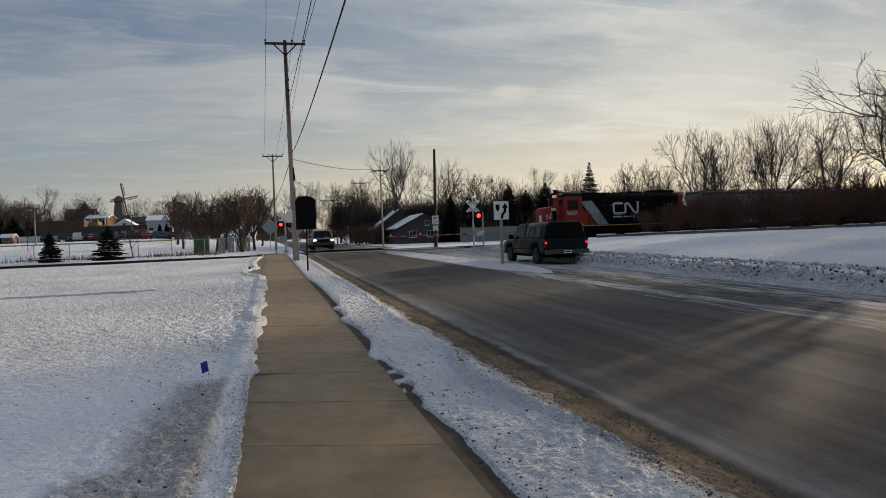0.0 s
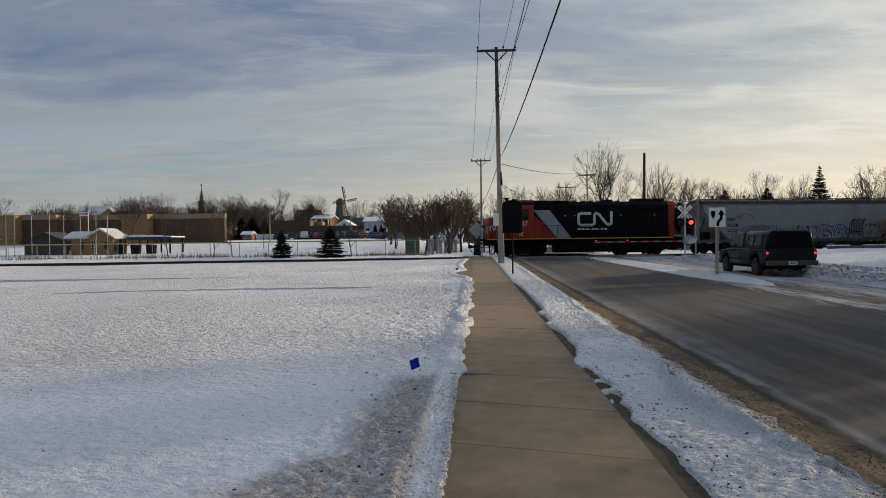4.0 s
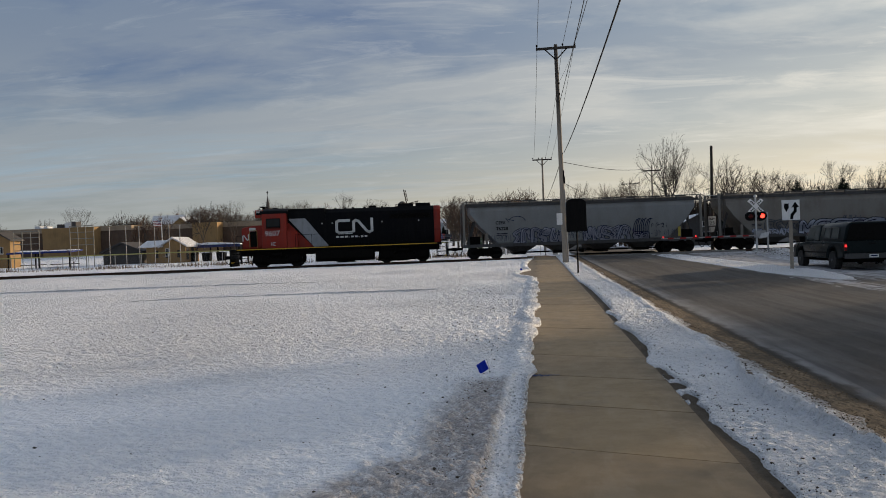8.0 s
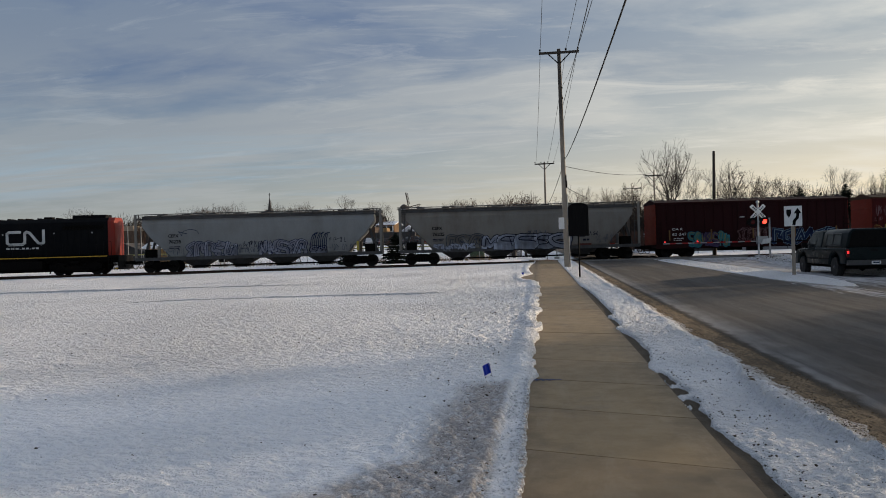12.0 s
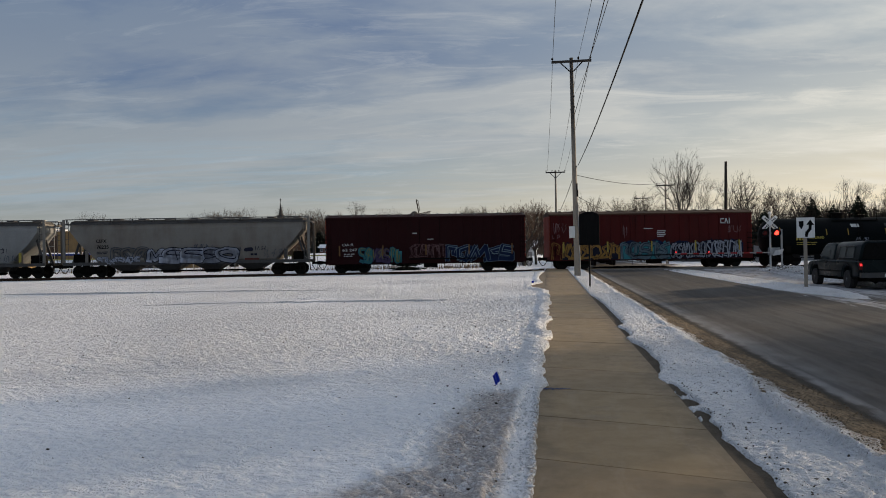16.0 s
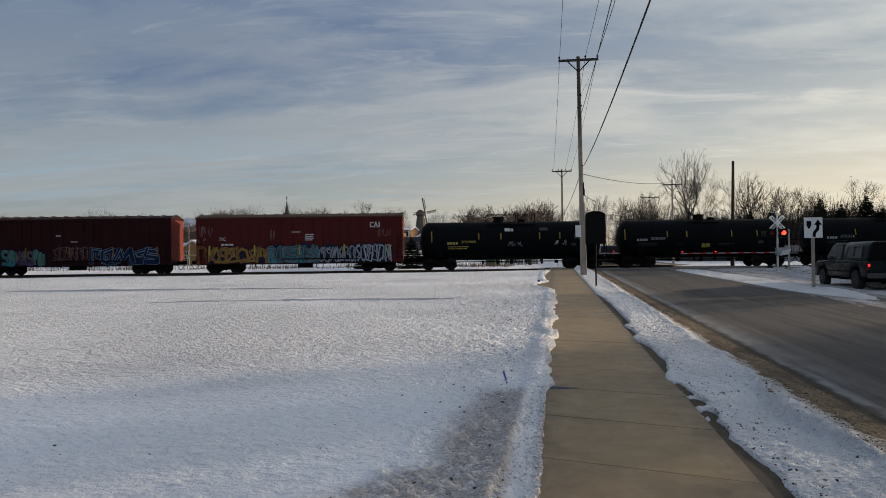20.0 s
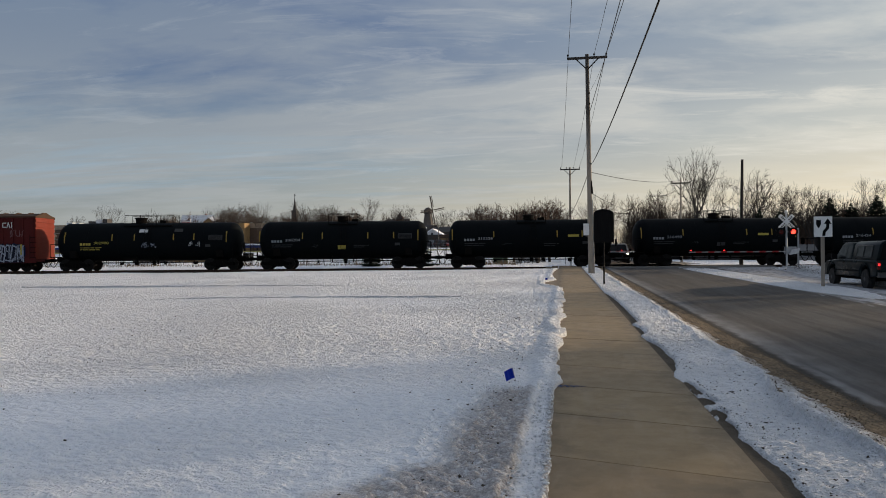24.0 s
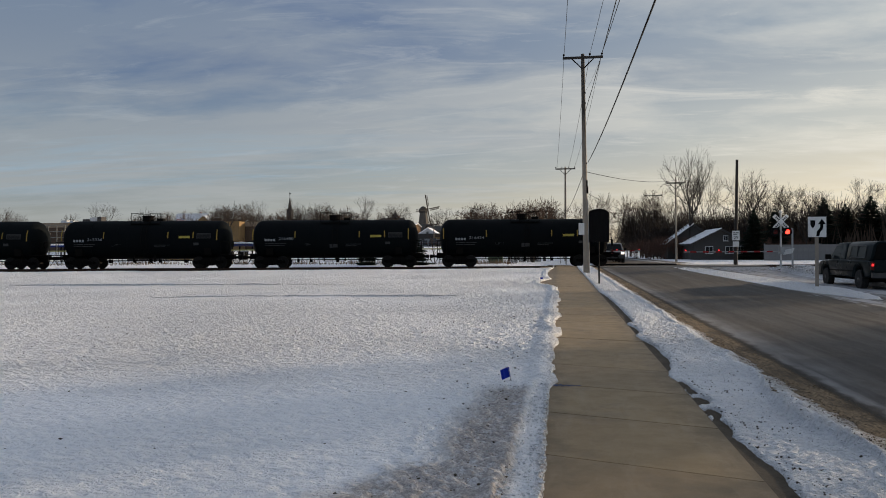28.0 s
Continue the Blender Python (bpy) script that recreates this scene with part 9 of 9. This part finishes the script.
def gable_house(label, x, y, z, w, d, eave, ridge, wall, roof_top, turn=0.0, along="x", wins=(), door=None, chimney=False, group=""):
    """A house with a pitched roof; the ridge runs along its width (x) or its depth (y)."""
    H_ = thing("house", label, "house", pose(x, y, z, 0, 0, turn), group)
    o = 0.35
    if along == "y":
        pts = [(-w / 2, -1), (w / 2, -1), (w / 2, eave), (0, ridge), (-w / 2, eave)]
        part("wall", prism(B(), pts, "y", -d / 2, d / 2), wall, H_)
        for s in (-1, 1):
            k = (ridge - eave) / (w / 2)
            part("roof", prism(B(), [(s * (w / 2 + o), eave - k * o + 0.02), (0, ridge + 0.02), (0, ridge + 0.22), (s * (w / 2 + o), eave - k * o + 0.20)], "y", -d / 2 - o, d / 2 + o), roof_top, H_)
    else:
        pts = [(-d / 2, -1), (d / 2, -1), (d / 2, eave), (0, ridge), (-d / 2, eave)]
        part("wall", prism(B(), pts, "x", -w / 2, w / 2), wall, H_)
        for s in (-1, 1):
            k = (ridge - eave) / (d / 2)
            part("roof", prism(B(), [(s * (d / 2 + o), eave - k * o + 0.02), (0, ridge + 0.02), (0, ridge + 0.22), (s * (d / 2 + o), eave - k * o + 0.20)], "x", -w / 2 - o, w / 2 + o), roof_top, H_)
    for wx, z0, z1, ww in wins:
        windows_on(H_, [wx], -d / 2, z0, z1, ww)
    if door is not None:
        part("door", soften(blk(B(), door - 0.5, door + 0.5, -d / 2 - 0.05, -d / 2 + 0.05, 0, 2.05), 0.02, 1), TRIM, H_)
    if chimney:
        part("chimney", blk(B(), w * 0.2, w * 0.2 + 0.6, 0.2, 0.8, eave, ridge + 0.8), BRICK_RED, H_)
    return H_


def flat_block(label, x, y, z, w, d, h, wall, fascia=None, turn=0.0, bays=0, wz=(0.9, 2.2), ww=1.4, name="building"):
    F_ = thing(name, label, "building", pose(x, y, z, 0, 0, turn))
    part("wall", blk(B(), -w / 2, w / 2, -d / 2, d / 2, -2, h), wall, F_)
    part("roof", blk(B(), -w / 2 + 0.3, w / 2 - 0.3, -d / 2 + 0.3, d / 2 - 0.3, h - 0.1, h + 0.06), SNOW_ROOF, F_)
    bm = B()
    blk(bm, -w / 2 - 0.08, w / 2 + 0.08, -d / 2 - 0.08, -d / 2 + 0.3, h - 0.75, h + 0.15)
    blk(bm, w / 2 - 0.3, w / 2 + 0.08, -d / 2 + 0.3, d / 2, h - 0.75, h + 0.15)
    part("parapet", bm, fascia or wall, F_)
    if bays:
        windows_on(F_, [-w / 2 + (k + 0.5) * w / bays for k in range(bays)], -d / 2, wz[0], wz[1], ww, False)
    return F_


# grey house with snow on its roofs, right of the road
for label_, x_, y_, w_, d_, eave_, ridge_, wins_ in (("grey-sided house with one snowy roof slope", 19.2, 97.5, 6.4, 9.0, 1.9, 3.5, ((-1.4, 0.8, 1.55, 0.8), (0.9, 0.8, 1.55, 0.8), (2.2, 0.8, 1.55, 0.5), (0.5, 2.3, 2.85, 0.45))), ("grey-sided house wing with one snowy roof slope", 17.6, 104.5, 6.6, 5.0, 2.0, 4.4, ())):
    gh = gable_house(label_, x_, y_, 0.5, w_, d_, eave_, ridge_, GREY_SIDING, SHINGLE, 0, "y", wins_)
    k_ = (ridge_ - eave_) / (w_ / 2)
    part("snow_on_roof", prism(B(), [(-w_ / 2 - 0.36, eave_ - k_ * 0.36 + 0.20), (0, ridge_ + 0.22), (0, ridge_ + 0.30), (-w_ / 2 - 0.36, eave_ - k_ * 0.36 + 0.30)], "y", -d_ / 2 - 0.37, d_ / 2 + 0.36), SNOW_ROOF, gh)
# town side, across the ball field
flat_block("long low brown brick school building", -60.7, 134.8, 2.4, 30, 1.2, 5.0, BRICK_BROWN, TAN_BLOCK, turn=2, bays=0)
# this wall block's tan puts the sun on the brown school into colour
flat_block("school wall block painted tan for the sun on it", -60.9, 132.5, 2.1, 4.6, 3, 5.25, TAN, TAN, turn=4)
wing = flat_block("brown brick school wing with rooftop units", -89.5, 134.8, 2.4, 27.4, 6.0, 5.1, BRICK_BROWN, TAN_BLOCK, turn=1, bays=0)
for x_, w_, h_, m_ in ((-6.8, 1.2, 0.7, WHITE_SIDING), (-4.9, 0.7, 0.6, WHITE_SIDING), (-2.2, 1.0, 0.9, SHINGLE), (-0.6, 1.3, 1.2, WHITE_SIDING), (0.9, 0.8, 1.3, SHINGLE)):
    part("rooftop_unit", soften(blk(B(), x_, x_ + w_, -1.5, 0.2, 5.0, 5.1 + h_), 0.04, 1), m_, wing)
# tan again stands in for sunlight on the school's wall
flat_block("school gymnasium block painted tan for the sun on it", -87.0, 131.6, 2.1, 10.2, 4.0, 5.25, TAN, TAN, turn=2)
gable_house("tall tan press box with a dark gable roof", -70.3, 91, 0.7, 3.3, 2.0, 3.75, 4.65, TAN, SHINGLE, 0, "y", ((0.3, 2.0, 2.8, 0.6),))
for label_, x_, y_, w_, top_, cols_ in (("tall pipe backstop frame with netting gone", -60.4, 82, 3.3, 4.5, 3), ("pipe backstop frame behind home plate", -53.3, 82, 3.0, 4.9, 3)):
    bf = thing("backstop_frame", label_, "backstop", pose(x_, y_, 0.6), group="backstop frames")
    for k in range(cols_ + 1):
        part("upright", tube(B(), (-w_ / 2 + k * w_ / cols_, 0, -0.2), (-w_ / 2 + k * w_ / cols_, 0, top_), 0.045, n=6), BACKSTOP, bf)
    for k in range(4):
        z_ = top_ - 0.75 * k
        part("crossbar", tube(B(), (-w_ / 2, -0.05, z_), (w_ / 2, -0.05, z_), 0.04, n=6), BACKSTOP, bf)
for x_, w_, tilt in ((-63.2, 4.0, 3), (-58.9, 4.4, -2)):
    dg = thing("dugout", "low dugout with a blue snow-dusted roof", "dugout", pose(x_, 86, 0.7), group="dugouts")
    part("roof", prism(B(), [(-1.3, 1.75), (1.3, 1.95), (1.3, 2.10), (-1.3, 1.93)], "x", -w_ / 2, w_ / 2), DUGOUT_BLUE, dg)
    part("snow_on_roof", prism(B(), [(0.2, 2.03), (1.28, 2.102), (1.28, 2.16), (0.4, 2.06)], "x", -w_ / 2 + 0.2, w_ / 2 - 0.3), SNOW_ROOF, dg)
    for k in (-1, 1):
        part("post", blk(B(), k * w_ * 0.46 - 0.06, k * w_ * 0.46 + 0.06, -1.2, -1.08, -0.3, 1.78), UNDER, dg)
    part("bench", blk(B(), -w_ / 2 + 0.3, w_ / 2 - 0.3, 0.8, 1.1, 0.3, 0.4), DARK_WOOD, dg)
flat_block("long dark brown flat-roofed building behind the lot", -44.8, 180, 2.7, 11.0, 6, 4.6, BRICK_BROWN, BRICK_BROWN)
shop_ = flat_block("dark low workshop with a pale roller door", -34.2, 180, 2.7, 10.3, 6, 3.2, GREY_SIDING, GREY_SIDING)
for x_, w_ in ((-3.4, 1.6), (0.8, 1.6), (3.4, 2.0)):
    door_ = part("roller_door", blk(B(), x_ - w_ / 2, x_ + w_ / 2, -3.05, -2.98, 0.0, 2.1), GALV if x_ > 3 else SHINGLE, shop_)
    for k in range(5):
        part("door_rib", blk(B(), x_ - w_ / 2, x_ + w_ / 2, -3.07, -3.045, 0.3 + 0.4 * k, 0.34 + 0.4 * k), SHINGLE, door_)
# separate tan block puts the sun on the workshop's end wall into colour
flat_block("workshop end block painted tan for the sun on it", -27.8, 179, 2.7, 2.6, 5, 3.2, TAN, BRICK_BROWN, bays=2, wz=(0.7, 1.9), ww=0.7)
flat_block("set-back tan upper storey behind the brown building", -39.0, 184, 2.7, 3.0, 4, 4.4, TAN, TAN)
flat_block("low white building with small dark windows", -43.2, 160, 2.7, 7.4, 3, 1.15, WHITE_SIDING, WHITE_SIDING, bays=7, wz=(0.3, 0.9), ww=0.6)
turret_house = gable_house("brown brick house with a dark hipped roof and a turret", -48.0, 215, 2.9, 6.4, 9, 6.4, 8.6, BRICK_BROWN, SHINGLE, 0, "x", ((-2.2, 4.4, 6.0, 1.1), (0.6, 4.4, 6.0, 1.1)), None, True)
part("turret", blk(B(), 0.0, 1.6, -1.2, 0.8, 6.0, 8.8), BRICK_BROWN, turret_house)
bm = B()
base = [bm.verts.new(q) for q in ((-0.3, -1.5, 8.7), (1.9, -1.5, 8.7), (1.9, 1.1, 8.7), (-0.3, 1.1, 8.7))]
tip = bm.verts.new((0.8, -0.2, 10.9))
for k in range(4):
    bm.faces.new((base[k], base[(k + 1) % 4], tip))
bm.faces.new(list(reversed(base)))
part("turret_roof", bm, SHINGLE, turret_house, "dark pointed turret roof")
inn = gable_house("two-storey tan brick inn with white posts and snow roof", -40.3, 200, 2.8, 4.8, 7, 5.7, 6.5, INN_BROWN, SNOW_ROOF, -6, "x", ((-1.9, 4.0, 5.3, 0.9), (-0.3, 4.0, 5.3, 0.9), (1.4, 4.0, 5.3, 0.9), (-1.9, 1.2, 2.6, 0.9), (1.4, 1.2, 2.6, 0.9)))
for x_ in (-2.6, -1.1, 0.5, 2.2):
    part("porch_post", blk(B(), x_ - 0.12, x_ + 0.12, -4.5, -4.26, -0.4, 5.5), TRIM, inn)
part("balcony", blk(B(), -2.8, 2.8, -4.55, -3.5, 3.1, 3.35), TRIM, inn)
gable_house("white gabled house with snow roof", -32.0, 186, 2.8, 4.8, 6, 3.2, 4.7, WHITE_SIDING, SNOW_ROOF, 0, "y", ((-0.1, 3.3, 3.9, 0.5),))
gable_house("dark-roofed house with patches of snow", -31.5, 197, 2.8, 4.6, 6, 4.3, 5.6, GREY_SIDING, SHINGLE, 0, "x", ((-1.0, 2.6, 3.7, 0.8), (1.0, 2.6, 3.7, 0.8)))
white_house = gable_house("white house with dark arched bushes", -23.0, 176, 2.8, 5.2, 7, 4.0, 5.0, WHITE_SIDING, SNOW_ROOF, 0, "x", ((-1.8, 1.0, 2.4, 0.8), (2.0, 1.0, 2.4, 0.8)))
part("wing", blk(B(), 2.5, 4.2, -1.5, 3.0, -1, 3.6), GREY_SIDING, white_house)
part("wing_roof", prism(B(), [(-1.9, 3.6), (3.3, 3.6), (3.3, 3.7), (0.7, 4.5), (-1.9, 3.7)], "x", 2.3, 4.4), SNOW_ROOF, white_house)
utility_pole(-38.8, 140.0, 2.4, 9.0, 0.13, (0.05, 0), 0.8, 8.5, extra=False)
utility_pole(-27.5, 165.0, 2.7, 8.2, 0.12, (0, 0), 0.7, 7.7, extra=False)
for x_, y_, k, w_ in ((-52.3, 166, 0.62, 1.7), (-49.6, 165, 0.66, 1.8), (-47.4, 167, 0.58, 1.6)):
    t_ = copy_thing(sp_c, pose(x_, y_, 2.6, 0, 0, x_ * 40))
    t_.scale = (k * w_, k * w_, k)
for i, x_, y_, top_, w_ in ((1, -54.5, 185, 13.3, 0.75), (5, -52.0, 160, 12.6, 0.95), (2, -49.3, 203, 13.6, 0.55), (6, -45.4, 203, 14.3, 0.60), (2, -36.0, 210, 11.5, 0.8), (2, -20.0, 205, 10.6, 0.8), (3, -15.5, 200, 11.2, 0.7), (6, -55.0, 118, 10.4, 0.85)):
    tree_to(i, x_, y_, top_, w_)
cs = gable_house("tan concession stand with snow roof", -44.6, 89, 0.95, 3.1, 3.6, 1.85, 2.75, TAN, SNOW_BANK, 0, "y", ((-0.8, 0.7, 1.5, 0.35),), None)
part("wing", blk(B(), -3.6, -1.5, -1.7, 1.7, -0.5, 1.8), TAN, cs)
part("wing_roof", prism(B(), [(-2.1, 1.74), (0, 2.5), (2.0, 1.74), (2.0, 1.86), (0, 2.62), (-2.1, 1.86)], "x", -4.4, -1.3), SNOW_DIRTY, cs, "snow-covered wing roof")
for k in (-2.4, -1.0, 0.5):
    part("hatch", blk(B(), k, k + 0.35, -1.86, -1.68, 0.4, 1.3), DARK_WOOD, cs)
for y_ in (-2.6, 0.2, 2.6):
    part("side_door", blk(B(), 1.55, 1.58, 0.5 * y_ - 0.3, 0.5 * y_ + 0.3, 0.1, 1.7), DARK_WOOD, cs)
gable_house("weathered grey equipment shed", -52.4, 91, 0.85, 5.2, 4.0, 1.45, 2.5, GREY_SIDING, SHINGLE, 0, "y")
gable_house("large snow-roofed house behind the school", -121, 235, 3.0, 10, 7, 9.0, 11.8, GREY_SIDING, SNOW_BANK, 15, "x", ((-2.2, 7, 8.4, 1.2), (2.2, 7, 8.4, 1.2)), None, True)
gable_house("pale house with snow roof", -113.5, 232, 3.0, 8, 6, 8.6, 10.8, TAN, SNOW_BANK, -20, "y", ((-1.5, 7.0, 8.4, 1.0), (1.5, 7.0, 8.4, 1.0)))
gable_house("small red-and-white shop with snow roof", -49.3, 161, 2.6, 1.9, 3.0, 1.4, 1.9, BRICK_RED, SNOW_ROOF, 0, "x", ((-0.5, 0.6, 1.3, 0.4), (0.5, 0.6, 1.3, 0.4)))
gable_house("distant brick house with dark roof", -46, 235, 2.9, 12, 9, 5.5, 7.5, BRICK_RED, SHINGLE, 10, "x", ((-4, 2, 3.6, 1.2), (0, 2, 3.6, 1.2), (4, 2, 3.6, 1.2)))
for x, y, t in ((9, 150, 0), (24, 140, 12), (-8, 210, 0), (30, 170, -8)):
    gable_house("far suburban house with snow roof", x if x != 9 else 22, y, 0.55, 9, 8, 2.8, 5.0, GREY_SIDING if y < 160 else WHITE_SIDING, SNOW_ROOF, t, "x", ((-2, 0.9, 2.0, 1.0), (2, 0.9, 2.0, 1.0)), None, False, "far houses")
# picnic shelter with a blue edge
SH = thing("picnic_shelter", "open picnic shelter with a blue roof edge", "shelter", pose(-41.5, 92, 0.55))
part("roof", prism(B(), [(-4.4, 2.2), (4.4, 2.2), (4.4, 2.3), (0, 2.55), (-4.4, 2.3)], "y", -2.2, 2.2), SNOW_ROOF, SH)
part("fascia", blk(B(), -4.45, 4.45, -2.26, -2.2, 1.9, 2.25), paint("blue_fascia", (0.02, 0.035, 0.12), 0.6, amount=0.2), SH, "dark blue fascia")
for x in (-4.2, -1.4, 1.4, 4.2):
    for y in (-2.0, 2.0):
        part("post", blk(B(), x - 0.08, x + 0.08, y - 0.08, y + 0.08, -0.3, 2.2), UNDER, SH)
for x in (-3.6, -1.5, 0.4, 2.3):
    q = thing("waste_bin", "black wheeled waste bin under the shelter", "bin", pose(-41.5 + x, 89.0, 0.75), group="bins")
    part("body", soften(prism(B(), [(-0.45, 0), (0.45, 0), (0.55, 1.0), (-0.55, 1.0)], "y", -0.4, 0.4), 0.04, 1), SIGN_BLACK, q)
    part("lid", soften(blk(B(), -0.58, 0.58, -0.45, 0.45, 1.0, 1.08), 0.02, 1), SIGN_BLACK, q)
# church
CH = thing("church", "distant church with a tall dark spire", "church", pose(-155.6, 420, 3.0))
part("tower", blk(B(), -1.4, 1.4, -1.4, 1.4, -2, 23.8), SHINGLE, CH)
part("belfry", soften(blk(B(), -1.6, 1.6, -1.6, 1.6, 23.0, 24.4), 0.1, 1), SHINGLE, CH)
bm = B()
base = [bm.verts.new((1.25 * math.cos(a), 1.25 * math.sin(a), 24.3)) for a in [math.pi * i / 4 for i in range(8)]]
tip = bm.verts.new((0, 0, 32.5))
for i in range(8):
    bm.faces.new((base[i], base[(i + 1) % 8], tip))
bm.faces.new(list(reversed(base)))
part("spire", bm, SHINGLE, CH)
part("cross", blk(blk(B(), -0.15, 0.15, -0.15, 0.15, 32.2, 34.2), -0.6, 0.6, -0.1, 0.1, 33.2, 33.5), UNDER, CH)
part("nave", prism(B(), [(-8, -2), (8, -2), (8, 7), (0, 14), (-8, 7)], "y", 2.6, 30), BRICK_BROWN, CH)
# windmill
WM = thing("windmill", "tall dark wooden windmill with four sails", "windmill", pose(-63.3, 350, 3.0))
body = [(4.4, -1), (4.1, 2), (2.9, 9), (1.75, 17), (1.7, 17.4)]
part("tower", lathe(B(), body, 8, "z"), paint("mill_shingle", (0.11, 0.10, 0.09), 0.9, amount=0.3, scale=0.5), WM)
part("stage", lathe(B(), [(4.4, 7.4), (5.6, 7.5), (5.6, 7.8), (4.2, 7.8)], 16, "z"), DARK_WOOD, WM)
part("cap", lathe(B(), [(1.9, 17.3), (2.2, 18.0), (1.8, 19.4), (0.9, 20.2), (0.2, 20.4)], 12, "z"), SHINGLE, WM)
part("brick_base", blk(B(), -6, 6, -5, 5, -2, 6.0), BRICK_RED, WM)
for k in range(4):
    a = radians(-12 + 90 * k)
    bm = B()
    blk(bm, -0.18, 0.18, -3.9, -3.5, 0, 6.9)
    for i in range(9):
        blk(bm, 0.1, 0.9, -3.8, -3.65, 1.3 + i * 0.6, 1.5 + i * 0.6)
    blk(bm, 0.85, 1.0, -3.8, -3.6, 1.3, 6.6)
    bmesh.ops.transform(bm, matrix=Matrix.Translation((0, 0, 18.9)) @ pose(0, 0, 0, 0, 0, 45) @ pose(0, 0, 0, 0, math.degrees(a), 0), verts=bm.verts[:])
    part("sail", bm, DARK_WOOD, WM)
# a flag on a pole by the school
FP = thing("flagpole", "white flagpole with a striped flag blowing", "flagpole", pose(-57.0, 108, 1.6))
part("pole", tube(B(), (0, 0, -0.3), (0, 0, 5.6), 0.05, n=8), SIGN_WHITE, FP)
for k in range(7):
    part("stripe", blk(B(), -1.35, -0.05, -0.01 + 0.03 * math.sin(k), 0.01 + 0.03 * math.sin(k), 4.55 + 0.115 * k, 4.66 + 0.115 * k), CAR_RED if k % 2 == 0 else SIGN_WHITE, FP)
part("canton", blk(B(), -0.6, -0.05, -0.03, -0.015, 4.95, 5.36), CAR_BLUE, FP)
# arched dark bushes by the white house
for x in (-22.8, -21.4):
    q = spruce("bush", "dark evergreen bush clipped to an arch", 3.4, 0.85, int(-x * 10), "clipped bushes", 2.0)
    q.matrix_basis = pose(x, 170.5, 2.8)
    q.scale = (1.0, 1.0, 0.98)
# parked cars in the lot
paints = (CAR_DARK, CAR_RED, CAR_DARK, CAR_SILVER, CAR_BLUE, CAR_WHITE, CAR_DARK)
names = ("black", "red", "black", "silver", "blue", "white", "black")
car_protos = {}
rng = random.Random(12)
for k in range(26):
    c = (k * 3 + (k // 5)) % 7
    x, y = -41.5 + 1.0 * k + rng.uniform(-0.2, 0.2), 157 + 6.0 * (k % 3) + rng.uniform(-1, 1)
    if k in (6, 13):
        continue
    m = pose(x, y, gz(x, y) + 0.05, 0, 0, rng.choice((8, 188, 4, 12)))
    if c not in car_protos:
        car_protos[c] = car(names[c] + " car parked in the snowy lot", m, paints[c], rng.choice((1.45, 1.62, 1.7)))
    else:
        copy_thing(car_protos[c], m)

# ---- walk slabs ----
for k in range(44):
    y = 5.53 + 1.478 * (k - 9) + 0.739
    ob = new("slab", slab_mesh)
    ob.parent = pave
    ob.location = (0.553, y, gz(0, y) - 0.002 + 0.004 * noise.noise((k * 3.1, 0, 0)))
    ob.rotation_euler = (math.atan(0.0083) + 0.002 * noise.noise((k * 1.7, 5, 0)), 0.003 * noise.noise((k * 2.3, 9, 0)), 0)


# ---- what moves ----
def train_place(t):
    """Metres along the railway of the train's zero mark at t seconds."""
    return (((2.8892e-05 * t - 0.0016625) * t - 0.0054458) * t - 5.8989006) * t + 36.953917


def motions():
    for vehicle, mid in TRAIN:
        rows = []
        for k in range(29):
            p = on_track(train_place(k) + mid, 0, Z_RAIL)
            rows.append((k, Matrix.Translation(p) @ TURN))
        walk(vehicle, rows)
    for ws, at, radius in WHEELSETS:
        walk(ws, [(k / 15, Matrix.Translation(at) @ Matrix.Rotation(train_place(k / 15) / radius, 4, "Y")) for k in range(421)])
    gust = random.Random(2)
    turns = ((0, 52), (2, 25), (4, 22), (7, 12), (8, 5), (9, 22), (10, 6), (11, 30), (13, 45), (15, 64), (16, 58), (17, 50), (18, 86), (20, 84), (21, 52), (23, 40), (25, 30), (28, 26))
    rows = []
    for (ta, a), (tb, b) in zip(turns, turns[1:]):
        for k in range((tb - ta) * 2):
            f = k / ((tb - ta) * 2)
            rows.append((ta + k / 2, pose(0, 0, 0, 0, gust.uniform(-12, 12), a + (b - a) * f + (gust.uniform(-12, 12) if k else 0))))
    walk(FLAG_SHEET, rows + [(28, pose(0, 0, 0, 0, 6, 26))])


motions()
